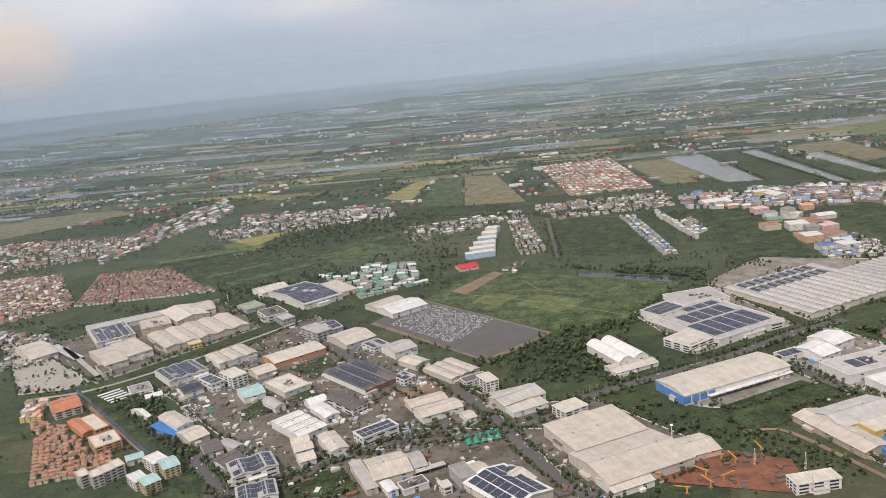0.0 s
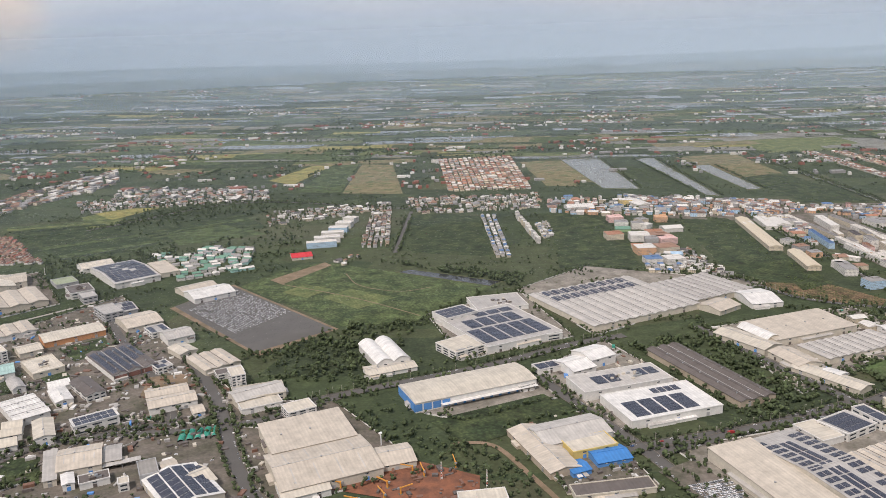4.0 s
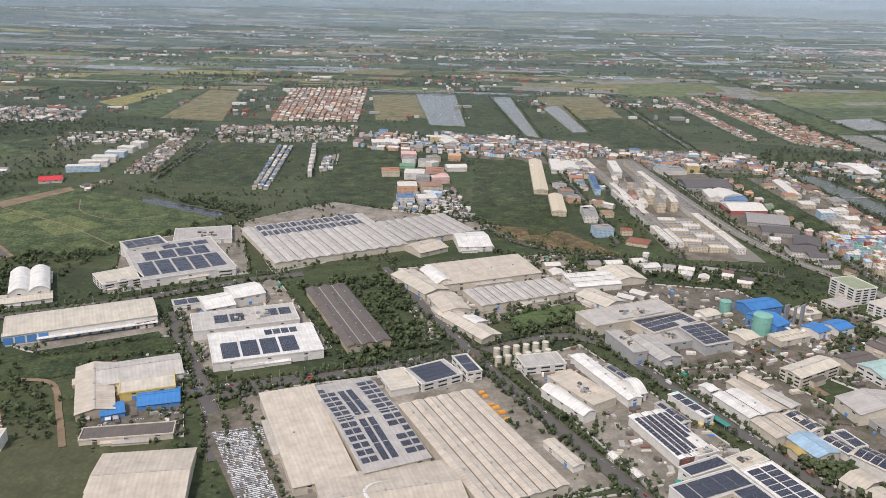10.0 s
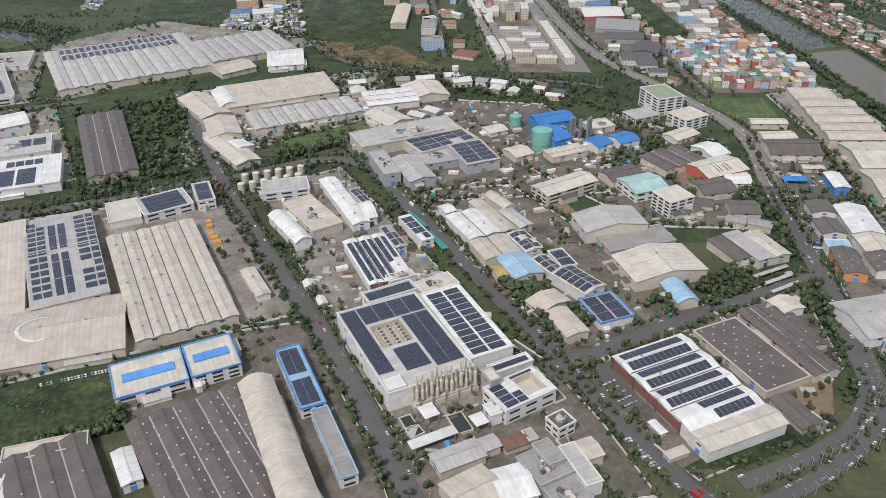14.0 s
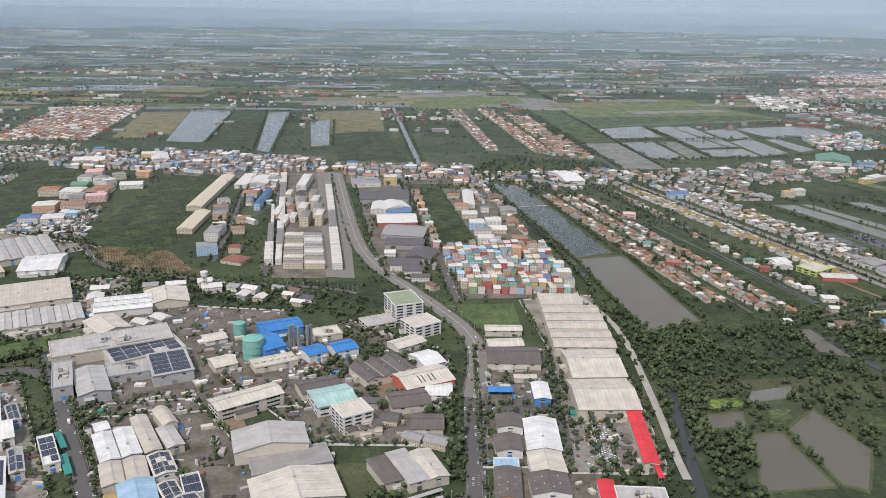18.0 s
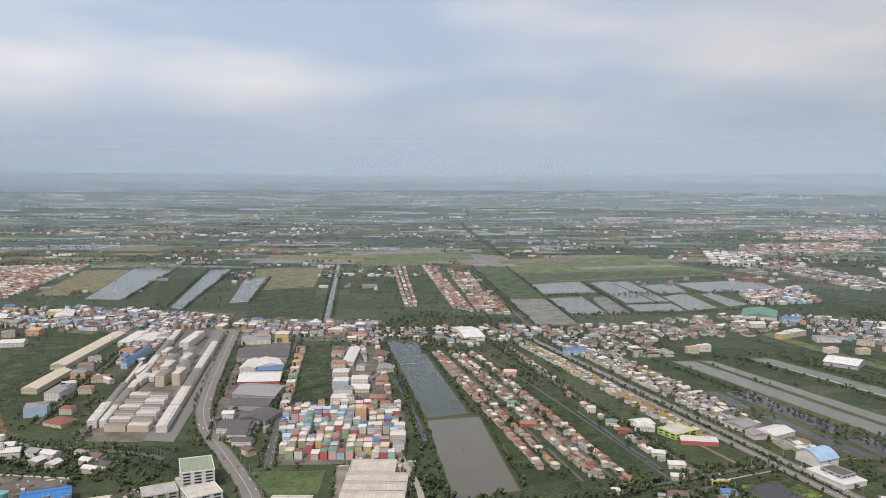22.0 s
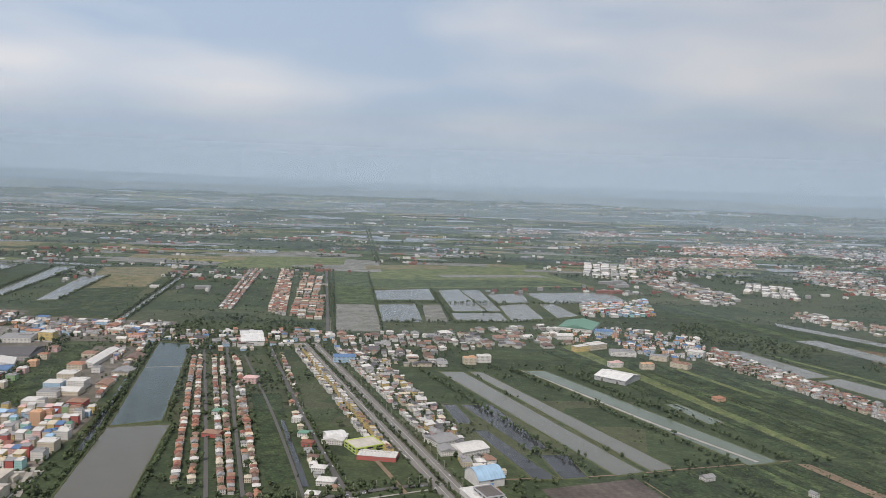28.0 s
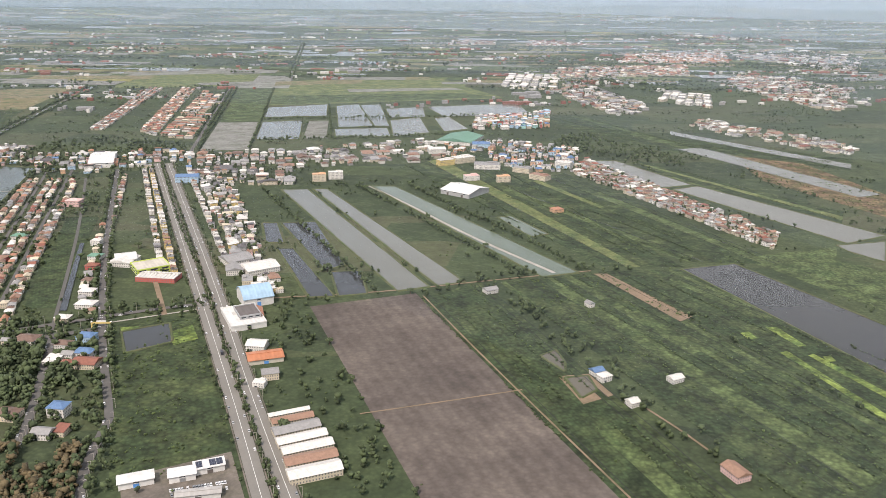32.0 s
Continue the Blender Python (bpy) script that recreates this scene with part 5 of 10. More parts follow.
factory(590.5, 285.0, 7.6, 8.0, -61.0, 5.5, 'flat', 'dark', 'white', storeys=2, annex=0, trim='white', plant=1)
factory(555.6, 252.9, 18.7, 17.3, -61.9, 5, 'gable', 'tan', 'cream', axis=1, annex=0)
factory(568.6, 255.7, 15.1, 12.8, -74.4, 5.5, 'gable', 'white', 'white', axis=1, annex=0)
factory(580.9, 262.8, 15.0, 13.9, -64.6, 6, 'flat', 'concrete', 'grey', plant=1, annex=0)
factory(582.6, 266.6, 11.1, 6.5, -67.0, 8, 'flat', 'concrete', 'grey', annex=0)
factory(586.5, 251.0, 12.8, 12.6, -66.1, 4.5, 'flat', 'concrete', 'grey', plant=1, annex=0)
factory(593.1, 262.2, 19.8, 6.3, -71.1, 6, 'flat', 'pale', 'white', annex=0)
factory(598.0, 270.4, 9.2, 6.7, -70.7, 5, 'gable', 'tan', 'cream', axis=1, annex=0)
factory(643.3, 303.7, 48.3, 34.5, -68.1, 6, 'multi', 'white', 'white', n=4, solarstripes=1, annex=0)
factory(654.4, 276.0, 10.8, 35.7, -69.9, 6, 'gable', 'cream', 'white', axis=1, annex=0)
factory(676.1, 321.1, 43.6, 22.7, -69.2, 3.5, 'flat', 'dark', 'cream', annex=0, specks=1)
factory(694.7, 328.0, 43.6, 9.8, -69.1, 3.5, 'gable', 'dark', 'cream', annex=0)
factory(702.7, 338.3, 28.8, 10.8, -75.7, 3, 'gable', 'dark', 'cream', annex=0, specks=1)
factory(705.1, 353.6, 10.5, 11.6, -72.0, 4, 'gable', 'cream', 'white', annex=0)
factory(680.9, 286.9, 18.2, 8.8, -73.4, 2.5, 'gable', 'dark', 'grey', annex=0)
factory(629.6, 268.9, 3.6, 8.4, -69.2, 2, 'flat', 'cream', 'cream', annex=0)
factory(626.6, 282.2, 6.9, 2.7, -66.9, 2.2, 'gable', 'white', 'cream', annex=0)
factory(475.3, 439.9, 35, 8.8, -60.2, 5, 'barrel', 'white', 'white')
factory(485.6, 454.6, 38.7, 17.1, -59.6, 5, 'flat', 'tan', 'cream', plant=1)
factory(468, 488.6, 26.2, 15.9, 11.5, 5, 'flat', 'grey', 'white', storeys=2)
factory(624.2, 357, 20, 17.1, -72.4, 4, 'flat', 'grey', 'white', solar=(3, 2), trim='blue')
factory(599, 363.5, 11, 16.6, -59.3, 4.5, 'gable', 'tan', 'cream')
factory(604.4, 347.1, 19.5, 10.8, -70.1, 4.5, 'gable', 'tan', 'cream')
factory(643, 431.7, 20.2, 34.2, -79.5, 7, 'gable', 'grey', 'cream')
factory(653.4, 417, 16.8, 36.6, -76.3, 3.5, 'flat', 'concrete', 'grey')
factory(657.5, 389.4, 24.7, 37.6, -77, 6, 'gable', 'cream', 'cream')
factory(660.7, 366.8, 17.1, 10.1, -79.5, 4, 'barrel', 'bluepale', 'cream')
factory(402.5, 473.6, 21.3, 27, -61.5, 5, 'flat', 'grey', 'white', storeys=2, solar=(4, 1))
factory(422.7, 482.3, 23, 9.7, -70.9, 6, 'flat', 'grey', 'white', storeys=2, solar=(2, 1))
factory(381.9, 466.6, 23.7, 16.6, -69.3, 4, 'flat', 'cream', 'white')
factory(463.8, 390.7, 25, 6.4, -64.5, 3.5, 'gable', 'cream', 'white')
factory(352.2, 290.2, 29.3, 23, 10.3, 6, 'gable', 'white', 'white')
factory(378.9, 264.1, 15.5, 22.6, 14.1, 5, 'gable', 'white', 'white', annex=0)
factory(394.6, 262.6, 6.9, 23, 6.1, 4, 'gable', 'white', 'white', axis=1, annex=0)
factory(402.9, 284.9, 28.8, 7.5, 14.5, 4.5, 'flat', 'tan', 'cream', annex=0)
factory(414.3, 262.7, 29.9, 50.2, 28.4, 4.5, 'multi', 'dark', 'cream', n=3)
factory(434.5, 274.2, 6.8, 17.8, 26.8, 4, 'gable', 'white', 'white', axis=1)
# grey works and its halls
factory(538.6, 556.9, 68.2, 24.9, 20.9, 7, 'flat', 'pale', 'cream', plant=1)
factory(560.5, 544.2, 42.3, 23.1, 28.1, 6, 'flat', 'pale', 'cream', solar=(5, 1))
factory(627.3, 474.9, 36.1, 14.6, 28.2, 7, 'gable', 'cream', 'cream', storeys=3)
factory(672, 473.6, 21.4, 20.2, 17.8, 6, 'gable', 'tealroof', 'white', storeys=2)
factory(682.4, 450.9, 16.4, 15, 23.3, 10, 'flat', 'cream', 'white', storeys=5)
factory(686.7, 448.2, 17.7, 16.2, 16.1, 4, 'multi', 'dark', 'cream', n=3)
factory(664.2, 490.4, 22, 15.7, 19.1, 4.5, 'gable', 'dark', 'cream')
factory(700.1, 507.7, 31.3, 22.5, 26.9, 5, 'multi', 'dark', 'cream', n=3)
factory(722.2, 493.8, 29.1, 21.9, 20.2, 5, 'gable', 'cream', 'redwall', sign=1)
factory(726.9, 519, 13.7, 19.3, 25.9, 4.5, 'gable', 'white', 'white')
factory(712, 469.7, 20.8, 17.8, 10, 4.5, 'gable', 'dark', 'cream')
factory(729.6, 480.6, 14.2, 14.8, -6.4, 3.5, 'gable', 'white', 'white')
factory(720.3, 445.6, 15.5, 15.3, -6.5, 3.5, 'gable', 'dark', 'cream')
factory(718.8, 599.8, 19.8, 25.3, 14.7, 12, 'flat', 'greenroof', 'white', storeys=6, trim='white')
factory(727.8, 568.2, 20, 17.3, 26.6, 8, 'flat', 'cream', 'white', storeys=4)
factory(700.3, 581.3, 19.8, 15.3, 21.6, 4, 'flat', 'grey', 'cream', storeys=2)
factory(717.1, 546.2, 20.5, 13, 30.5, 3.5, 'gable', 'cream', 'white')
# the blue chemical works
factory(632, 546.7, 13.6, 24.9, 29, 7, 'gable', 'blueroof', 'bluewall')
factory(637.5, 574.7, 26.7, 17.5, 17, 6, 'gable', 'blueroof', 'bluewall')
factory(660.2, 535.5, 12.7, 13.7, 30.9, 5, 'gable', 'blueroof', 'white')
factory(677.7, 540.2, 14.5, 14.5, 23, 5, 'gable', 'blueroof', 'white')
factory(637.6, 525.1, 25.2, 12.1, 21.1, 4, 'flat', 'cream', 'cream', fans=6)
factory(667.3, 565.5, 17.4, 13.5, 17, 4, 'flat', 'cream', 'cream', plant=1)
factory(608.1, 526.8, 13.1, 14.5, 27, 4, 'gable', 'cream', 'cream')
factory(597.8, 565.7, 13.3, 11.5, 24, 3, 'gable', 'cream', 'white')
# long sheds by the canal road
factory(828.6, 603.4, 29, 20.6, -6.2, 6, 'flat', 'tan', 'cream')
factory(827.8, 556.9, 37.5, 69.8, -6.3, 6, 'multi', 'tan', 'cream', n=5, along=1)
factory(821.9, 499.9, 30.7, 36.8, -3.8, 6, 'gable', 'cream', 'cream')
factory(816.2, 461.8, 32.5, 35, -4.4, 6, 'gable', 'cream', 'cream')
factory(780.6, 561, 23.4, 9.1, -6.3, 4, 'gable', 'cream', 'cream')
factory(777.4, 538.1, 21.8, 11.6, 0.1, 4, 'gable', 'cream', 'cream')
factory(778.4, 518.2, 31.1, 23.2, -6.4, 4.5, 'gable', 'dark', 'cream')
factory(780.4, 492.5, 12.4, 4.8, -6.4, 3, 'gable', 'tan', 'cream')
factory(784.3, 470.6, 8.7, 19.1, -6.4, 5, 'gable', 'white', 'bluewall', axis=1)
factory(763.7, 478.9, 14.1, 6.5, -6.4, 2.5, 'canopy', 'blueroof', 'grey')
# works by the great field
factory(314.9, 728.5, 115.3, 101.2, 25.2, 5, 'multi', 'pale', 'cream', n=11, solarfar=1)
factory(404.9, 758.2, 69.4, 61.5, 26.8, 5, 'multi', 'grey', 'cream', n=8)
factory(403.5, 705.6, 29.1, 25.3, 35, 4, 'gable', 'tan', 'cream')
factory(444.1, 723.6, 28.5, 41.3, 6.1, 4.5, 'gable', 'white', 'white')
factory(206.2, 669.5, 70.3, 83.3, 26.3, 6, 'flat', 'grey', 'white', arrays=((-0.46, -0.40, 0.44, -0.02, 5, 5), (-0.36, 0.02, 0.38, 0.26, 4, 3), (-0.10, 0.30, 0.44, 0.42, 3, 2)))
factory(170.5, 699.8, 32.5, 22.6, 32.5, 8, 'flat', 'grey', 'white', solar=(4, 2))
factory(172.8, 627.3, 29.4, 27.8, 33.4, 6, 'flat', 'cream', 'white', storeys=3)
factory(231.6, 645.9, 46, 16.2, 17.7, 5.2, 'flat', 'white', 'white', storeys=2)
factory(210.3, 736.9, 48.2, 37.2, 11.7, 4, 'flat', 'grey', 'white', plant=1)
factory(112.6, 617.7, 26.2, 47.3, 21.5, 6, 'barrel2', 'white', 'white', n=2)
factory(118.6, 591.1, 37.6, 14.7, 21.4, 3, 'gable', 'cream', 'white')
factory(174.4, 550.5, 90.6, 33, 21.6, 7, 'curve', 'cream', 'white', blue=1)
factory(213.5, 553.7, 14, 11.7, 29.4, 4, 'flat', 'white', 'white', storeys=2)
factory(299.1, 513.1, 65.6, 42.0, 16.5, 5.5, 'flat', 'white', 'white', arrays=((-0.42, -0.4, 0.3, 0.12, 4, 5), (0.02, 0.24, 0.34, 0.42, 4, 2)), plant=0)
factory(280.2, 549.9, 67.5, 28.8, 17.0, 6.5, 'flat', 'pale', 'white', arrays=((-0.3, -0.2, 0.0, 0.25, 2, 2), (0.2, -0.1, 0.46, 0.3, 2, 2)), plant=1, annex=0)
factory(345.7, 561.8, 28.7, 104.0, 20.5, 4.5, 'multi', 'dark', 'tan', n=3, annex=0)
factory(271.4, 596.9, 22.7, 24.1, 28.7, 7, 'gable', 'white', 'white', solar=(3, 1), annex=0)
factory(254.7, 581.5, 20.1, 25, 27.5, 5, 'gable', 'white', 'white', solar=(3, 1))
factory(234.6, 582.6, 19.8, 11.6, 21.7, 4, 'flat', 'pale', 'white', solar=(2, 1))
factory(446.7, 643.4, 80.9, 41.8, 19.4, 6, 'mono', 'tan', 'cream')
factory(469.4, 601.5, 75.3, 31.2, 21.2, 4.5, 'multi', 'pale', 'cream', n=9)
factory(396.9, 621.1, 48, 20.9, -58.5, 4.5, 'gable', 'cream', 'cream')
factory(410.3, 632.1, 33.1, 13.2, -68.6, 5, 'barrel', 'white', 'cream')
factory(416.8, 580.8, 32, 20.7, -72.1, 4.5, 'gable', 'tan', 'cream')
factory(427.6, 547.2, 52.6, 16, -57.3, 3.5, 'gable', 'cream', 'cream')
factory(430.6, 549.9, 13.1, 17.2, -49.9, 3.5, 'gable', 'white', 'white')
factory(528.6, 626.4, 28.4, 36.8, -77.6, 5, 'multi', 'white', 'white', n=3)
factory(554.6, 639.7, 29.9, 28.7, -76, 4, 'gable', 'cream', 'cream')
factory(526.9, 590.5, 28.6, 20.1, -53.9, 4, 'gable', 'cream', 'white')
factory(233.1, 478.3, 45.5, 26.7, 19.6, 5, 'gable', 'pale', 'white')
factory(242.3, 461, 29.2, 16.8, 17.1, 5, 'flat', 'cream', 'yellow')
factory(214.3, 458.4, 57.2, 19.4, -70.7, 4, 'gable', 'tan', 'tan')
factory(230.7, 436.7, 11.7, 12.5, 21.4, 3, 'gable', 'blueroof', 'bluewall')
factory(251.7, 449.8, 21.6, 17.1, 14.1, 3, 'gable', 'blueroof', 'bluewall')
factory(246.2, 413.9, 45, 11.7, 7.7, 3, 'flat', 'dark', 'cream')
# tan works and their yard
factory(71.6, 485.7, 52.2, 40, 22.9, 7, 'mono', 'tan', 'cream')
factory(85.9, 447.9, 58.4, 44.6, 22.5, 6, 'gable', 'tan', 'cream', skylights=1)
factory(125.6, 456.3, 23.2, 22.8, 16.1, 4, 'gable', 'tan', 'cream')
factory(77.6, 425.1, 26.8, 19.5, 21.4, 4, 'gable', 'cream', 'white')
factory(32, 537.2, 27.8, 16, 24.5, 4, 'flat', 'cream', 'white')
factory(61.1, 521.6, 19.2, 15.2, 28, 7, 'flat', 'cream', 'white', storeys=4)
factory(27.2, 552.7, 35.6, 19.7, 30.9, 5, 'gable', 'pale', 'cream')
factory(13, 436, 21.1, 22.8, 39.7, 5, 'gable', 'cream', 'cream', solar=(5, 2))
factory(175.4, 404.8, 25.6, 10.7, 6.6, 6, 'flat', 'cream', 'white', storeys=3)
# the first works passed
factory(-342.0, 730.4, 20.6, 56.4, 37.3, 6, 'gable', 'tan', 'cream', annex=0)
factory(-325.2, 745.7, 23.5, 48.0, 40.5, 6.5, 'mono', 'tan', 'white', skylights=0)
factory(-368.8, 805.8, 37.2, 55.9, 31.5, 5.5, 'multi', 'pale', 'cream', n=5, solar=(10, 3))
factory(-367.9, 846.3, 81.6, 21.9, 23.7, 5, 'gable', 'grey', 'cream')
factory(-327.6, 819.7, 29.9, 35.4, 25.1, 7, 'flat', 'tan', 'tan', plant=1, annex=0)
factory(-304.8, 846.1, 34.7, 53.9, 37.0, 7, 'gable', 'cream', 'cream', axis=1, annex=0)
factory(-292.8, 866.4, 24.4, 39.3, 26.2, 6, 'gable', 'tan', 'cream', annex=0)
factory(-272.3, 784.9, 84.5, 59.3, 36.2, 5.5, 'multi', 'tan', 'cream', n=5)
factory(-265.3, 747.6, 11.7, 14.5, 26.6, 5, 'flat', 'cream', 'yellow', storeys=2, annex=0)
factory(-334.1, 699.4, 7.9, 25.8, 36.2, 4, 'flat', 'dark', 'cream', annex=0)
factory(-432.3, 773.8, 24.5, 57.9, 41.3, 5, 'gable', 'tan', 'cream')
factory(-398.6, 765.2, 9.6, 68.6, 44.4, 2.5, 'canopy', 'pale', 'grey')
factory(-370.9, 734.1, 5.0, 117.7, 37.9, 2.5, 'canopy', 'grey', 'grey')
factory(-254.6, 673.0, 34.7, 38.0, 37.7, 5, 'multi', 'grey', 'white', n=3, solar=(6, 2))
factory(-218.0, 702.5, 36.6, 32.5, 37.8, 5, 'multi', 'tan', 'white', n=3)
factory(-234.6, 631.6, 16.6, 19.5, 36.0, 4.5, 'gable', 'dark', 'white', solar=(4, 2))
factory(-218.5, 638.6, 11.2, 22.9, 42.5, 7, 'flat', 'white', 'white', solar=(3, 2), storeys=2)
factory(-200.8, 643.0, 14.0, 22.5, 41.5, 9, 'flat', 'cream', 'white', storeys=4, annex=0)
factory(-179.9, 656.5, 17.5, 19.9, 37.7, 4.5, 'gable', 'cream', 'cream')
factory(-179.0, 609.9, 17.4, 22.6, 28.8, 5, 'gable', 'tealroof', 'white')
factory(-291.2, 629.6, 18.5, 3.2, 38.0, 1.2, 'canopy', 'white', 'grey')
factory(-295.5, 633.9, 18.6, 3.2, 38.2, 1.2, 'canopy', 'white', 'grey')
factory(-299.8, 638.3, 18.7, 3.2, 38.5, 1.2, 'canopy', 'white', 'grey')
factory(-304.2, 642.8, 18.8, 3.3, 38.8, 1.2, 'canopy', 'white', 'grey')
factory(-308.7, 647.3, 18.9, 3.3, 39.0, 1.2, 'canopy', 'white', 'grey')
factory(-280.0, 642.9, 17.2, 20.3, 29.5, 4, 'flat', 'concrete', 'white', plant=1)
factory(-263.2, 626.3, 13.0, 8.0, 26.9, 3, 'barrel', 'white', 'white', annex=0)
factory(-158.4, 690.6, 48.8, 25.9, 34.4, 5, 'curve', 'cream', 'orangewall', annex=0)
factory(-152.0, 619.7, 22.8, 34.7, 39.3, 4.5, 'flat', 'cream', 'cream', plant=1)
factory(-92.2, 623.2, 34.3, 60.5, 40.0, 5, 'multi', 'dark', 'white', n=3, solarstripes=1)
factory(-56.9, 609.2, 12.0, 15.2, 39.8, 5, 'flat', 'grey', 'white', solar=(3, 2), storeys=2)
factory(-64.3, 675.9, 22.4, 24.9, 33.3, 6, 'gable', 'pale', 'white')
factory(-86.1, 691.8, 15.9, 20.1, 36.6, 5, 'flat', 'grey', 'white', solar=(3, 1), storeys=2)
factory(-50.2, 642.7, 15.3, 22.2, 42.7, 4.5, 'gable', 'cream', 'cream', axis=1)
factory(-19.3, 617.1, 28.3, 36.2, 37.8, 4.5, 'multi', 'tan', 'cream', n=3)
factory(-2.0, 594.6, 20.2, 11.1, 25.5, 4, 'flat', 'dark', 'white', storeys=2, annex=0)
factory(-110.8, 718.8, 31.1, 37.5, 36.2, 5, 'gable', 'tan', 'cream')
factory(-146.3, 742.7, 16.8, 31.0, 39.1, 8, 'flat', 'grey', 'grey', storeys=3, annex=0)
factory(-137.7, 757.0, 15.9, 31.3, 37.4, 5, 'gable', 'grey', 'grey', solar=(3, 2))
factory(-204.1, 819.7, 22.6, 30.0, 32.8, 6, 'flat', 'dark', 'white', storeys=2, plant=1)
factory(-186.7, 796.7, 13.5, 20.3, 33.7, 6, 'flat', 'grey', 'grey', storeys=2, annex=0)
factory(-235.6, 857.2, 21.6, 26.8, 36.9, 4, 'flat', 'greenroof', 'grey', annex=0)
factory(-180.3, 879.5, 47.2, 86.6, 37.6, 6, 'gable', 'grey', 'white', solar=(7, 4))
factory(-226.4, 918.5, 34.0, 29.5, 34.8, 5, 'gable', 'cream', 'white')
factory(-144.0, 897.3, 19.7, 54.5, 33.1, 4.5, 'flat', 'tan', 'cream')
factory(-68.2, 797.0, 40.8, 33.7, 34.3, 5, 'gable', 'white', 'white')
factory(-86.4, 817.1, 36.2, 21.4, 39.4, 4.5, 'gable', 'tan', 'cream')
factory(-332.7, 618.9, 20.7, 30.5, 33.2, 6, 'gable', 'orange', 'cream', storeys=3, annex=0)
factory(-300.6, 574.3, 8.5, 34.5, 42.3, 5, 'gable', 'orange', 'orangewall', axis=1, annex=0)
factory(-292.0, 578.0, 10.7, 34.3, 41.4, 5, 'flat', 'cream', 'orangewall', storeys=2, annex=0)
factory(-270.4, 545.1, 18.3, 24.2, 34.9, 5.5, 'flat', 'cream', 'orangewall', storeys=3, plant=1, annex=0)
factory(-262.3, 489.4, 6.4, 10.9, 39.6, 8, 'flat', 'cream', 'cream', storeys=4, annex=0)
factory(-252.6, 487.8, 7.4, 11.0, 36.3, 8, 'flat', 'cream', 'cream', storeys=4, annex=0)
factory(-247.5, 493.5, 7.7, 11.5, 44.0, 8, 'flat', 'cream', 'cream', storeys=4, annex=0)
factory(-243.0, 499.0, 6.1, 12.2, 40.3, 8, 'flat', 'cream', 'cream', storeys=4, annex=0)
factory(-223.0, 480.8, 8.9, 15.0, 40.6, 6, 'flat', 'white', 'white', storeys=3, annex=0)
factory(-212.9, 473.7, 10.4, 12.9, 41.2, 7, 'gable', 'tealroof', 'yellow', storeys=4, annex=0)
factory(-218.5, 503.0, 10.6, 16.2, 44.4, 7, 'flat', 'white', 'white', storeys=4, annex=0)
factory(-207.2, 494.6, 10.6, 16.9, 34.4, 7, 'gable', 'tealroof', 'yellow', storeys=4, annex=0)
factory(-237.8, 515.0, 11.2, 9.5, 26.8, 4, 'gable', 'tealroof', 'white', annex=0)
factory(-225.5, 566.3, 12.8, 32.7, 42.4, 6, 'gable', 'tan', 'white', axis=1)
factory(-229.3, 556.9, 8.5, 31.0, 51.2, 3, 'mono', 'blueroof', 'bluewall', annex=0)
factory(-205.5, 542.0, 14.9, 22.6, 41.6, 4.5, 'gable', 'cream', 'cream')
factory(-186.0, 519.3, 11.9, 19.5, 28.4, 4, 'gable', 'dark', 'cream')
factory(-172.4, 519.5, 7.7, 17.8, 50.0, 4.5, 'gable', 'grey', 'cream', axis=1)
factory(-168.8, 497.3, 16.0, 15.0, 48.1, 4.5, 'gable', 'dark', 'white')
factory(-148.9, 482.5, 29.0, 22.9, 24.8, 6, 'multi', 'grey', 'white', n=2, solar=(6, 3), storeys=2)
factory(-138.7, 448.9, 23.9, 19.5, 17.3, 5.5, 'multi', 'grey', 'white', n=2, solar=(6, 3))
factory(-261.3, 592.0, 3.6, 25.6, 48.1, 3, 'gable', 'white', 'white', annex=0)
factory(-128.7, 539.4, 22.4, 39.3, 40.6, 5.5, 'multi', 'white', 'white', n=4, along=1, annex=0)
factory(-155.5, 583.7, 8.7, 22.4, 37.5, 4, 'barrel', 'grey', 'white', axis=1, annex=0)
factory(-122.9, 580.4, 14.3, 11.5, 32.4, 4, 'barrel', 'white', 'white', annex=0)
factory(-113.4, 561.3, 11.5, 26.5, 35.2, 4, 'gable', 'white', 'white', axis=1, annex=0)
factory(-98.8, 572.4, 13.4, 36.6, 40.8, 5, 'gable', 'dark', 'white', axis=1, storeys=2, annex=0)
factory(-71.6, 516.3, 28.1, 13.5, 34.1, 6.5, 'flat', 'white', 'white', solar=(6, 2), storeys=2, trim='white', annex=0)
factory(-123.4, 513.1, 11.7, 10.1, 20.8, 5, 'barrel', 'cream', 'white', annex=0)
factory(-119.7, 503.2, 12.4, 9.6, 21.0, 4.5, 'barrel', 'cream', 'white', annex=0)
factory(-115.6, 489.7, 10.6, 11.4, 24.7, 4, 'barrel', 'cream', 'white', annex=0)
factory(-99.6, 504.6, 12.1, 28.8, 26.5, 6, 'gable', 'cream', 'white', axis=1, annex=0)
factory(-60.3, 464.9, 24.2, 28.4, 19.2, 5.5, 'gable', 'tan', 'cream', skylights=1)
factory(-74.9, 457.5, 7.0, 36.7, 22.5, 4.5, 'mono', 'pale', 'cream')
factory(-43.7, 471.8, 9.9, 21.0, 18.5, 4, 'gable', 'grey', 'cream')
factory(-34.9, 462.1, 21.5, 5.2, 22.8, 3, 'canopy', 'pale', 'grey')
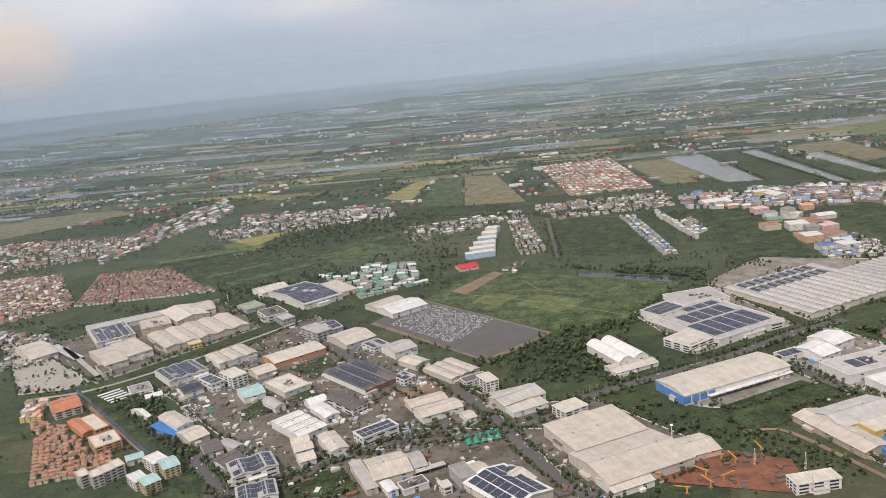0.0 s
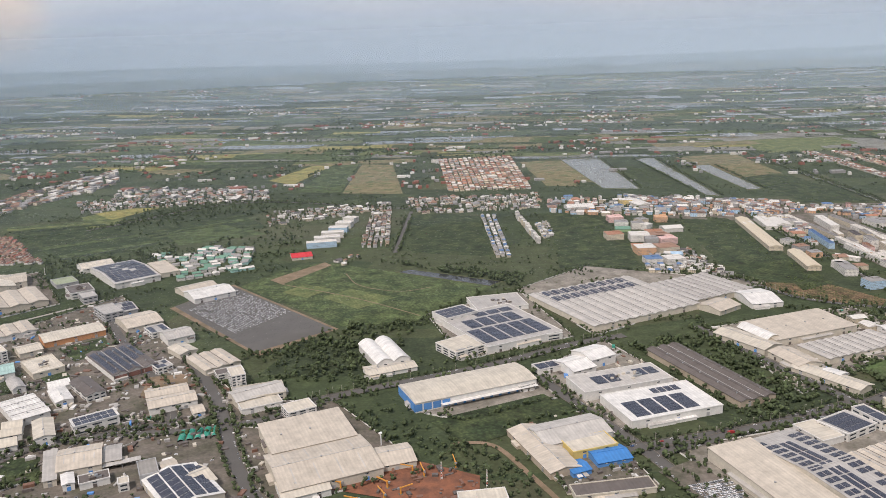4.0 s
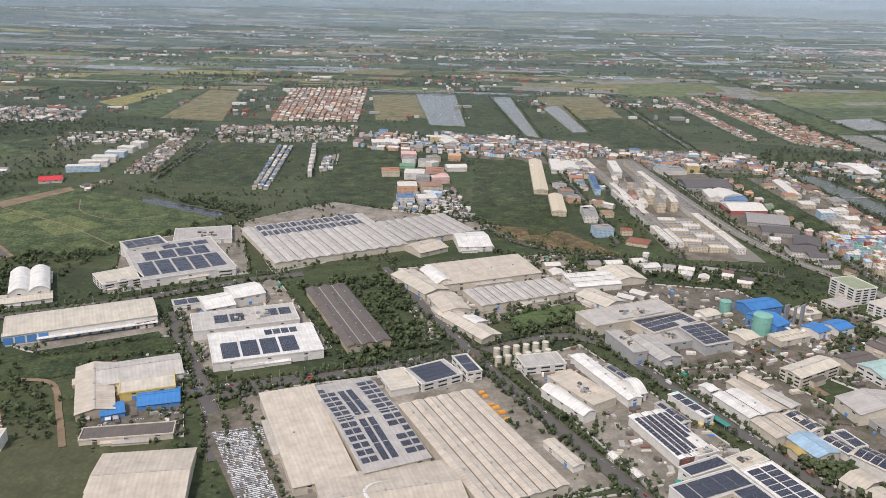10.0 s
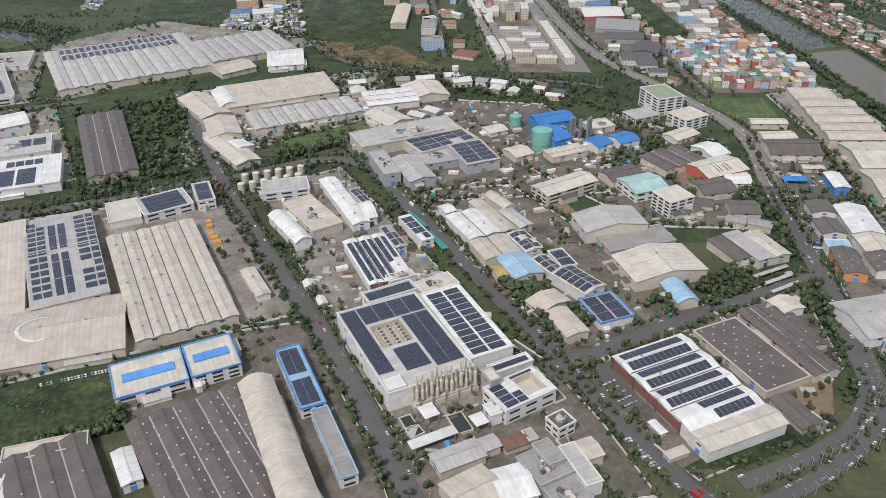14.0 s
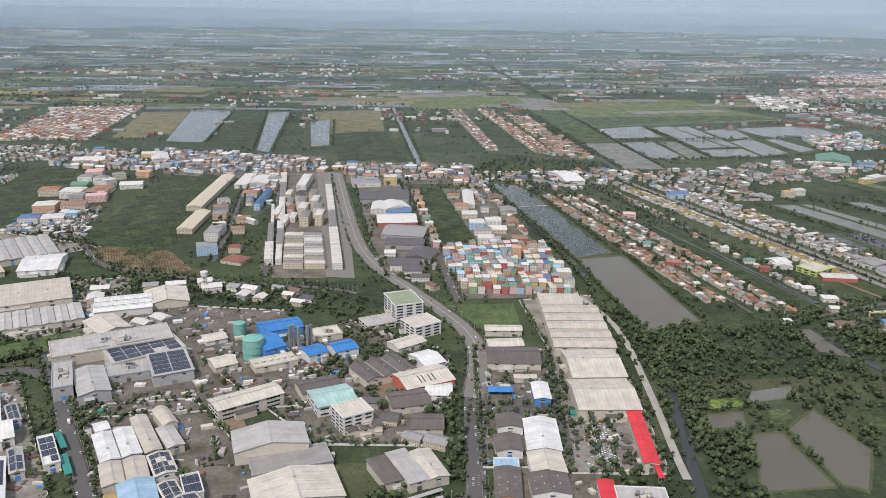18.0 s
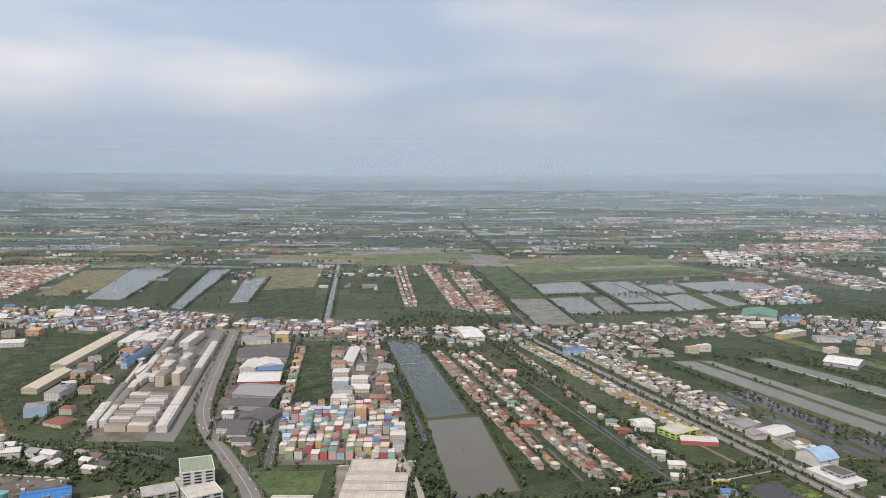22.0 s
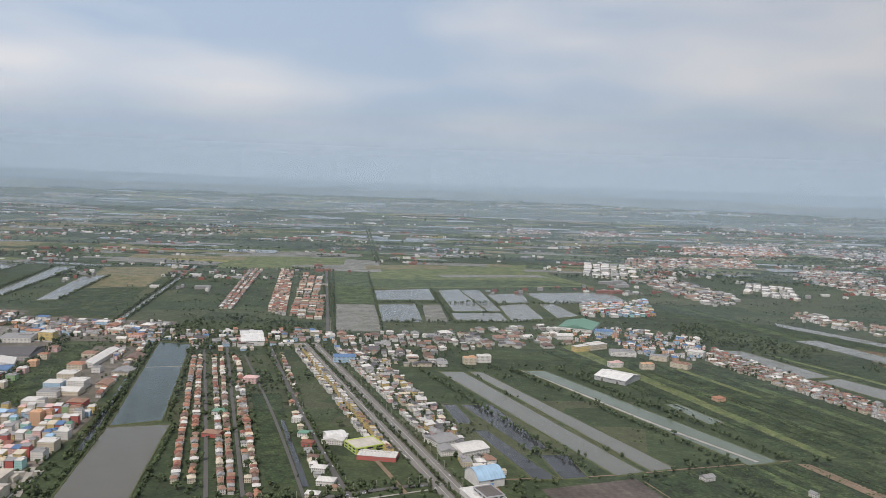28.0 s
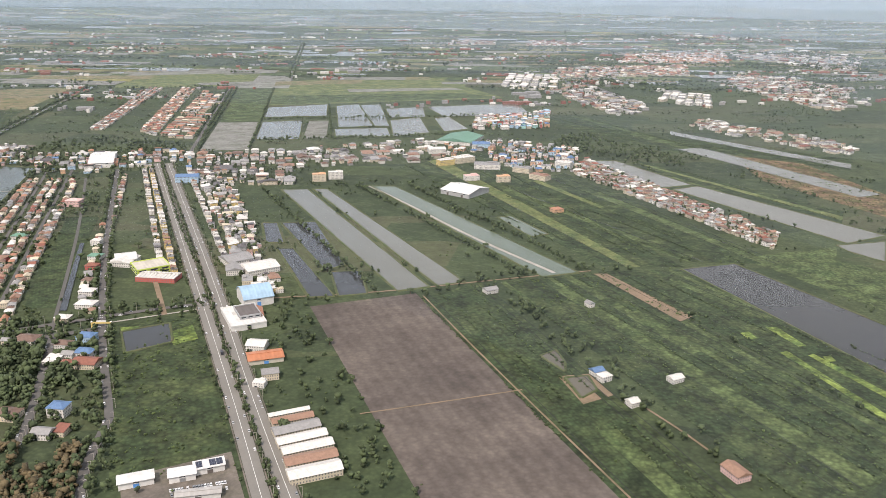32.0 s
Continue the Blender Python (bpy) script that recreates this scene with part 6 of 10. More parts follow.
factory(-58.1, 441.7, 6.3, 13.2, 25.8, 4.5, 'gable', 'white', 'white', axis=1, annex=0)
factory(-43.9, 443.3, 16.2, 10.3, 25.2, 4, 'flat', 'dark', 'white', plant=1, annex=0)
factory(-14.2, 447.0, 10.2, 17.8, 23.6, 7, 'flat', 'concrete', 'grey', annex=0)
factory(-38.6, 561.9, 28.5, 14.6, 23.0, 4, 'gable', 'tan', 'cream', annex=0)
factory(-29.5, 543.8, 31.4, 17.9, 24.1, 5, 'gable', 'tan', 'white', annex=0)
factory(-8.8, 531.5, 7.6, 12.9, 26.0, 3, 'gable', 'tan', 'white', annex=0)
factory(-24.7, 436.2, 5.7, 7.5, 22.8, 5, 'flat', 'cream', 'white', storeys=2, annex=0)
factory(-4.6, 453.6, 8.8, 13.5, 31.6, 4, 'gable', 'tan', 'cream')
factory(112.3, 590.4, 25.9, 15.1, 15.7, 3, 'gable', 'cream', 'white')
factory(7.7, 577.5, 10.3, 17.1, 23.1, 10, 'flat', 'cream', 'white', storeys=5)
factory(28, 554.3, 35.1, 21.2, 17.4, 5, 'flat', 'grey', 'cream', storeys=2)
factory(11.1, 427.7, 42.9, 31, -54, 5, 'gable', 'white', 'cream', solar=(6, 3))
patch('field', 'weeds', 2, [(-350, 666), (-333, 665), (-182, 483), (-176, 452), (-198, 472), (-236, 522)], 'strip of rank grass along the estate drain')
patch('ditch', 'darkwater', 3, [(-345, 662), (-341, 662), (-193, 478), (-196, 476)], 'dark narrow estate drain')
patch('field', 'weeds', 2, [(-309, 690), (-211, 774), (-205, 766), (-303, 681)], 'grass verge beside the works road')
patch('field', 'weeds', 3, [(-160, 664), (-130, 689), (-115, 659), (-133, 633)], 'overgrown green lot between works')
patch('field', 'weeds', 3, [(-137, 590), (-123, 602), (-134, 616), (-151, 609)], 'green lawn between works')
patch('field', 'weeds', 3, [(-182, 579), (-165, 612), (-152, 578), (-173, 563)], 'rough green lot between works')
patch('field', 'weeds', 3, [(-132, 474), (-90, 477), (-76, 444), (-134, 445)], 'rough green lot between works')
patch('field', 'dirt', 3, [(-62, 596), (-35, 600), (-25, 566), (-58, 561)], 'bare brown earth before tan sheds')
patch('works_yard', 'pale', 1, [(-396, 665), (-353, 667), (-334, 685), (-439, 819), (-488, 816)], 'pale paved yard of the tan works')
road('road_41', 7, [(-190, 520), (-194, 506), (-172, 474), (-161, 452)], 'asphalt', 3)
road('road_42', 7, [(-134, 470), (-92, 492), (-54, 508), (-20, 518)], 'asphalt', 3)
road('road_43', 7, [(-20, 513), (-39, 563), (-60, 598), (-107, 670), (-164, 775)], 'asphalt', 3)
road('road_44', 4, [(-381, 650), (-327, 660), (-264, 704), (-202, 763), (-170, 797)], 'pale', 3)
road('road_45', 4, [(-342, 652), (-300, 604), (-240, 532), (-200, 486)], 'dirt', 3)
# halls and sheds along the middle roads
factory(579.6, 520.9, 21.9, 29.2, 19.3, 7, 'mono', 'grey', 'grey', solar=(2, 5), annex=0)
factory(541.2, 503.9, 16.1, 33.9, 21.6, 6, 'gable', 'grey', 'grey', axis=1)
factory(524.9, 508.6, 10.1, 33.4, 17.2, 8, 'flat', 'grey', 'grey', plant=1, annex=0)
factory(555.8, 522.3, 23.0, 21.2, 16.1, 5, 'flat', 'grey', 'grey', plant=1, annex=0)
factory(502.2, 468.3, 9.2, 58.3, 21.5, 5, 'gable', 'white', 'white', axis=1, annex=0)
factory(514.8, 454.3, 6.4, 17.3, 22.4, 5, 'barrel', 'white', 'white', annex=0)
factory(521.3, 404.6, 21.3, 42.8, 19.3, 5.5, 'multi', 'white', 'white', n=3, solarstripes=1, annex=0)
factory(529.3, 426.6, 5.9, 22.7, 22.1, 4.5, 'gable', 'grey', 'cream', axis=1, solar=(2, 3))
factory(511.3, 473.1, 5.2, 19.1, 26.5, 4.5, 'gable', 'grey', 'white', axis=1, solar=(2, 2), annex=0)
factory(541.3, 433.6, 6.9, 28.0, 24.4, 5, 'flat', 'white', 'white', solar=(2, 4), trim='white', annex=0)
factory(542.7, 446.0, 3.1, 17.5, 26.7, 3, 'canopy', 'greenteal', 'grey')
factory(551.9, 423.6, 3.4, 19.1, 24.2, 3, 'canopy', 'greenteal', 'grey')
factory(571.4, 435.7, 17.9, 27.5, 22.8, 5, 'multi', 'white', 'white', n=2, annex=0)
factory(580.5, 411.6, 19.4, 18.9, 19.3, 5, 'multi', 'tan', 'cream', n=2, annex=0)
factory(590.5, 393.5, 15.0, 20.0, 18.7, 5, 'gable', 'bluepale', 'cream', axis=1, annex=0)
factory(580.6, 390.9, 5.8, 9.1, 17.7, 4, 'gable', 'mustard', 'cream', annex=0)
factory(596.2, 416.2, 9.8, 19.4, 22.2, 5, 'gable', 'cream', 'white', axis=1, solar=(4, 4), annex=0)
factory(582.5, 445.5, 7.4, 37.2, 23.7, 4.5, 'gable', 'tan', 'cream', axis=1, annex=0)
factory(588.6, 460.8, 6.9, 19.1, 28.0, 5, 'barrel', 'tan', 'cream', axis=1, annex=0)
factory(594.8, 441.5, 7.6, 20.9, 26.1, 4.5, 'gable', 'pale', 'cream', axis=1)
factory(604.3, 393.9, 7.7, 16.7, 26.6, 4.5, 'gable', 'cream', 'white', axis=1, solar=(2, 3), annex=0)
factory(612.1, 399.0, 7.8, 16.2, 17.3, 4.5, 'flat', 'grey', 'white', solar=(4, 2), annex=0)
factory(615.5, 377.7, 12.9, 22.2, 33.9, 6, 'gable', 'cream', 'white', axis=1, solar=(4, 5), annex=0)
factory(559.0, 455.4, 6.1, 8.6, 27.9, 4, 'gable', 'white', 'white')
factory(697.5, 402.5, 11.5, 21.0, 21.4, 4.5, 'mono', 'dark', 'cream')
factory(706.4, 403.0, 9.5, 26.4, 20.6, 5, 'mono', 'grey', 'cream', annex=0)
factory(716.4, 404.9, 10.5, 24.4, 16.0, 4.5, 'gable', 'cream', 'cream', axis=1, annex=0)
factory(761.1, 440.6, 12.6, 13.0, -6.9, 4.5, 'gable', 'dark', 'white', axis=1, annex=0)
factory(756.3, 419.6, 12.6, 14.7, -4.0, 4.5, 'gable', 'dark', 'white', axis=1, annex=0)
factory(774.2, 425.1, 16.1, 29.7, -7.6, 5, 'gable', 'white', 'white', axis=1, annex=0)
factory(770.6, 400.2, 15.6, 17.2, -3.7, 5, 'gable', 'cream', 'white', axis=1, annex=0)
factory(768.0, 383.2, 17.0, 16.2, -5.0, 5, 'gable', 'dark', 'white', axis=1, specks=1, annex=0)
factory(749.7, 385.7, 11.2, 23.6, -9.6, 5, 'gable', 'dark', 'orangewall', axis=1, specks=1, annex=0)
factory(752.0, 401.7, 11.4, 8.1, -9.4, 4.5, 'flat', 'bluepale', 'white', annex=0)
factory(822.8, 419.1, 6.8, 49.5, -9.2, 5, 'gable', 'redroof', 'cream', annex=0, axis=1)
factory(820.1, 389.3, 2.7, 11.2, -6.9, 4, 'canopy', 'redroof', 'grey')
factory(791.4, 373.9, 6.7, 18.6, -9.0, 5, 'gable', 'redroof', 'white', axis=1, storeys=2, annex=0)
factory(805.0, 369.6, 21.7, 13.2, -9.4, 5, 'flat', 'grey', 'white', plant=1, annex=0)
factory(806.9, 350.3, 19.2, 12.1, -8.3, 5, 'gable', 'blueroof', 'white', annex=0)
# works beside the bend of the main road
factory(742.3, 341, 32.3, 27, 10.1, 5, 'gable', 'grey', 'white')
factory(745.6, 306.6, 27, 28.9, -5.7, 5.5, 'gable', 'grey', 'white', storeys=2)
factory(763.8, 345.6, 8.4, 11, 7, 6, 'flat', 'white', 'white', storeys=3)
factory(694.8, 328.7, 47.4, 12.6, -72.1, 4.5, 'multi', 'dark', 'cream', n=2, along=1)
factory(710.9, 383.7, 21.5, 2.3, 22.8, 2.2, 'canopy', 'grey', 'grey')
factory(711.8, 376.8, 20.2, 2.2, 23.7, 2.2, 'canopy', 'grey', 'grey')
factory(712.7, 370.1, 19, 2.1, 24.8, 2.2, 'canopy', 'grey', 'grey')
factory(266, 369.8, 42.8, 45, 6.3, 5, 'gable', 'tan', 'cream', solar=(2, 1))
patch('works_yard', 'concrete', 2, [(755, 445), (807, 458), (783, 315), (760, 278), (729, 289), (736, 350)], 'grey yards beside the main road')
patch('works_yard', 'concrete', 2, [(674, 359), (721, 383), (713, 313), (692, 295), (678, 299)], 'worn dark yard behind the solar works')
patch('field', 'dirt', 3, [(680, 304), (706, 309), (696, 286), (680, 287)], 'bare brown earth beside the works')
patch('field', 'weeds', 3, [(722, 284), (759, 287), (751, 262), (715, 263)], 'rough grass round settling tanks')
# roads and yards
road('road_1', 8, [(369, 663), (430, 501), (473, 404), (500, 346), (534, 258), (547, 226)], 'asphalt', 3)
road('road_2', 9, [(264, 459), (349, 480), (421, 496), (430, 501)], 'asphalt', 3)
road('road_3', 8, [(431, 508), (494, 532), (541, 493)], 'asphalt', 3)
road('road_4', 7.5, [(530, 486), (576, 379), (598, 325), (624, 266), (640, 238)], 'asphalt', 3)
road('road_5', 8, [(591, 320), (647, 346), (693, 365), (737, 382)], 'asphalt', 3)
road('road_6', 11, [(672, 1059), (688, 803), (703, 712), (732, 638), (756, 573), (759, 530), (748, 475)], 'asphalt_pale', 3)
road('road_36', 6.5, [(747, 478), (743, 454), (735, 391), (723, 329), (716, 300), (700, 279), (676, 265), (648, 255)], 'asphalt', 3)
road('road_37', 6.5, [(752, 477), (747, 451), (735, 373), (725, 314), (718, 292), (704, 274), (677, 256), (648, 243)], 'asphalt', 3)
road('road_7', 6, [(802, 525), (792, 464), (783, 406)], 'asphalt', 3)
road('road_8', 7, [(747, 460), (793, 457)], 'asphalt', 3)
road('road_9', 7, [(996, 996), (1085, 635), (1123, 480), (1144, 390), (1152, 358)], 'asphalt_pale', 3)
road('road_10', 7, [(1007, 996), (1091, 656), (1131, 484), (1155, 388), (1163, 356)], 'asphalt_pale', 3)
road('road_11', 4, [(962, 973), (1012, 712), (1044, 568), (1072, 464)], 'asphalt', 3)
road('road_12', 5, [(997, 550), (1047, 567)], 'asphalt', 3)
road('road_13', 4, [(1020, 562), (1037, 469), (1039, 441)], 'asphalt', 3)
road('road_14', 4, [(1072, 464), (1072, 424), (1076, 398)], 'asphalt', 3)
road('road_15', 8, [(66, 543), (100, 558), (192, 595), (261, 632), (307, 648)], 'asphalt', 3)
road('road_16', 8, [(-47, 643), (1, 547), (32, 461), (62, 402)], 'asphalt', 3)
road('road_17', 8, [(225, 573), (278, 449), (295, 391)], 'asphalt', 3)
road('road_18', 8, [(278, 452), (358, 483), (437, 515)], 'asphalt', 3)
road('road_20', 3.5, [(162, 475), (186, 470), (204, 434), (217, 404)], 'dirt', 3)
road('road_21', 4, [(848, 631), (857, 562), (847, 476), (836, 409), (833, 387)], 'pale', 3)
road('road_23', 4, [(970, 559), (1065, 590), (1104, 598)], 'asphalt', 3)
road('road_24', 6, [(-315, 1116), (-139, 1281), (93, 1200), (208, 1172)], 'asphalt', 3)
road('road_25', 5, [(109, 941), (124, 1170)], 'asphalt', 3)
road('road_26', 5, [(431, 779), (453, 793), (492, 721), (587, 678), (663, 657), (688, 643)], 'asphalt', 3)
road('road_28', 7, [(-174, 456), (-120, 468), (-88, 499), (18, 509), (85, 549)], 'asphalt', 3)
road('road_29', 6, [(475, 604), (509, 535), (530, 486)], 'asphalt', 3)
road('road_30', 4, [(1111, 2638), (1106, 1913), (1109, 1709)], 'asphalt', 3)
road('road_31', 4, [(1008, 1608), (1021, 1051)], 'asphalt', 3)
road('road_32', 10, [(1654, 2020), (1751, 2251), (1904, 2286), (2337, 2569)], 'asphalt', 3)
patch('car_park', 'asphalt', 3, [(-94, 767), (-52, 828), (66, 688), (8, 640)], 'grey asphalt car storage yard ringed by earth')
patch('earth_bank', 'dirt', 2, [(-97, 762), (-53, 834), (70, 688), (12, 631)], 'bare reddish earth around the car yard')
patch('car_park', 'concrete', 3, [(276, 432), (299, 444), (342, 338), (330, 317)], 'concrete lot with rows of new cars')
patch('works_yard', 'yard_pale', 2, [(292, 457), (431, 493), (485, 367), (349, 319)], 'pale concrete yard round the tan works')
patch('works_yard', 'yard_pale', 2, [(451, 492), (498, 519), (596, 302), (535, 272)], 'grey concrete yard of the solar works')
patch('works_yard', 'concrete', 2, [(540, 485), (598, 488), (678, 346), (601, 319)], 'grey concrete yards between small works')
patch('field', 'weeds', 2, [(372, 320), (408, 333), (419, 299), (411, 297), (385, 286)], 'rank dark weeds on a vacant lot')
patch('field', 'dirt', 3, [(387, 314), (407, 313), (410, 298), (394, 296)], 'bare rubble-strewn earth on a vacant lot')
patch('works_yard', 'concrete', 2, [(580, 342), (592, 326), (607, 288), (618, 251), (603, 250), (588, 280), (583, 306)], 'worn dark yard along the estate road')
patch('car_park', 'asphalt', 4, [(613, 326), (619, 327), (625, 297), (616, 293), (604, 323)], 'dark asphalt car park of the solar works')
patch('field', 'weeds', 4, [(642, 269), (677, 282), (680, 273), (648, 261), (630, 263)], 'dark trodden weeds beside the works')
patch('works_yard', 'concrete', 2, [(600, 316), (659, 343), (693, 279), (634, 257)], 'worn concrete yard with parked cars')
patch('works_yard', 'concrete', 2, [(474, 649), (638, 613), (682, 475), (542, 471)], 'grey concrete yard of the chemical works')
patch('works_yard', 'yard_pale', 2, [(378, 657), (517, 699), (535, 611), (399, 526)], 'pale yard of the sawtooth works')
patch('works_yard', 'yard_pale', 2, [(233, 782), (314, 857), (475, 777), (284, 649)], 'pale yard round the wide works')
patch('works_yard', 'yard_pale', 2, [(145, 720), (236, 773), (266, 650), (174, 607)], 'yard of the solar-roofed works')
patch('works_yard', 'yard_pale', 2, [(225, 583), (288, 637), (340, 516), (263, 477)], 'yard of the white works')
patch('works_yard', 'yard_pale', 2, [(134, 523), (226, 563), (235, 534), (169, 504)], 'loading yard before the white warehouse')
patch('works_yard', 'concrete', 2, [(8, 546), (81, 543), (147, 443), (57, 408)], 'yard round the tan works')
patch('pile_yard', 'rust', 3, [(89, 428), (138, 456), (176, 435), (172, 397)], 'rust-red earth yard with stacked steel')
patch('works_yard', 'concrete', 2, [(194, 495), (248, 512), (274, 413), (226, 405)], 'dark yard with blue sheds')
patch('works_yard', 'concrete', 2, [(-266, 645), (-157, 807), (20, 545), (-101, 432)], 'worn yards between old works')
patch('works_yard', 'concrete', 2, [(-443, 789), (-284, 910), (-211, 788), (-331, 674)], 'pale yard of the tan works')
patch('works_yard', 'concrete', 2, [(-101, 432), (-59, 526), (54, 501), (71, 402)], 'grey yards beside the estate road')
patch('works_yard', 'yard_pale', 2, [(803, 619), (857, 624), (836, 452), (827, 392), (782, 397), (804, 533)], 'pale yard beside long sheds')
patch('works_yard', 'concrete', 2, [(758, 538), (802, 533), (780, 402), (742, 406)], 'yard crowded with scrap and trucks')
patch('works_yard', 'concrete', 2, [(596, 533), (683, 591), (742, 532), (723, 427), (665, 434)], 'yards between the grey works')
patch('forecourt', 'concrete', 2, [(1087, 415), (1128, 430), (1138, 390), (1094, 389)], 'concrete forecourt of a roadside market')
# fields, water and open land
patch('pond', 'water', 1, [(406, 1625), (482, 1618), (479, 1283), (424, 1298)], 'flat grey rectangular fish pond')
patch('pond', 'water', 1, [(547, 1590), (584, 1602), (579, 1203), (561, 1218)], 'long grey pond between dykes')
patch('pond', 'water', 1, [(624, 1487), (658, 1497), (660, 1252), (634, 1245)], 'small grey pond between dykes')
patch('canal', 'water', 1, [(316, 1671), (628, 1644), (629, 1613), (325, 1639)], 'narrow straight irrigation canal')
patch('canal', 'water', 1, [(769, 2227), (776, 2227), (779, 1107), (772, 1107)], 'narrow straight canal between trees')
patch('reservoir', 'reservoir', 1, [(846, 996), (880, 986), (906, 725), (871, 713)], 'grey-green reservoir with weed')
patch('reservoir', 'brownwater', 1, [(870, 709), (913, 716), (918, 570), (876, 555)], 'muddy brown reservoir beside a dyke')
patch('field', 'crop2', 1, [(816, 1803), (975, 1830), (967, 1698), (807, 1644)], 'ripe yellow paddy field')
patch('field', 'paddy', 1, [(975, 1830), (1098, 1830), (1096, 1687), (964, 1681)], 'grey flooded paddy field')
patch('field', 'tanfield', 1, [(645, 1604), (748, 1618), (744, 1380), (659, 1377)], 'tan and green bare field')
patch('field', 'weeds', 1, [(498, 748), (512, 902), (511, 1075), (537, 1057), (536, 768)], 'dark green overgrown lot')
patch('field', 'weeds', 1, [(299, 1130), (357, 1114), (405, 935), (380, 915)], 'dark green overgrown lot')
patch('field', 'scrub', 1, [(451, 785), (532, 763), (571, 690), (495, 716)], 'brown dry scrub beside a track')
patch('field', 'lawn', 3, [(749, 614), (798, 613), (795, 574), (769, 567)], 'mown green square of grass')
patch('field', 'weeds', 1, [(755, 962), (789, 959), (794, 774), (763, 768)], 'weedy green plot with dark rows')
patch('field', 'weeds', 1, [(659, 1377), (747, 1369), (764, 1130), (672, 1139)], 'green field of young crop')
patch('field', 'weeds', 1, [(489, 1393), (493, 1610), (544, 1605), (560, 1239), (516, 1252)], 'green grass field between ponds')
patch('field', 'tanfield', 1, [(431, 1346), (363, 1405), (350, 1608), (410, 1602)], 'dull tan field beside a pond')
patch('pond', 'water', 1, [(1086, 1379), (1174, 1406), (1172, 1295), (1085, 1288)], 'flooded fish pond between low dykes')
patch('pond', 'water', 1, [(1086, 1249), (1139, 1262), (1138, 1119), (1086, 1123)], 'flooded fish pond between low dykes')
patch('pond', 'water', 1, [(1186, 1389), (1221, 1405), (1232, 1205), (1186, 1202)], 'flooded fish pond between low dykes')
patch('pond', 'water', 1, [(1222, 1393), (1254, 1402), (1253, 1206), (1234, 1205)], 'flooded fish pond between low dykes')
patch('pond', 'water', 1, [(1258, 1356), (1317, 1373), (1309, 1276), (1260, 1272)], 'flooded fish pond between low dykes')
patch('pond', 'water', 1, [(1322, 1373), (1469, 1399), (1464, 1288), (1335, 1278)], 'flooded fish pond between low dykes')
patch('pond', 'water', 1, [(1257, 1252), (1301, 1275), (1300, 1155), (1252, 1132)], 'flooded fish pond between low dykes')
patch('pond', 'water', 1, [(1320, 1267), (1343, 1278), (1354, 1178), (1319, 1160)], 'flooded fish pond between low dykes')
patch('pond', 'water', 1, [(1181, 1189), (1249, 1193), (1249, 1132), (1181, 1136)], 'flooded fish pond between low dykes')
patch('field', 'paddy', 1, [(1148, 1254), (1174, 1256), (1170, 1128), (1142, 1126)], 'grey muddy paddy field')
patch('field', 'paddy', 1, [(1029, 1249), (1081, 1248), (1084, 1063), (1030, 1061)], 'grey flooded paddy with stubble')
patch('field', 'crop', 1, [(1022, 1586), (1079, 1594), (1082, 1258), (1031, 1254)], 'green rice field')
patch('field', 'crop2', 1, [(1079, 1704), (1445, 1762), (1420, 1609), (1462, 1461), (1086, 1397)], 'wide yellow-green rice field')
patch('field', 'crop2', 1, [(797, 1750), (977, 1762), (993, 1622), (813, 1612)], 'ripe yellow rice field')
patch('field', 'paddy', 1, [(976, 1802), (1107, 1825), (1108, 1598), (1008, 1608)], 'grey harvested field')
patch('field', 'paddy', 1, [(1226, 1545), (1401, 1567), (1462, 1461), (1235, 1437)], 'grey strip of flooded paddy')
patch('bare_field', 'plough', 1, [(1158, 586), (1223, 601), (1281, 371), (1208, 362)], 'dark brown dried-out ploughed pond')
patch('pond', 'darkwater', 1, [(1118, 767), (1130, 766), (1138, 713), (1124, 714)], 'dark still pond between weedy dykes')
patch('pond', 'darkwater', 1, [(1133, 765), (1160, 766), (1181, 658), (1167, 650)], 'dark still pond between weedy dykes')
patch('pond', 'darkwater', 1, [(1133, 700), (1145, 699), (1173, 601), (1157, 601)], 'dark still pond between weedy dykes')
patch('pond', 'darkwater', 1, [(1171, 646), (1191, 646), (1193, 604), (1175, 601)], 'dark still pond between weedy dykes')
patch('pond', 'water', 1, [(1128, 874), (1152, 874), (1233, 611), (1212, 606)], 'long grey-green fish pond')
patch('pond', 'water', 1, [(1157, 874), (1170, 873), (1257, 617), (1238, 613)], 'long grey fish pond beside a dyke')
patch('pond', 'teal', 1, [(1210, 880), (1233, 878), (1336, 627), (1309, 622)], 'milky green fish pond with a pipe across')
patch('pond', 'teal', 1, [(1308, 765), (1320, 767), (1338, 715), (1323, 709)], 'milky green side pond')
patch('pond', 'darkwater', 1, [(1408, 627), (1450, 634), (1490, 511), (1449, 454)], 'dark wide pond edged by reeds')
patch('pond', 'water', 1, [(1450, 974), (1481, 972), (1518, 858), (1484, 850)], 'long grey pond along a dyke')
patch('pond', 'water', 1, [(1492, 843), (1522, 853), (1601, 685), (1558, 669)], 'long grey pond along a dyke')
patch('pond', 'water', 1, [(1547, 666), (1591, 671), (1559, 626), (1547, 652)], 'grey pond along a dyke')
patch('canal', 'water', 1, [(1576, 1027), (1607, 1035), (1681, 807), (1653, 799)], 'straight canal beside the road')
patch('field', 'crop', 1, [(1462, 642), (1513, 656), (1553, 597), (1504, 530)], 'light green rice field')
patch('field', 'scrub', 1, [(1621, 991), (1681, 942), (1685, 806), (1635, 734), (1597, 870)], 'brown fallow land')
patch('field', 'weeds', 1, [(1049, 571), (1093, 578), (1130, 428), (1085, 407)], 'weedy green lot beside the road')
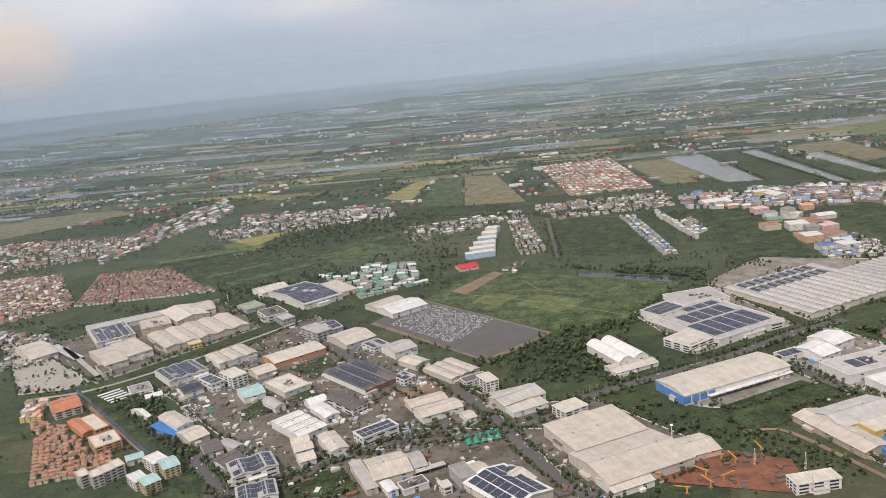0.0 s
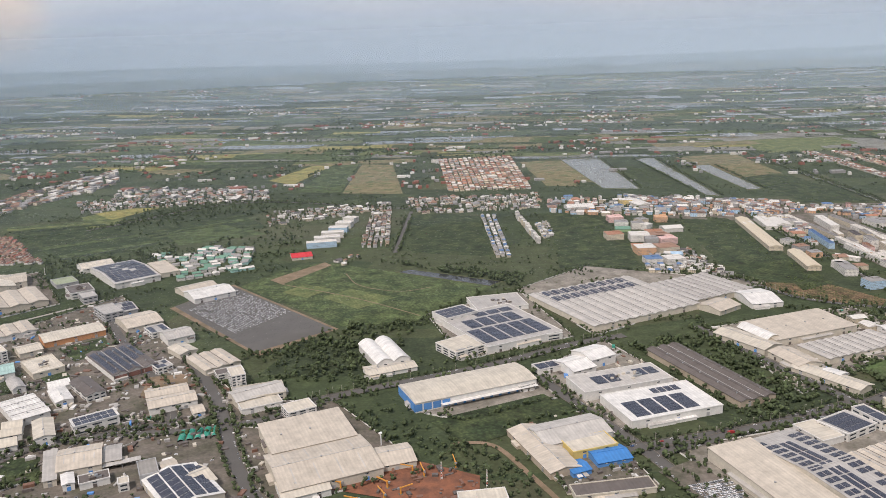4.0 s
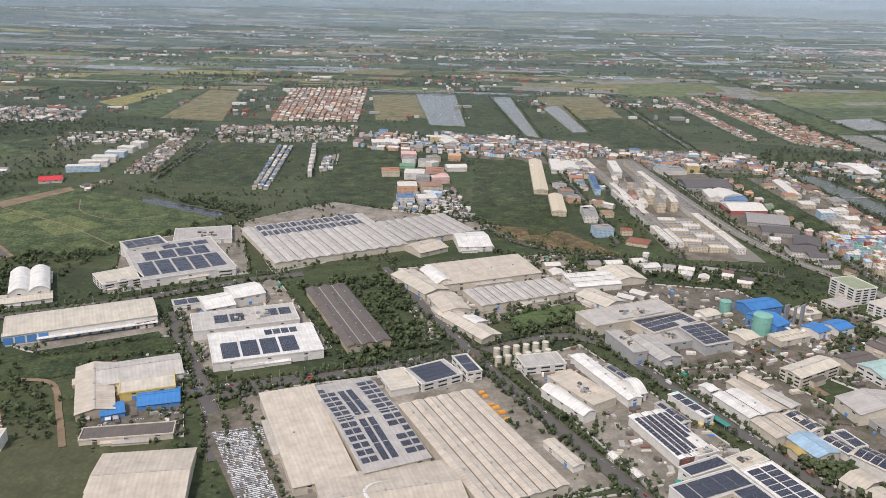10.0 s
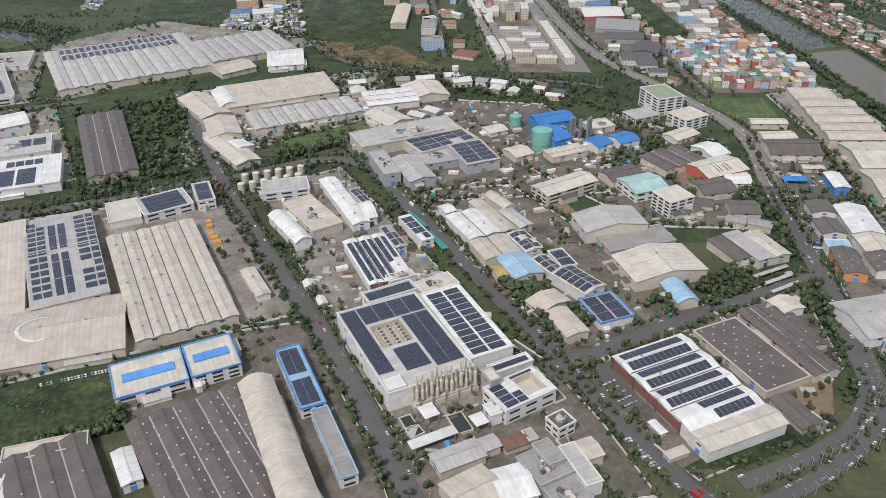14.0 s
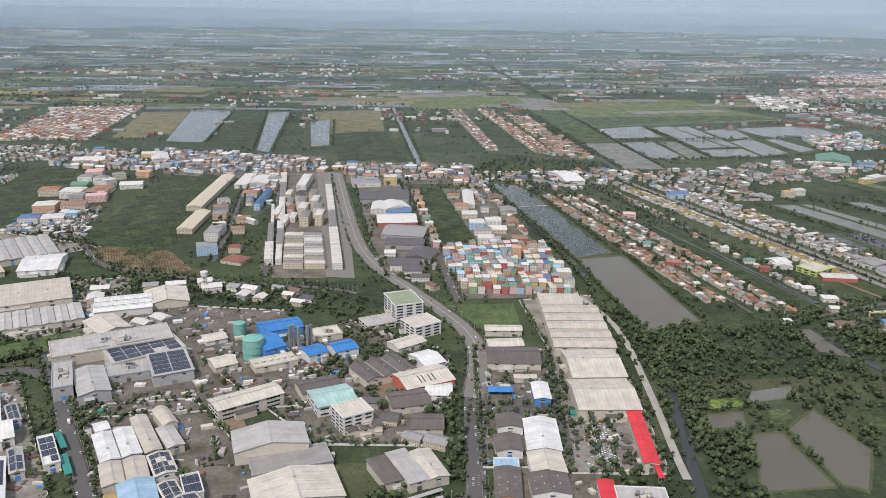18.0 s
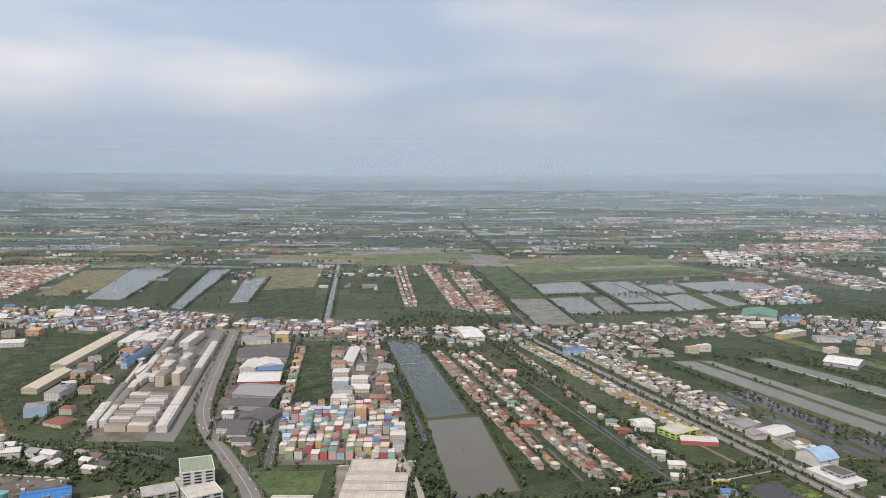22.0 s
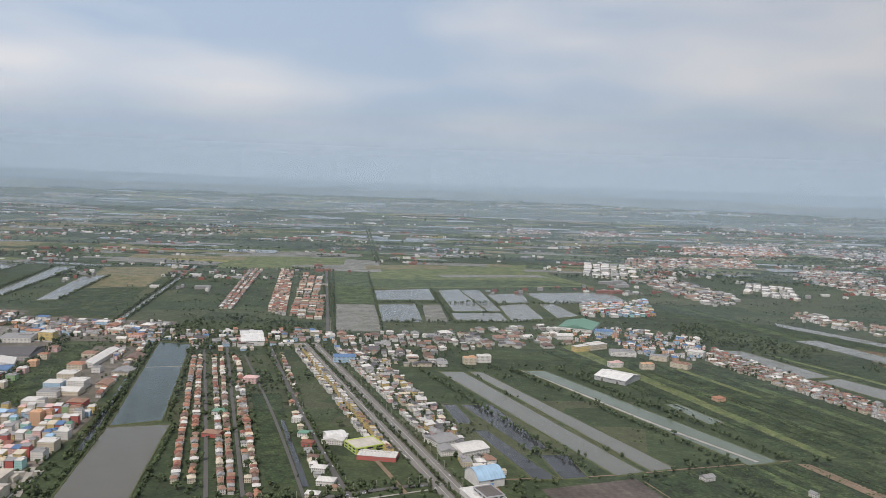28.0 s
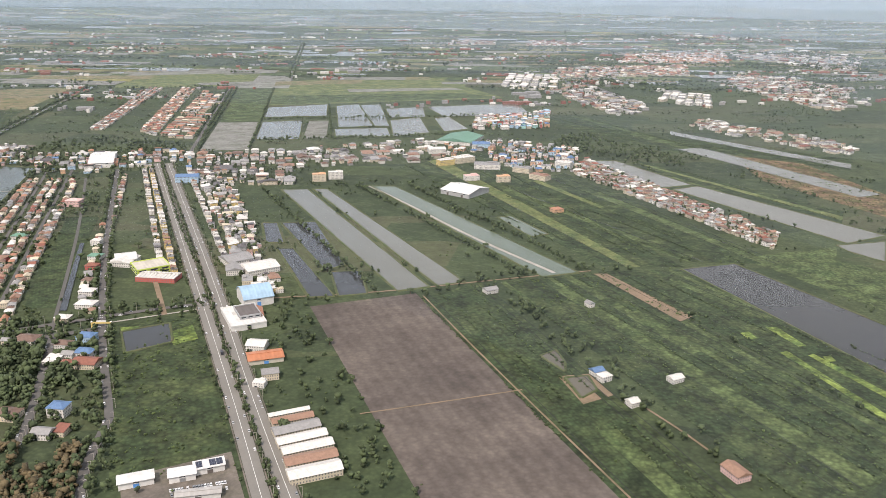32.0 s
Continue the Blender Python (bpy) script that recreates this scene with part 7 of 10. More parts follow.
patch('pond', 'darkwater', 1, [(1056, 560), (1080, 570), (1086, 544), (1064, 532)], 'small dark pond in a weedy lot')
patch('field', 'limeweed', 2, [(1054, 566), (1064, 567), (1064, 559), (1057, 557)], 'lime green waterweed')
patch('field', 'limeweed', 2, [(1082, 556), (1093, 566), (1099, 546), (1087, 539)], 'lime green waterweed')
strips([(1279, 615), (1348, 355), (1420, 400), (1350, 627)], 13, 4)
strips([(1353, 629), (1422, 402), (1473, 445), (1405, 626)], 9, 7)
strips([(1225, 593), (1279, 372), (1323, 366), (1267, 616)], 7, 9)
strips([(1251, 969), (1356, 638), (1411, 631), (1341, 1031)], 8, 12)
strips([(1323, 850), (1417, 642), (1486, 628), (1409, 920)], 8, 14)
patch('track', 'dirt', 2, [(1345, 624), (1354, 623), (1380, 546), (1370, 540)], 'bare red-brown earth strip')
patch('field', 'limeweed', 2, [(1397, 521), (1403, 522), (1403, 513), (1397, 512)], 'bright lime strip of young rice')
patch('field', 'limeweed', 2, [(1415, 527), (1422, 526), (1425, 501), (1420, 500)], 'bright lime strip of young rice')
patch('field', 'limeweed', 2, [(1406, 494), (1411, 496), (1422, 416), (1417, 417)], 'bright lime strip of young rice')
patch('field', 'limeweed', 2, [(1419, 489), (1423, 491), (1437, 437), (1432, 434)], 'bright lime strip of young rice')
patch('field', 'limeweed', 2, [(1426, 487), (1431, 488), (1430, 481), (1425, 481)], 'bright lime strip of young rice')
patch('pond', 'brownwater', 1, [(1278, 505), (1288, 511), (1289, 497), (1286, 485)], 'small muddy brown pond')
patch('pond', 'brownwater', 1, [(1284, 479), (1296, 480), (1296, 465), (1286, 458)], 'small muddy brown pond')
patch('field', 'crop', 1, [(-44, 827), (-11, 884), (32, 909), (214, 798), (133, 699), (72, 694)], 'large green grass field')
patch('field', 'crop2', 2, [(46, 779), (70, 805), (116, 771), (82, 740)], 'lighter green plot in the field')
patch('field', 'crop2', 2, [(2, 800), (22, 826), (52, 806), (30, 780)], 'lighter green plot in the field')
road('track_7', 1.4, [(-2, 828), (40, 800), (88, 764), (140, 715)], 'dirt', 3)
road('track_8', 1.2, [(60, 860), (78, 815), (118, 790), (150, 800)], 'dirt', 3)
patch('field', 'dirt', 2, [(-18, 846), (32, 909), (41, 896), (-2, 828)], 'bare sandy earth')
patch('pond', 'darkwater', 1, [(113, 859), (129, 868), (222, 811), (208, 797)], 'narrow dark pond beside scrub')
patch('field', 'weeds', 3, [(147, 506), (226, 541), (246, 508), (172, 471)], 'weedy green lot beside the warehouse')
patch('field', 'lawn', 3, [(454, 571), (512, 589), (519, 567), (463, 543)], 'green mown football field')
patch('field', 'yellow', 1, [(-137, 1480), (-62, 1695), (-35, 1662), (-85, 1429)], 'ripe yellow field')
patch('field', 'crop', 1, [(-66, 1363), (-41, 1633), (11, 1651), (7, 1332)], 'green and tan field')
patch('field', 'tanfield', 1, [(9, 1332), (18, 1643), (80, 1623), (108, 1310)], 'brown ploughed field')
patch('field', 'tanfield', 1, [(325, 1603), (385, 1598), (391, 1329), (341, 1333)], 'brown field beside a pond')
patch('field', 'tanfield', 1, [(626, 1600), (733, 1591), (725, 1379), (648, 1346)], 'tan and green field')
patch('field', 'weeds', 1, [(123, 1140), (157, 1152), (218, 1126), (221, 909), (128, 939)], 'dark green overgrown lot')
patch('field', 'weeds', 1, [(312, 1119), (379, 1104), (373, 826), (286, 852)], 'dark green overgrown lot')
patch('field', 'weeds', 1, [(474, 1063), (512, 1070), (524, 761), (447, 775)], 'dark green overgrown lot')
patch('field', 'crop2', 1, [(-360, 1211), (-307, 1258), (-285, 1149), (-320, 1127)], 'yellow-green rice plot')
strips([(-232, 1094), (-123, 1195), (-66, 1099), (-190, 1022)], 8, 33)
patch('field', 'tanfield', 1, [(-369, 1645), (-224, 1965), (-181, 1880), (-280, 1602)], 'long tan and grey field')
patch('field', 'paddy', 1, [(757, 1877), (1011, 1895), (979, 1817), (737, 1781)], 'grey flooded paddy')
patch('field', 'tanfield', 1, [(-7, 2425), (219, 2573), (455, 2512), (443, 2379), (38, 2269)], 'tan harvested field')
patch('field', 'crop2', 1, [(820, 1793), (1044, 1821), (1039, 1702), (799, 1656)], 'yellow-green rice field')
strips([(-448, 1155), (-330, 1181), (-178, 1021), (-273, 947)], 9, 31)
patch('field', 'yellow', 1, [(-352, 1235), (-306, 1265), (-261, 1264), (-306, 1184)], 'yellow-green plots')
patch('field', 'crop', 1, [(-197, 1073), (-142, 1132), (-60, 1062), (-159, 1013)], 'green plot')
patch('field', 'tanfield', 1, [(-950, 1679), (-719, 1694), (-642, 1616), (-840, 1470)], 'dull tan field')
patch('field', 'tanfield', 1, [(-418, 1631), (-218, 1925), (-186, 1855), (-341, 1585)], 'long tan field')
patch('field', 'paddy', 1, [(-527, 2104), (-240, 2151), (-4, 2010), (-32, 1877), (-443, 1976)], 'grey harvested land')
patch('field', 'crop3', 1, [(962, 797), (987, 797), (1010, 600), (992, 600)], 'rank green garden beds behind the village')
patch('ditch', 'darkwater', 3, [(991, 725), (994, 725), (1018, 594), (1014, 594)], 'dark narrow ditch among reeds')
patch('ditch', 'darkwater', 2, [(984, 533), (988, 533), (998, 484), (992, 484)], 'dark weedy ditch')
patch('field', 'dirt', 1, [(1281, 481), (1297, 482), (1302, 459), (1285, 452)], 'bare brown earth round small ponds')
patch('field', 'dirt', 2, [(619, 449), (630, 453), (626, 466), (615, 462)], 'bare brown lot')
patch('field', 'dirt', 3, [(697, 479), (709, 485), (706, 499), (694, 493)], 'bare reddish lot beside works')
patch('canal', 'darkwater', 2, [(837, 985), (842, 985), (869, 662), (865, 662)], 'narrow dark canal beside the reservoir')
road('track_1', 1.2, [(1310, 452), (1320, 426), (1326, 407)], 'dirt', 2)
road('track_2', 0.9, [(1182, 455), (1216, 461), (1260, 469)], 'dirt', 2)
road('track_3', 1.0, [(1227, 596), (1250, 500), (1283, 372)], 'dirt', 2)
road('track_4', 3.0, [(1060, 637), (1070, 601), (1075, 582)], 'dirt', 3)
road('track_5', 1.6, [(1048, 574), (1070, 581), (1092, 588)], 'pale', 3)
road('track_6', 1.6, [(1130, 602), (1200, 606), (1270, 618), (1345, 630)], 'dirt', 2)
# streets of houses, shops and flats
patch('street_ground', 'concrete', 1, [(612, 708), (624, 684), (665, 679), (662, 805), (647, 1072), (604, 1076), (608, 870)], 'worn concrete ground between shop rows')
patch('street_ground', 'asphalt_pale', 2, [(665, 682), (687, 677), (684, 822), (671, 1069), (647, 1072)], 'wide paved strip with parked cars before shops')
patch('works_yard', 'concrete', 2, [(692, 997), (751, 991), (751, 761), (741, 671), (712, 677), (701, 766)], 'grey yards between town warehouses')
patch('forecourt', 'concrete', 1, [(756, 760), (855, 764), (850, 620), (755, 627)], 'worn concrete lanes between coloured houses')
patch('forecourt', 'concrete', 1, [(788, 973), (838, 973), (846, 768), (796, 770)], 'worn concrete ground between town blocks')
patch('forecourt', 'concrete', 1, [(467, 1070), (661, 1008), (656, 1168), (437, 1230)], 'worn concrete ground between town houses')
patch('forecourt', 'concrete', 1, [(664, 1008), (840, 990), (844, 1108), (669, 1132)], 'worn concrete ground between town houses')
road('lane_3', 2.2, [(941, 936), (977, 776), (999, 667), (1018, 566)], 'asphalt', 3)
road('lane_4', 1.3, [(858, 885), (873, 887), (892, 889)], 'pale', 3)
patch('field', 'crop', 2, [(1085, 1506), (1402, 1523), (1450, 1473), (1087, 1409)], 'green rice plot')
patch('field', 'paddy', 2, [(1208, 1581), (1396, 1598), (1411, 1569), (1211, 1543)], 'flooded grey paddy strip')
patch('field', 'tanfield', 2, [(1080, 1695), (1240, 1720), (1238, 1666), (1081, 1635)], 'tan harvested rice strip')
road('road_38', 5, [(748, 1020), (752, 877), (756, 760), (758, 653), (760, 618)], 'asphalt', 3)
road('road_39', 4, [(574, 726), (574, 843), (570, 1009), (568, 1120)], 'asphalt', 3)
road('road_40', 3.5, [(618, 687), (614, 829), (608, 1034)], 'asphalt', 3)
block('terrace', 639.1, 707.2, 16.2, 7, -6.1, 5, 'h_cream', 't_grey', 'row')
block('terrace', 656.1, 705.4, 16.2, 7, -6.1, 5, 'h_cream', 't_white', 'row')
block('terrace', 638.4, 721.9, 16.1, 7.3, -6.1, 5, 'h_cream', 't_white', 'row')
block('terrace', 655.3, 720.1, 16.1, 7.3, -6.1, 5, 'h_cream', 't_grey', 'row')
block('terrace', 637.7, 737.2, 16, 7.7, -6.1, 5, 'h_cream', 't_grey', 'row')
block('terrace', 654.5, 735.4, 16, 7.7, -6.1, 5, 'h_white', 't_white', 'row')
block('terrace', 637, 753.2, 15.9, 8, -6.1, 5, 'h_cream', 't_white', 'row')
block('terrace', 653.7, 751.4, 15.9, 8, -6.1, 5, 'h_white', 't_grey', 'row')
block('terrace', 636.2, 769.9, 15.8, 8.4, -6, 5, 'h_cream', 't_grey', 'row')
block('terrace', 652.8, 768.2, 15.8, 8.4, -6, 5, 'h_white', 't_white', 'row')
block('terrace', 635.4, 787.5, 15.7, 8.8, -6, 5, 'h_cream', 't_white', 'row')
block('terrace', 651.9, 785.7, 15.7, 8.8, -6, 5, 'h_white', 't_grey', 'row')
for k in range(4):
    block('apartment_block', 643.2 - 2.9 * k, 836 + 29 * k, 7.5, 22, -5.5, (10, 11, 10.5, 9.5)[k], ('h_cream', 'h_cream', 'h_white', 'h_cream')[k], ('t_grey', 't_white', 't_grey', 't_dark')[k], 'row')
    block('apartment_block', 656.6 - 2.9 * k, 838 + 29 * k, 7.0, 22, -5.5, (11, 10, 10.5, 10)[k], ('h_cream', 'h_white', 'h_cream', 'h_cream')[k], ('t_white', 't_grey', 't_white', 't_grey')[k], 'row')
    block('apartment_block', 631.0 - 2.9 * k, 852 + 29 * k, 5.5, 20, -5.5, (5, 6, 5.5, 7)[k], ('h_white', 'h_pink', 'h_white', 'h_cream')[k], ('t_white', 't_rust', 't_grey', 't_white')[k], 'row')
block('apartment_block', 636.1, 996.3, 9.7, 58.1, -5.8, 8, 'h_white', 't_white', 'flat')
block('terrace', 672.8, 723.2, 50.6, 7.6, -87.7, 5.5, 'h_white', 't_white', 'row')
block('terrace', 670.5, 779.4, 54, 7.5, -87.7, 5, 'h_cream', 't_white', 'row')
block('terrace', 668.4, 836.3, 58.6, 7.4, -87.7, 5.5, 'h_white', 't_grey', 'row')
block('terrace', 666, 897.6, 58.8, 7.3, -87.7, 5.5, 'h_cream', 't_white', 'row')
block('terrace', 663.6, 957.5, 51.6, 7.3, -87.7, 5, 'h_white', 't_white', 'row')
block('terrace', 661.6, 1009.2, 51.9, 7.2, -87.7, 5.5, 'h_cream', 't_grey', 'row')
block('terrace', 617.4, 738.2, 49.2, 6.8, -86.1, 5.5, 'h_white', 't_white', 'row')
block('terrace', 614.3, 795.2, 57.3, 5, -86.1, 5, 'h_white', 't_grey', 'row')
block('terrace', 611.2, 859.2, 69.4, 3, -86.1, 5.5, 'h_white', 't_white', 'row')
block('terrace', 625.7, 735.1, 41.3, 5.4, -87.2, 5, 'h_white', 't_white', 'row')
block('terrace', 623.6, 779.2, 46.7, 5.6, -87.2, 5.5, 'h_cream', 't_grey', 'row')
block('terrace', 620.5, 833.9, 51.6, 5.8, -87.2, 4.5, 'h_pink', 't_white', 'row')
block('terrace', 617.6, 893.2, 66.3, 6.1, -87.2, 5, 'h_white', 't_white', 'row')
block('terrace', 614.4, 959.2, 64.2, 6.3, -87.2, 5.5, 'h_cream', 't_grey', 'row')
block('terrace', 610.8, 1024.9, 52.8, 6.6, -87.2, 4.5, 'h_pink', 't_white', 'row')
block('terrace', 624.1, 839.6, 6.2, 28, -6, 5, 'h_white', 't_white', 'row')
block('apartment_block', 615.4, 868.2, 6.4, 34.4, -5.9, 6, 'h_orange', 't_white', 'flat')
block('terrace', 596.3, 924.4, 6.1, 68.4, -5.9, 6.5, 'h_blue', 't_blue', 'row')
block('apartment_block', 581.1, 950.7, 15.3, 13.8, -5.8, 5.5, 'h_cream', 't_orange', 'hip')
block('apartment_block', 569.2, 1016.6, 13.6, 58.9, -5.8, 5, 'h_white', 't_white', 'flat')
block('shed', 584.9, 1014.6, 21.8, 38.1, -5.8, 4, 'h_white', 't_white', 'gable')
block('apartment_block', 601.1, 1019.4, 15.3, 13.7, -5.7, 5, 'h_white', 't_grey', 'flat')
block('apartment_block', 565.1, 803.3, 12.6, 30.7, -6, 7, 'h_white', 't_grey', 'flat')
block('apartment_block', 566.4, 819.8, 11.6, 10.4, 12.8, 7, 'h_white', 't_white', 'flat')
block('apartment_block', 565.5, 751.2, 16.6, 14.5, 10.2, 8, 'h_blue', 't_grey', 'flat')
block('apartment_block', 560.8, 863.6, 13.4, 12, 3, 6, 'h_orange', 't_grey', 'flat')
block('apartment_block', 558.1, 890.6, 13.7, 12.3, 12.8, 6, 'h_grey', 't_rust', 'flat')
block('apartment_block', 556.6, 921.4, 12.1, 10.9, 17, 5, 'h_white', 't_grey', 'flat')
block('apartment_block', 583.8, 811.4, 11.6, 10.5, 3, 5, 'h_cream', 't_rust', 'hip')
block('house', 592.3, 725.8, 19, 15.9, -28, 3, 'h_cream', 't_red', 'hip')
block('apartment_block', 588.3, 753.5, 9.7, 8.7, -6.1, 5, 'h_cream', 't_red', 'hip')
block('house', 584.2, 849.6, 14.7, 13.2, 9.7, 4, 'h_cream', 't_rust', 'hip')
block('shed', 588.6, 846.8, 5.1, 25.4, 45, 4, 'h_white', 't_white', 'gable')
block('shed', 540.2, 842.5, 14.4, 64.9, -6, 5, 'h_cream', 'h_cream', 'gable')
block('shed', 539.2, 965.2, 14.9, 148.5, -5.9, 5, 'h_cream', 'h_cream', 'gable')
block('apartment_block', 543.4, 1004.7, 11.8, 10.6, -5.8, 6, 'h_pink', 't_white', 'flat')
block('apartment_block', 391, 1064.7, 18.9, 17, 3.7, 7, 'h_pink', 'h_pink', 'flat')
block('apartment_block', 391.6, 1030.2, 16.2, 14.6, -5.7, 8, 'h_white', 't_grey', 'flat')
block('apartment_block', 410.1, 1022, 14.9, 13.4, -5.7, 8, 'h_white', 't_grey', 'flat')
block('apartment_block', 419.6, 1015.1, 11.5, 10.3, 42.3, 7, 'h_white', 't_white', 'flat')
block('apartment_block', 421.8, 1049.8, 14.3, 12.9, 19.3, 6, 'h_cream', 't_grey', 'flat')
block('apartment_block', 448.5, 1056.2, 16.1, 14.5, -5.7, 7, 'h_orange', 'h_orange', 'flat')
block('shed', 446.9, 1002.5, 24.1, 17.5, 7.3, 5, 'h_white', 't_white', 'gable')
block('apartment_block', 407.1, 944.9, 15.4, 13.8, -5.9, 7, 'h_grey', 't_grey', 'flat')
block('apartment_block', 425, 944.7, 19.6, 17.6, 8.4, 7, 'h_pink', 'h_pink', 'flat')
block('apartment_block', 420.9, 984.4, 20.8, 18.6, -5.8, 5, 'h_cream', 't_orange', 'flat')
block('shed', 389.6, 1014, 18.4, 16.7, -5.8, 3, 'h_green', 't_green', 'gable')
block('house', 388.1, 924.3, 16.6, 15, -5.9, 4, 'h_cream', 't_orange', 'hip')
block('house', 419.1, 884.1, 11.7, 10.5, -5.9, 4, 'h_blue', 'h_blue', 'hip')
block('apartment_block', 430.3, 1173.1, 18, 16.2, -5.6, 7, 'h_yellow', 't_white', 'flat')
block('shed', 444.6, 1162, 21.3, 46.6, 14.4, 5, 'h_white', 't_white', 'gable')
block('shed', 360.3, 1153.9, 38.1, 23.1, 5.2, 4, 'h_white', 't_white', 'gable')
block('shed', 721.5, 929.6, 50.8, 41.1, -0.4, 5, 'h_grey', 't_dark', 'gable')
block('shed', 714.6, 881.7, 14.9, 31.8, -5.9, 5, 'h_white', 't_white', 'gable')
block('shed', 729.9, 885.9, 24.9, 27.4, 15.1, 5, 'h_white', 't_white', 'gable')
block('shed', 733.3, 869.4, 24.8, 13.2, -5.9, 3, 'h_blue', 't_blue', 'lean')
block('shed', 729, 834.8, 36.9, 32.9, 0.1, 4.5, 'h_red', 't_white', 'gable')
block('shed', 735.2, 792.2, 37.7, 34.9, -16.7, 4.5, 'h_grey', 't_grey', 'gable')
block('shed', 731.9, 757.2, 33.1, 21.1, -11.7, 4.5, 'h_grey', 't_dark', 'gable')
block('house', 717.2, 731.8, 9.2, 8.3, -6.1, 4, 'h_white', 't_white', 'gable')
block('shed', 742.7, 723.8, 21.6, 25.5, -21.9, 4, 'h_grey', 't_dark', 'gable')
block('shed', 727.2, 700, 22.7, 19.8, -6.1, 5, 'h_white', 't_dark', 'gable')
block('shed', 731.7, 682.8, 15.4, 13.5, -6.1, 5, 'h_white', 't_dark', 'gable')
block('shed', 737, 669.4, 13.5, 10.3, -6.2, 3.5, 'h_white', 't_dark', 'gable')
block('apartment_block', 704.3, 998.3, 30.7, 27.6, 4.9, 5, 'h_white', 't_grey', 'flat')
block('apartment_block', 732.7, 1002.6, 14.6, 13.2, -5.7, 9, 'h_yellow', 't_white', 'flat')
block('shophouse', 756.7, 947.7, 9.1, 8.2, -5.8, 5, 'h_pink', 't_rust', 'flat')
block('shophouse', 757, 918, 8.8, 7.9, -5.8, 5, 'h_cream', 't_orange', 'flat')
block('shophouse', 757.3, 890.1, 8.5, 7.7, -5.9, 5, 'h_orange', 'h_orange', 'flat')
block('shophouse', 757.6, 863.9, 8.3, 7.4, -5.9, 5, 'h_pink', 't_white', 'flat')
block('shophouse', 757.9, 839.3, 8, 7.2, -5.9, 5, 'h_green', 't_grey', 'flat')
block('shophouse', 758.2, 816, 7.8, 7, -6, 5, 'h_cream', 't_white', 'flat')
block('shophouse', 758.4, 794, 7.6, 6.8, -6, 5, 'h_yellow', 't_rust', 'flat')
block('shophouse', 758.6, 773.3, 7.4, 6.6, -6, 5, 'h_cream', 't_grey', 'flat')
block('shophouse', 758.9, 753.5, 7.2, 6.5, -6.1, 5, 'h_pink', 't_white', 'flat')
block('shed', 809.8, 915.1, 11, 65, -5.8, 4, 'h_white', 't_white', 'gable')
block('house', 796, 928.9, 13.1, 11.8, -5.8, 4, 'h_cream', 't_rust', 'hip')
block('house', 798.2, 881.5, 14.1, 12.7, -5.9, 5, 'h_cream', 't_orange', 'hip')
block('apartment_block', 801.2, 848.5, 15.2, 13.7, -5.9, 5, 'h_cream', 't_white', 'flat')
block('apartment_block', 819.5, 867.3, 7.8, 7, -5.9, 5, 'h_white', 't_grey', 'flat')
block('apartment_block', 802.3, 810.1, 14.5, 13, -6, 7, 'h_blue', 't_white', 'flat')
block('apartment_block', 818.8, 816.3, 14.6, 13.2, -6, 7, 'h_white', 't_white', 'flat')
block('apartment_block', 805.1, 790.4, 16.2, 13, -6, 5, 'h_white', 't_grey', 'flat')
block('apartment_block', 803.1, 761.9, 14.6, 12.1, -6, 6, 'h_white', 't_white', 'flat')
block('shed', 819.5, 797.2, 15.8, 15.2, -6, 4, 'h_cream', 't_white', 'gable')
block('apartment_block', 811.5, 754.1, 5.8, 5.2, -6, 8, 'h_white', 't_grey', 'flat')
block('house', 834, 765.3, 13.3, 12, -6, 4, 'h_red', 't_rust', 'hip')
block('apartment_block', 839.7, 741.9, 7.7, 6.9, -6.1, 6, 'h_cream', 't_rust', 'flat')
block('apartment_block', 845.4, 730.5, 5.7, 5.1, -6.1, 7, 'h_white', 't_grey', 'flat')
block('shed', 843.2, 864.7, 15.6, 17.9, -5.9, 3, 'h_cream', 't_grey', 'gable')
block('shed', 840.3, 917.6, 14.7, 20.2, -5.9, 3, 'h_cream', 't_brown', 'gable')
block('shed', 838.7, 822.4, 10.6, 16.2, -6, 3, 'h_cream', 't_rust', 'gable')
block('apartment_block', 820.7, 716.6, 8.3, 7.4, -6.1, 10, 'h_orange', 'h_orange', 'flat')
block('apartment_block', 827.3, 722.7, 5.6, 5, -6.1, 9, 'h_orange', 't_orange', 'flat')
block('apartment_block', 849, 686, 8, 7.2, -6.1, 6, 'h_white', 't_white', 'flat')
block('apartment_block', 846.9, 662.6, 10.6, 9.6, -6.1, 7, 'h_cream', 't_white', 'flat')
block('apartment_block', 846.8, 646.5, 8.3, 7.5, -6.2, 6, 'h_white', 't_grey', 'flat')
block('apartment_block', 1162.5, 906.5, 12.7, 7, 1.1, 7, 'h_cream', 'h_orange', 'flat')
block('apartment_block', 1178.4, 914.4, 13.5, 7.4, 1.2, 7, 'h_white', 't_white', 'flat')
block('apartment_block', 1293.4, 967.2, 16.6, 9.2, 21.4, 6, 'h_yellow', 't_white', 'flat')
block('apartment_block', 1313.9, 979.4, 23, 12.7, 23.9, 6, 'h_cream', 't_white', 'flat')
block('apartment_block', 1334.3, 948.3, 27.2, 14.9, -10, 5, 'h_white', 't_grey', 'flat')
block('apartment_block', 1338.5, 887.5, 13.2, 7.3, 0.8, 6, 'h_cream', 'h_orange', 'flat')
block('apartment_block', 1309.1, 897.3, 14.1, 7.8, 10.7, 5, 'h_white', 'h_pink', 'flat')
block('shed', 1330, 1097.7, 41.6, 52.6, -27.9, 4, 'h_white', 't_green', 'gable')
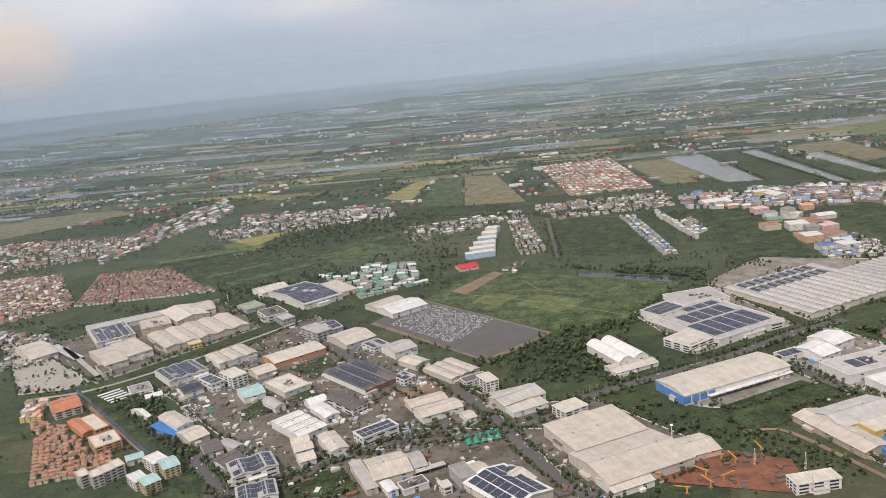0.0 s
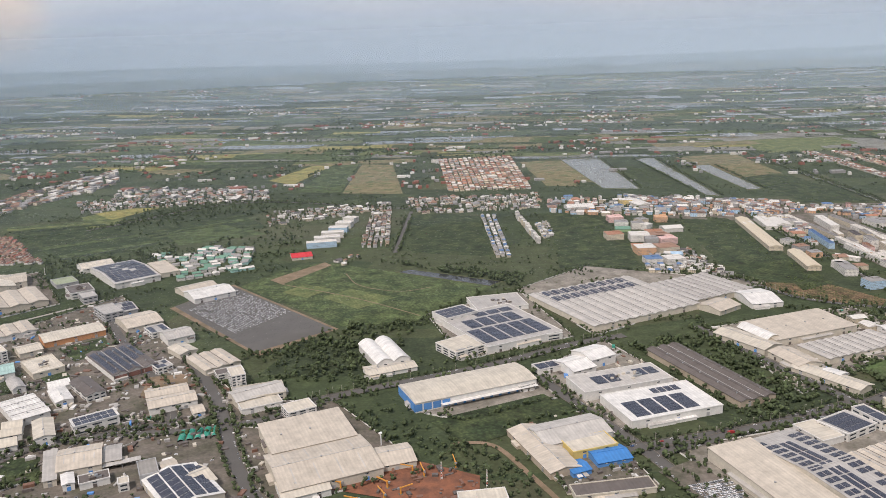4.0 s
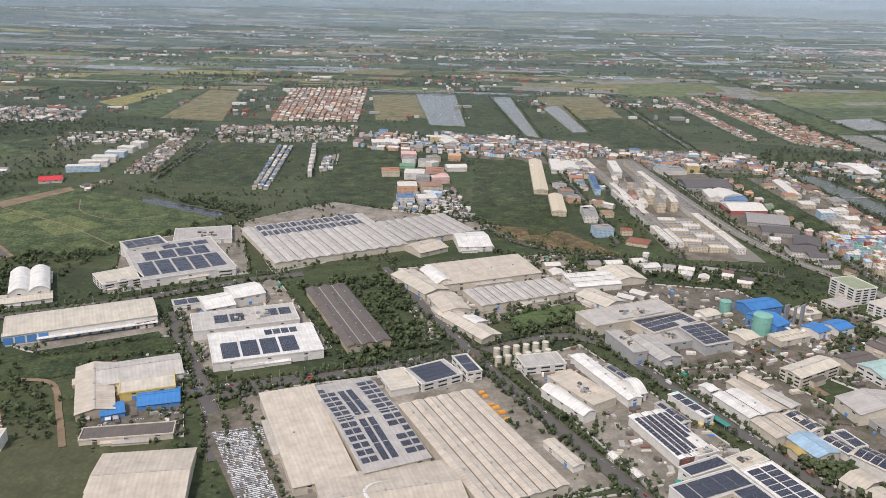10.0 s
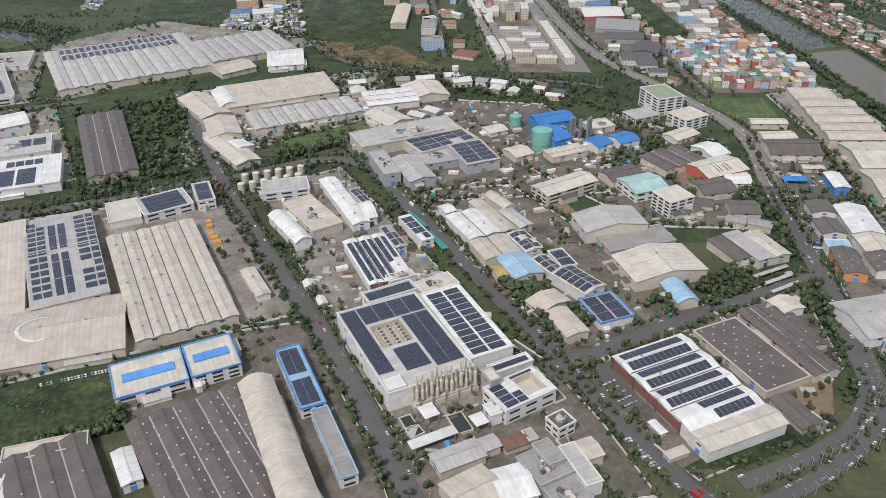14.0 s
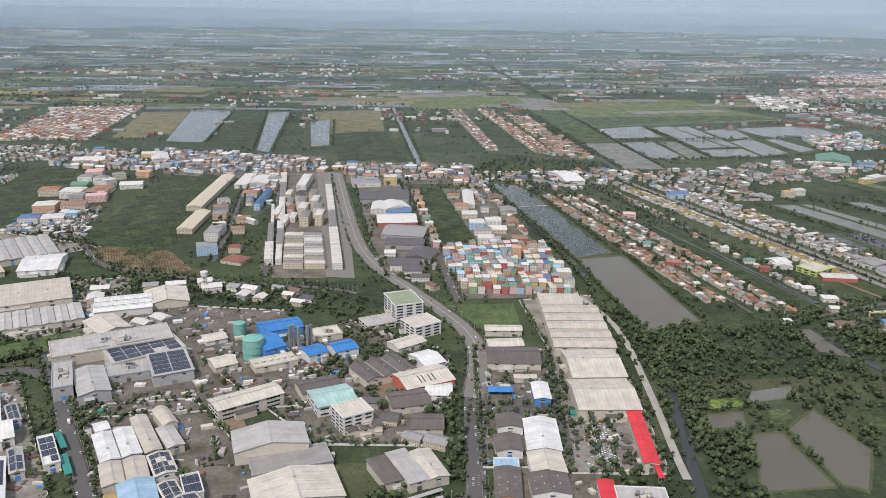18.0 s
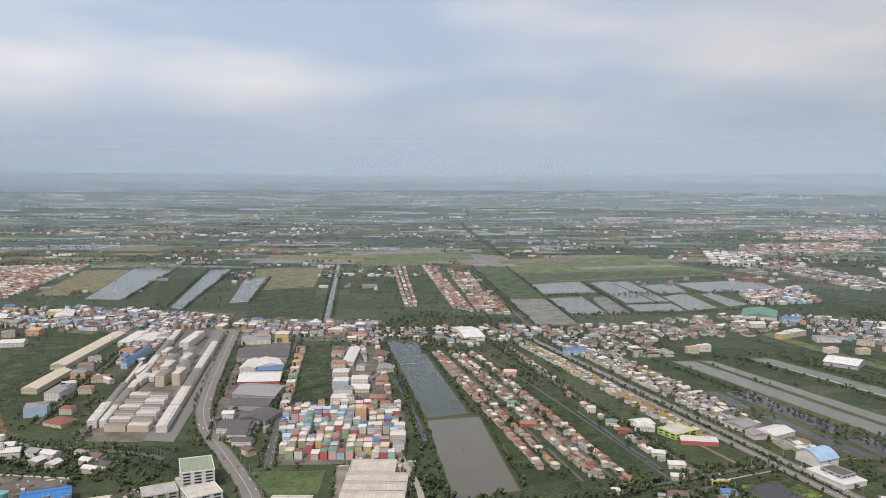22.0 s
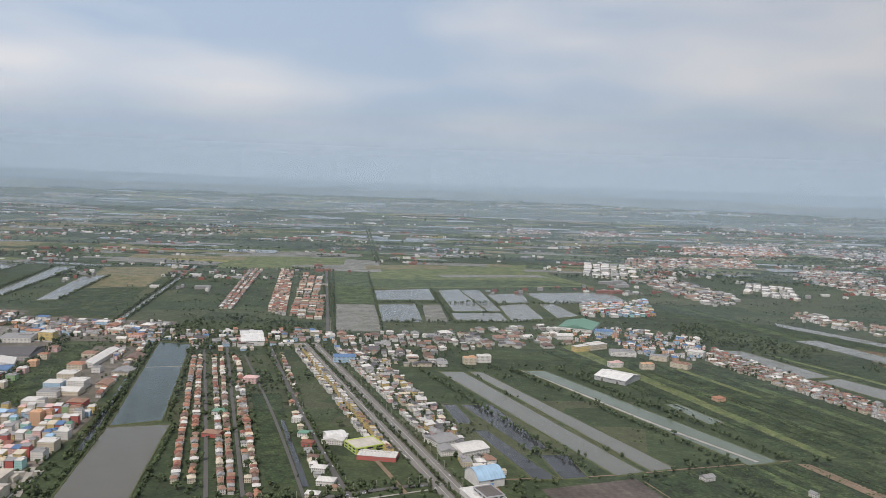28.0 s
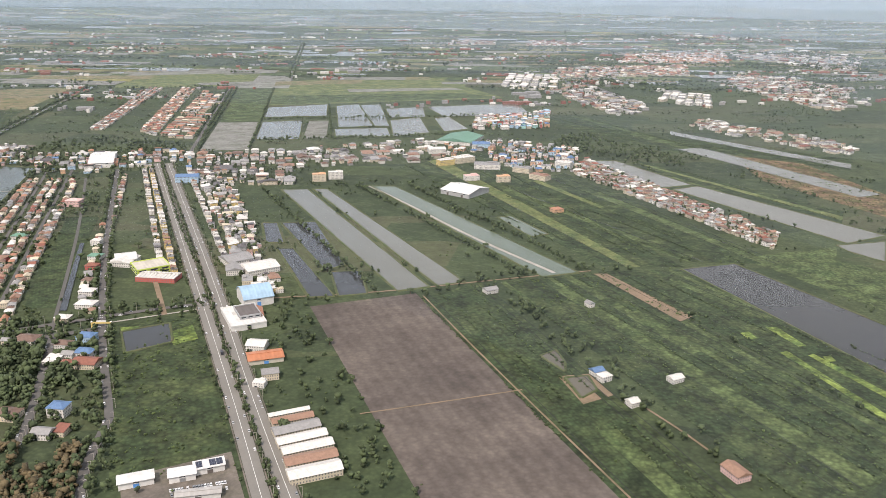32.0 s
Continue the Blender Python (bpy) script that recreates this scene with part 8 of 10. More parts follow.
block('shed', 1348.1, 1057.6, 20.1, 12, -7.3, 5, 'h_blue', 't_blue', 'gable')
block('shed', 1292.4, 1030.4, 19.2, 11.5, 2.2, 5, 'h_white', 't_white', 'gable')
block('apartment_block', 1367, 927.3, 18, 9.9, -33.8, 5, 'h_cream', 't_grey', 'flat')
block('apartment_block', 1376.7, 894.4, 19.1, 10.5, -48.1, 5, 'h_cream', 't_rust', 'flat')
block('apartment_block', 1415.3, 944.9, 17.3, 9.5, -37.7, 6, 'h_white', 't_white', 'flat')
block('shed', 1039.1, 913.5, 20.8, 12.5, 1.1, 6, 'h_blue', 't_blue', 'gable')
block('apartment_block', 19.5, 981.4, 35.5, 11.1, 9.9, 7, 'h_blue', 't_white', 'flat')
block('apartment_block', 23.3, 1005.8, 31.8, 11.7, 6.8, 7, 'h_white', 't_white', 'flat')
block('apartment_block', 27.4, 1031.4, 28.1, 12.4, 2.5, 7, 'h_white', 't_white', 'flat')
block('apartment_block', 31.9, 1058.2, 24.4, 13, -3.8, 7, 'h_blue', 't_white', 'flat')
block('apartment_block', 37.1, 1086.1, 21, 13.5, -13.2, 7, 'h_white', 't_white', 'flat')
block('apartment_block', 42.8, 1114.7, 18.3, 13.1, -26.9, 7, 'h_white', 't_white', 'flat')
block('apartment_block', 369.7, 973.5, 20.3, 18.3, 4.3, 7, 'h_cream', 't_orange', 'flat')
block('apartment_block', 397.2, 961.9, 22.9, 20.6, -3.7, 8, 'h_white', 't_white', 'flat')
block('apartment_block', 419.7, 960.9, 25.3, 22.8, 15.3, 7, 'h_pink', 't_rust', 'flat')
block('apartment_block', 388.6, 902.7, 20.7, 18.7, 3.2, 8, 'h_orange', 't_white', 'flat')
block('apartment_block', 413.8, 907, 22.9, 20.6, 8.8, 7, 'h_cream', 't_rust', 'hip')
block('apartment_block', 386.9, 862.3, 18.1, 16.3, 3.5, 6, 'h_white', 't_blue', 'flat')
block('apartment_block', 408.7, 860.5, 20, 18, 9.3, 6, 'h_white', 't_white', 'flat')
# houses and sheds of the village by the main road
block('house', 1049.5, 469.9, 8.2, 6.6, -14, 5, 'h_white', 't_blue', 'hip')
block('house', 1048.2, 451.3, 8.1, 6.5, -14, 3, 'h_white', 't_grey', 'gable')
block('shed', 1055.2, 453.2, 5.3, 5.8, -14, 2.5, 'h_cream', 't_red', 'lean')
block('house', 1028.1, 469.9, 10.4, 8.3, -14, 3, 'h_cream', 't_brown', 'hip')
block('house', 1010.2, 551.3, 12.0, 9.0, -14, 3, 'h_white', 't_brown', 'hip')
block('house', 999.9, 550.9, 4.4, 3.5, -14, 2.5, 'h_cream', 't_grey', 'gable')
block('house', 1031.5, 541.6, 7.9, 6.3, -14, 3.5, 'h_white', 't_brown', 'hip')
block('house', 1041.0, 549.4, 9.3, 7.4, -14, 4, 'h_blue', 't_blue', 'hip')
block('house', 1037.3, 529.2, 6.0, 4.8, -14, 3, 'h_white', 't_grey', 'gable')
block('house', 1044.8, 530.3, 8.6, 6.9, -14, 3.5, 'h_white', 't_blue', 'hip')
block('house', 1039.2, 518.7, 6.4, 5.1, -14, 3, 'h_white', 't_red', 'hip')
block('house', 1048.7, 519.0, 11.8, 9.4, -14, 3, 'h_cream', 't_red', 'gable')
block('shed', 1030.9, 525.0, 7.1, 7.7, -14, 2.2, 'h_white', 't_white', 'lean')
block('house', 1023.2, 620.8, 8.6, 6.9, -14, 3, 'h_white', 't_white', 'hip')
block('house', 1028.0, 599.5, 10.6, 8.5, -14, 3, 'h_white', 't_white', 'hip')
block('house', 1018.8, 640.0, 7.1, 5.7, -14, 3, 'h_white', 't_brown', 'hip')
block('house', 1014.0, 668.8, 7.5, 6.0, -14, 3, 'h_red', 't_red', 'hip')
block('house', 1011.1, 689.0, 9.2, 7.4, -14, 3, 'h_white', 't_green', 'hip')
block('house', 1004.1, 721.2, 6.9, 5.5, -14, 4, 'h_white', 't_white', 'flat')
block('house', 1020.6, 579.0, 7.6, 6.1, -14, 3, 'h_cream', 't_white', 'hip')
block('shed', 1032.4, 678.0, 15.2, 16.7, -14, 3, 'h_white', 't_white', 'gable')
block('terrace', 1061.0, 643.3, 26.5, 12.2, -14, 3.2, 'h_red', 't_white', 'row')
block('house', 974.8, 560.6, 4.8, 3.8, -14, 3, 'h_white', 't_white', 'hip')
block('shed', 1000.4, 454.9, 12.2, 7.1, -14, 2.2, 'h_cream', 't_orange', 'lean')
block('house', 946.8, 690.7, 12.0, 9.0, -14, 3, 'h_red', 't_rust', 'hip')
block('house', 944.6, 742.4, 10.3, 8.2, -14, 3, 'h_white', 't_green', 'hip')
block('house', 958.2, 834.5, 12.0, 9.0, -14, 5, 'h_pink', 'h_pink', 'hip')
block('house', 1131.4, 531.2, 10.2, 8.7, -14, 3, 'h_white', 't_white', 'gable')
block('house', 1135.6, 487.8, 6.3, 5.0, -14, 2.5, 'h_white', 't_white', 'flat')
block('shed', 1150.6, 456.0, 17.9, 3.2, 15.9, 3, 'h_cream', 't_white', 'gable')
block('shed', 1152.3, 450.4, 18.5, 5.1, 15.2, 3, 'h_cream', 't_rust', 'gable')
block('shed', 1154.2, 442.5, 20.3, 6.7, 17.4, 3, 'h_cream', 't_grey', 'gable')
block('shed', 1156.7, 434.2, 20.6, 6.4, 17.1, 3, 'h_cream', 't_white', 'gable')
block('shed', 1159.2, 426.6, 21.4, 6.5, 15.9, 3, 'h_cream', 't_white', 'gable')
block('shed', 1160.7, 418.1, 21.1, 7.4, 13.8, 3, 'h_cream', 't_rust', 'gable')
block('shed', 1162.3, 408.9, 21.0, 7.7, 14.6, 3, 'h_cream', 't_white', 'gable')
block('shed', 1108.0, 651.4, 11.2, 12.3, 6.8, 3.5, 'h_white', 't_grey', 'gable')
block('shed', 1123.8, 654.8, 22.2, 18.5, 24.9, 3.5, 'h_white', 't_white', 'gable')
block('shed', 1106.9, 673.0, 17.9, 17.1, 30.8, 3.5, 'h_white', 't_grey', 'gable')
block('house', 1301.0, 481.5, 6.3, 5.0, 20, 2.5, 'h_white', 't_blue', 'gable')
block('house', 1302.6, 474.8, 5.7, 4.6, 20, 3, 'h_white', 't_white', 'hip')
block('shed', 1337.0, 469.4, 7.4, 5.2, 20, 2.5, 'h_white', 't_white', 'gable')
block('shed', 1307.5, 448.8, 5.1, 5.1, 20, 2.5, 'h_white', 't_white', 'gable')
block('house', 1269.6, 598.0, 7.9, 6.3, 20, 2.5, 'h_white', 't_grey', 'gable')
block('shed', 1324.7, 568.6, 4.2, 4.6, 20, 2.5, 'h_white', 't_grey', 'gable')
block('house', 1361.6, 777.2, 9.4, 7.5, 20, 3, 'h_orange', 't_orange', 'hip')
road('lane_1', 2.6, [(897, 964), (928, 780), (949, 649), (960, 580)], 'asphalt', 3)
road('lane_2', 2.6, [(918, 978), (949, 780), (970, 649), (981, 579)], 'asphalt', 3)
quarter([(954, 601), (902, 927), (891, 926), (933, 602)], style='house', pal='tile', sx=5.6, sy=5.6, h=(2.2, 3.6), fill=0.95)
quarter([(977, 584), (923, 928), (909, 927), (965, 584)], style='house', pal='tile', sx=5.4, sy=5.4, h=(2.2, 3.6), fill=0.95)
quarter([(991, 575), (940, 900), (931, 928), (984, 575)], style='house', pal='tile', sx=5.2, sy=5.6, h=(2.2, 3.4), fill=0.95)
quarter([(581, 908), (616, 900), (620, 1128), (567, 1170)], style='shop', pal='town', sx=7, sy=8, h=(3, 6), fill=0.9)
quarter([(832, 968), (840, 968), (848, 783), (839, 784)], style='house', pal='tile', sx=5, sy=5, h=(2.2, 3.5), fill=0.9)
quarter([(805, 996), (822, 996), (828, 897), (813, 898)], style='mixed', pal='town', sx=7, sy=7, h=(2.5, 5), fill=0.9)
quarter([(753, 636), (844, 624), (853, 753), (755, 752)], style='shop', pal='bright', sx=5.6, sy=9.5, h=(3.5, 7.5), fill=0.86)
quarter([(382, 1098), (529, 1083), (509, 1202), (380, 1195)], style='mixed', pal='town', sx=9, sy=11, h=(2, 5), fill=0.8)
quarter([(418, 813), (455, 801), (440, 909), (371, 939)], style='mixed', pal='plain', sx=5, sy=6, h=(2, 3.5), fill=0.6)
quarter([(461, 1097), (660, 1029), (657, 1148), (437, 1230)], style='mixed', pal='town', sx=8, sy=10, h=(2, 5.5), fill=0.9)
quarter([(666, 1029), (843, 1011), (839, 1094), (669, 1118)], style='mixed', pal='town', sx=9, sy=10, h=(2, 5), fill=0.85)
quarter([(500, 611), (606, 641), (579, 679), (494, 670)], style='sheds', pal='white', sx=17, sy=15, h=(3.5, 5), fill=0.8)
quarter([(695, 679), (748, 625), (750, 673), (721, 732)], style='sheds', pal='plain', sx=14, sy=12, h=(3, 4), fill=0.5)
quarter([(1021, 595), (967, 937), (980, 937), (1037, 586)], style='house', pal='tile', sx=5.5, sy=6, h=(2, 3.2), fill=0.75)
quarter([(1068, 640), (994, 958), (1000, 960), (1075, 642)], style='shop', pal='shops', sx=4.0, sy=6.2, h=(3.5, 5.8), fill=0.96)
quarter([(1061, 638), (988, 956), (994, 958), (1068, 640)], style='shop', pal='shops', sx=4.6, sy=6.6, h=(2.4, 4.2), fill=0.8)
quarter([(1104, 640), (1030, 958), (1036, 960), (1111, 642)], style='shop', pal='shops', sx=4.0, sy=6.2, h=(3.0, 5.4), fill=0.92)
quarter([(1111, 642), (1036, 960), (1046, 962), (1122, 642)], style='mixed', pal='shops', sx=5.5, sy=6.0, h=(2.0, 4.2), fill=0.95)
quarter([(1120, 610), (1046, 964), (1080, 914), (1142, 609)], style='mixed', pal='shops', sx=7.5, sy=7.5, h=(2, 4), fill=0.95)
quarter([(832, 946), (1037, 964), (1023, 1067), (802, 1042)], style='mixed', pal='town', sx=8, sy=10, h=(2, 4.5), fill=0.75)
quarter([(1043, 891), (1139, 892), (1133, 1056), (1031, 1051)], style='mixed', pal='plain', sx=9, sy=10, h=(2, 4), fill=0.7)
quarter([(1130, 961), (1291, 984), (1304, 1116), (1133, 1056)], style='mixed', pal='plain', sx=9, sy=11, h=(2, 3.5), fill=0.65)
quarter([(1276, 943), (1427, 920), (1458, 1035), (1322, 1136)], style='mixed', pal='town', sx=7, sy=7.5, h=(2, 4), fill=0.6)
quarter([(1415, 920), (1493, 659), (1516, 692), (1450, 980)], style='mixed', pal='tile2', sx=5, sy=6, h=(2, 3.5), fill=1)
quarter([(970, 1147), (968, 1560), (1018, 1498), (1012, 1131)], style='house', pal='tile', sx=5, sy=13, h=(2.4, 3.2), fill=0.55)
quarter([(877, 1201), (871, 1602), (899, 1600), (895, 1200)], style='house', pal='tile2', sx=4.6, sy=6, h=(2.4, 3.2), fill=0.9)
quarter([(941, 1186), (929, 1597), (952, 1584), (966, 1155)], style='house', pal='tile', sx=4.6, sy=6, h=(2.4, 3.2), fill=0.9)
quarter([(1356, 1170), (1462, 1176), (1496, 1306), (1389, 1297)], style='mixed', pal='bright', sx=8, sy=8, h=(3, 5), fill=0.7)
quarter([(1906, 1607), (1933, 1262), (2140, 1556), (2050, 1806)], style='mixed', pal='tile2', sx=9, sy=14, h=(2, 4), fill=0.6)
quarter([(1556, 1527), (1592, 1238), (1666, 1347), (1644, 1699)], style='mixed', pal='plain', sx=10, sy=14, h=(2, 4), fill=0.55)
factory(1120.9, 417.7, 11.4, 5.4, 13.4, 3, 'mono', 'white', 'white', solar=(4, 1), annex=0)
factory(1111.1, 413.2, 10, 5.9, 10.9, 3, 'gable', 'white', 'white', annex=0)
factory(1094.1, 411.4, 13, 5.9, 13.3, 3, 'gable', 'white', 'white', annex=0)
factory(1119.2, 399.5, 16.3, 3.9, 3.2, 2.5, 'gable', 'grey', 'white', annex=0)
quarter([(1124, 485), (1110, 577), (1132, 583), (1147, 483)], style='sheds', pal='warm', sx=8, sy=10, h=(2.5, 4), fill=0.5)
quarter([(1302, 377), (1304, 395), (1330, 402), (1338, 377)], style='sheds', pal='warm', sx=12, sy=10, h=(2.5, 3.5), fill=0.6)
quarter([(180, 1315), (168, 1661), (316, 1680), (314, 1315)], style='house', pal='tile', sx=5, sy=9, h=(2.2, 3.2), fill=0.88)
quarter([(222, 904), (218, 1126), (241, 1124), (241, 903)], style='house', pal='blue', sx=4.6, sy=5.5, h=(2.2, 3.2), fill=0.9)
quarter([(262, 1112), (274, 956), (283, 964), (274, 1122)], style='flats', pal='white', sx=8, sy=7, h=(6, 8), fill=1)
quarter([(286, 1059), (286, 983), (306, 987), (305, 1074)], style='mixed', pal='blue', sx=5, sy=5, h=(2, 4), fill=0.8)
quarter([(66, 970), (67, 1182), (95, 1180), (102, 967)], style='mixed', pal='plain', sx=5, sy=6, h=(2, 4), fill=0.8)
quarter([(-413, 1324), (-182, 1437), (-92, 1301), (-370, 1232)], style='mixed', pal='plain', sx=6, sy=8, h=(2, 3.5), fill=0.45)
quarter([(-66, 1099), (94, 1192), (90, 1234), (-90, 1193)], style='mixed', pal='plain', sx=6, sy=7, h=(2, 4), fill=0.6)
quarter([(122, 1151), (311, 1157), (318, 1271), (112, 1263)], style='mixed', pal='plain', sx=6, sy=8, h=(2, 4), fill=0.6)
quarter([(316, 1119), (512, 1070), (539, 1210), (324, 1226)], style='mixed', pal='town', sx=9, sy=11, h=(2, 6), fill=0.75)
quarter([(373, 822), (424, 819), (431, 872), (376, 876)], style='house', pal='blue', sx=6, sy=7, h=(2, 3.5), fill=0.6)
quarter([(-13, 829), (63, 943), (74, 918), (7, 814)], style='mixed', pal='plain', sx=7, sy=7, h=(2, 3.5), fill=0.6)
quarter([(-148, 932), (-49, 914), (-61, 978), (-119, 995)], style='sheds', pal='green', sx=12, sy=8, h=(3, 4), fill=0.8)
quarter([(-468, 939), (-296, 944), (-401, 1086), (-498, 1094)], style='shop', pal='estate', sx=4.2, sy=9.5, h=(2, 2.6), fill=0.95)
quarter([(-535, 897), (-464, 938), (-565, 1120), (-653, 1118)], style='house', pal='tile', sx=5, sy=7, h=(2, 3), fill=0.8)
quarter([(-672, 1155), (-503, 1238), (-535, 1352), (-809, 1412)], style='mixed', pal='tile2', sx=6, sy=9, h=(2, 4), fill=0.5)
quarter([(-525, 1160), (-411, 1508), (-472, 1662), (-588, 1294)], style='sheds', pal='plain', sx=16, sy=14, h=(3, 5), fill=0.7)
quarter([(-373, 1353), (-102, 1279), (-117, 1373), (-365, 1446)], style='mixed', pal='plain', sx=8, sy=10, h=(2, 5), fill=0.6)
quarter([(-330, 560), (-268, 551), (-250, 505), (-300, 492)], style='house', pal='orange', sx=4.2, sy=5.0, h=(2.4, 3.4), fill=0.97)
quarter([(-352, 600), (-312, 580), (-290, 556), (-330, 560)], style='house', pal='orange', sx=4.2, sy=5.0, h=(2.4, 3.4), fill=0.8)
quarter([(-380, 640), (-345, 640), (-320, 600), (-360, 600)], style='shop', pal='pastel', sx=4, sy=8, h=(3, 5), fill=0.85)
quarter([(-446, 730), (-387, 743), (-441, 822), (-517, 863)], style='mixed', pal='plain', sx=6, sy=8, h=(2, 4), fill=0.6)
quarter([(-181, 968), (-84, 970), (-42, 891), (-115, 851)], style='sheds', pal='green', sx=10, sy=9, h=(2, 3.5), fill=0.7)
quarter([(721, 694), (831, 621), (843, 762), (748, 753)], style='mixed', pal='plain', sx=7, sy=8, h=(2, 4), fill=0.25)
quarter([(671, 455), (727, 413), (744, 493), (674, 483)], style='sheds', pal='dark', sx=14, sy=12, h=(3, 4.5), fill=0.55)
quarter([(601, 679), (678, 636), (666, 610), (583, 645)], style='sheds', pal='plain', sx=13, sy=11, h=(2.5, 4), fill=0.55)
quarter([(475, 604), (529, 579), (570, 597), (516, 646)], style='sheds', pal='plain', sx=14, sy=12, h=(3, 4.5), fill=0.75)
quarter([(473, 420), (493, 368), (501, 372), (478, 425)], style='sheds', pal='plain', sx=8, sy=7, h=(2, 3), fill=0.3)
# woods and rough ground
grove([(876, 551), (970, 559), (1053, 522), (959, 386), (829, 401)], 1700)
grove([(842, 353), (862, 353), (890, 470), (880, 500), (862, 500)], 420)
grove([(853, 600), (915, 556), (868, 502), (838, 401), (848, 478)], 520)
grove([(303, 628), (374, 645), (417, 525), (351, 485)], 480)
grove([(359, 315), (416, 332), (429, 297), (379, 286)], 90)
patch('works_yard', 'concrete', 2, [(527, 287), (581, 309), (602, 257), (603, 240), (536, 245)], 'grey yards between small works')
patch('works_yard', 'concrete', 1, [(455, 355), (489, 361), (520, 279), (529, 245), (480, 248), (420, 306)], 'narrow paved yard beside the dark works')
factory(532.6, 386.7, 13, 5.7, 22.3, 6, 'flat', 'pale', 'white', plant=1)
patch('field', 'weeds', 3, [(353, 316), (415, 333), (421, 311), (414, 297), (368, 286)], 'weedy green gap between works')
grove([(-5, 640), (73, 688), (139, 779), (214, 793), (132, 671), (110, 550), (55, 582)], 500)
grove([(81, 543), (171, 482), (214, 410), (177, 429), (123, 484)], 110)
grove([(454, 581), (523, 567), (459, 532)], 160)
grove([(-336, 651), (-277, 648), (-156, 468), (-207, 492)], 380)
grove([(-313, 992), (-141, 979), (-189, 856), (-259, 840)], 300)
grove([(88, 905), (248, 829), (236, 791), (128, 880)], 360)
grove([(-277, 1034), (-287, 1292), (-35, 1274), (1, 910), (-150, 920)], 700)
grove([(458, 704), (571, 680), (696, 631), (690, 590), (596, 631), (485, 654)], 300)
grove([(686, 590), (745, 531), (736, 431), (700, 480), (655, 473), (656, 512)], 420)
grove([(888, 935), (993, 1050), (1028, 1085), (900, 1151), (814, 1043)], 800)
grove([(949, 573), (899, 935), (963, 936), (1023, 554), (1023, 479), (953, 483)], 420)
grove([(1005, 545), (1036, 545), (1046, 500), (1012, 480)], 260)
grove([(994, 558), (1052, 559), (1076, 454), (1077, 404), (1046, 408)], 500)
grove([(1034, 441), (1065, 442), (1079, 398), (1048, 401)], 260, dry=1)
grove([(1180, 392), (1145, 466), (1129, 631), (1157, 589), (1174, 510), (1201, 389)], 130)
grove([(1224, 596), (1267, 621), (1286, 373), (1277, 413)], 110)
grove([(1261, 627), (1370, 639), (1432, 444), (1384, 375), (1301, 410)], 160)
grove([(1475, 1144), (1583, 978), (1509, 896), (1423, 1034)], 600)
grove([(576, 391), (600, 335), (617, 350), (593, 390)], 240)
grove([(623, 350), (727, 413), (725, 386), (646, 344)], 200)
factory(1.9, 935, 23.1, 21.9, 15, 3, 'gable', 'redroof', 'cream', annex=0)
factory(1052.5, 662.1, 21.4, 18.1, 25.2, 4, 'flat', 'cream', 'limewall', storeys=2)
factory(1125.1, 599.7, 17.6, 19.7, 18.3, 5, 'barrel', 'bluepale', 'white', annex=0)
factory(1120.8, 569.8, 19.4, 29.6, 17.6, 3, 'flat', 'white', 'white', annex=0)
factory(1122.9, 571.6, 11.8, 16.4, 18.3, 5, 'flat', 'dark', 'grey', storeys=3)
factory(1136.3, 516.7, 17.5, 10.3, 10.9, 2.5, 'gable', 'orange', 'cream', annex=0)
factory(1294.6, 847.8, 31.7, 31.6, -45.4, 4, 'gable', 'white', 'grey', annex=0)
factory(1032.4, 682.2, 13.3, 15.5, 14.9, 3.5, 'gable', 'white', 'white', annex=0)
factory(940.1, 1008.3, 23.4, 56.6, 8.6, 5, 'gable', 'white', 'white')
# landmarks of the works
tank(612.6, 572.8, 4.0, 9.0, 'tank_green')
tank(624.6, 538.6, 6.2, 13.0, 'tank_green')
tank(629.8, 544.2, 3.0, 8.0, 'tank_green')
tank(645.3, 550.6, 0.9, 15.0, 'tank_steel')
tank(647.5, 552, 0.9, 15.0, 'tank_steel')
tank(656.1, 549.4, 0.9, 15.0, 'tank_steel')
tank(658.2, 551.6, 0.9, 15.0, 'tank_steel')
tank(650.9, 548.3, 0.9, 15.0, 'tank_steel')
tank(442.8, 503.1, 2.1, 6.0, 'tank_cream')
tank(442.4, 491.1, 2.1, 6.0, 'tank_cream')
tank(449.1, 504.9, 2.1, 6.0, 'tank_cream')
tank(448.6, 493.1, 2.1, 6.0, 'tank_cream')
tank(455.4, 506.8, 2.1, 6.0, 'tank_cream')
tank(454.9, 495.2, 2.1, 6.0, 'tank_cream')
tank(461.8, 508.6, 2.1, 6.0, 'tank_cream')
tank(461.3, 497.3, 2.1, 6.0, 'tank_cream')
tank(468.2, 510.5, 2.1, 6.0, 'tank_cream')
tank(467.7, 499.4, 2.1, 6.0, 'tank_cream')
tank(474.6, 512.3, 2.1, 6.0, 'tank_cream')
tank(474.2, 501.5, 2.1, 6.0, 'tank_cream')
water_tower(578.3, 657.1, 15.5)
mushroom_tower(117.9, 475.8, 9.5)
mast(154, 433.3, 11.0)
mast(178.9, 423.4, 11.0)
mast(-267, 882.4, 13.0)
mast(171.8, 398.1, 12.0)
mast(629.1, 478.8, 7.0)
crane(98, 427.4)
crane(108.5, 410.3)
crane(122.9, 413.9)
crane(124, 426.1)
crane(137.6, 442)
crane(144.2, 436.8)
crane(131.5, 419)
crane(162.3, 445.1)
green_cover(-9.4, 496.8)
green_cover(-4.4, 498)
green_cover(0.5, 499.3)
green_cover(5.5, 500.5)
green_cover(10.6, 501.8)
gate_arch(1044, 567.5, 10.5, -5)
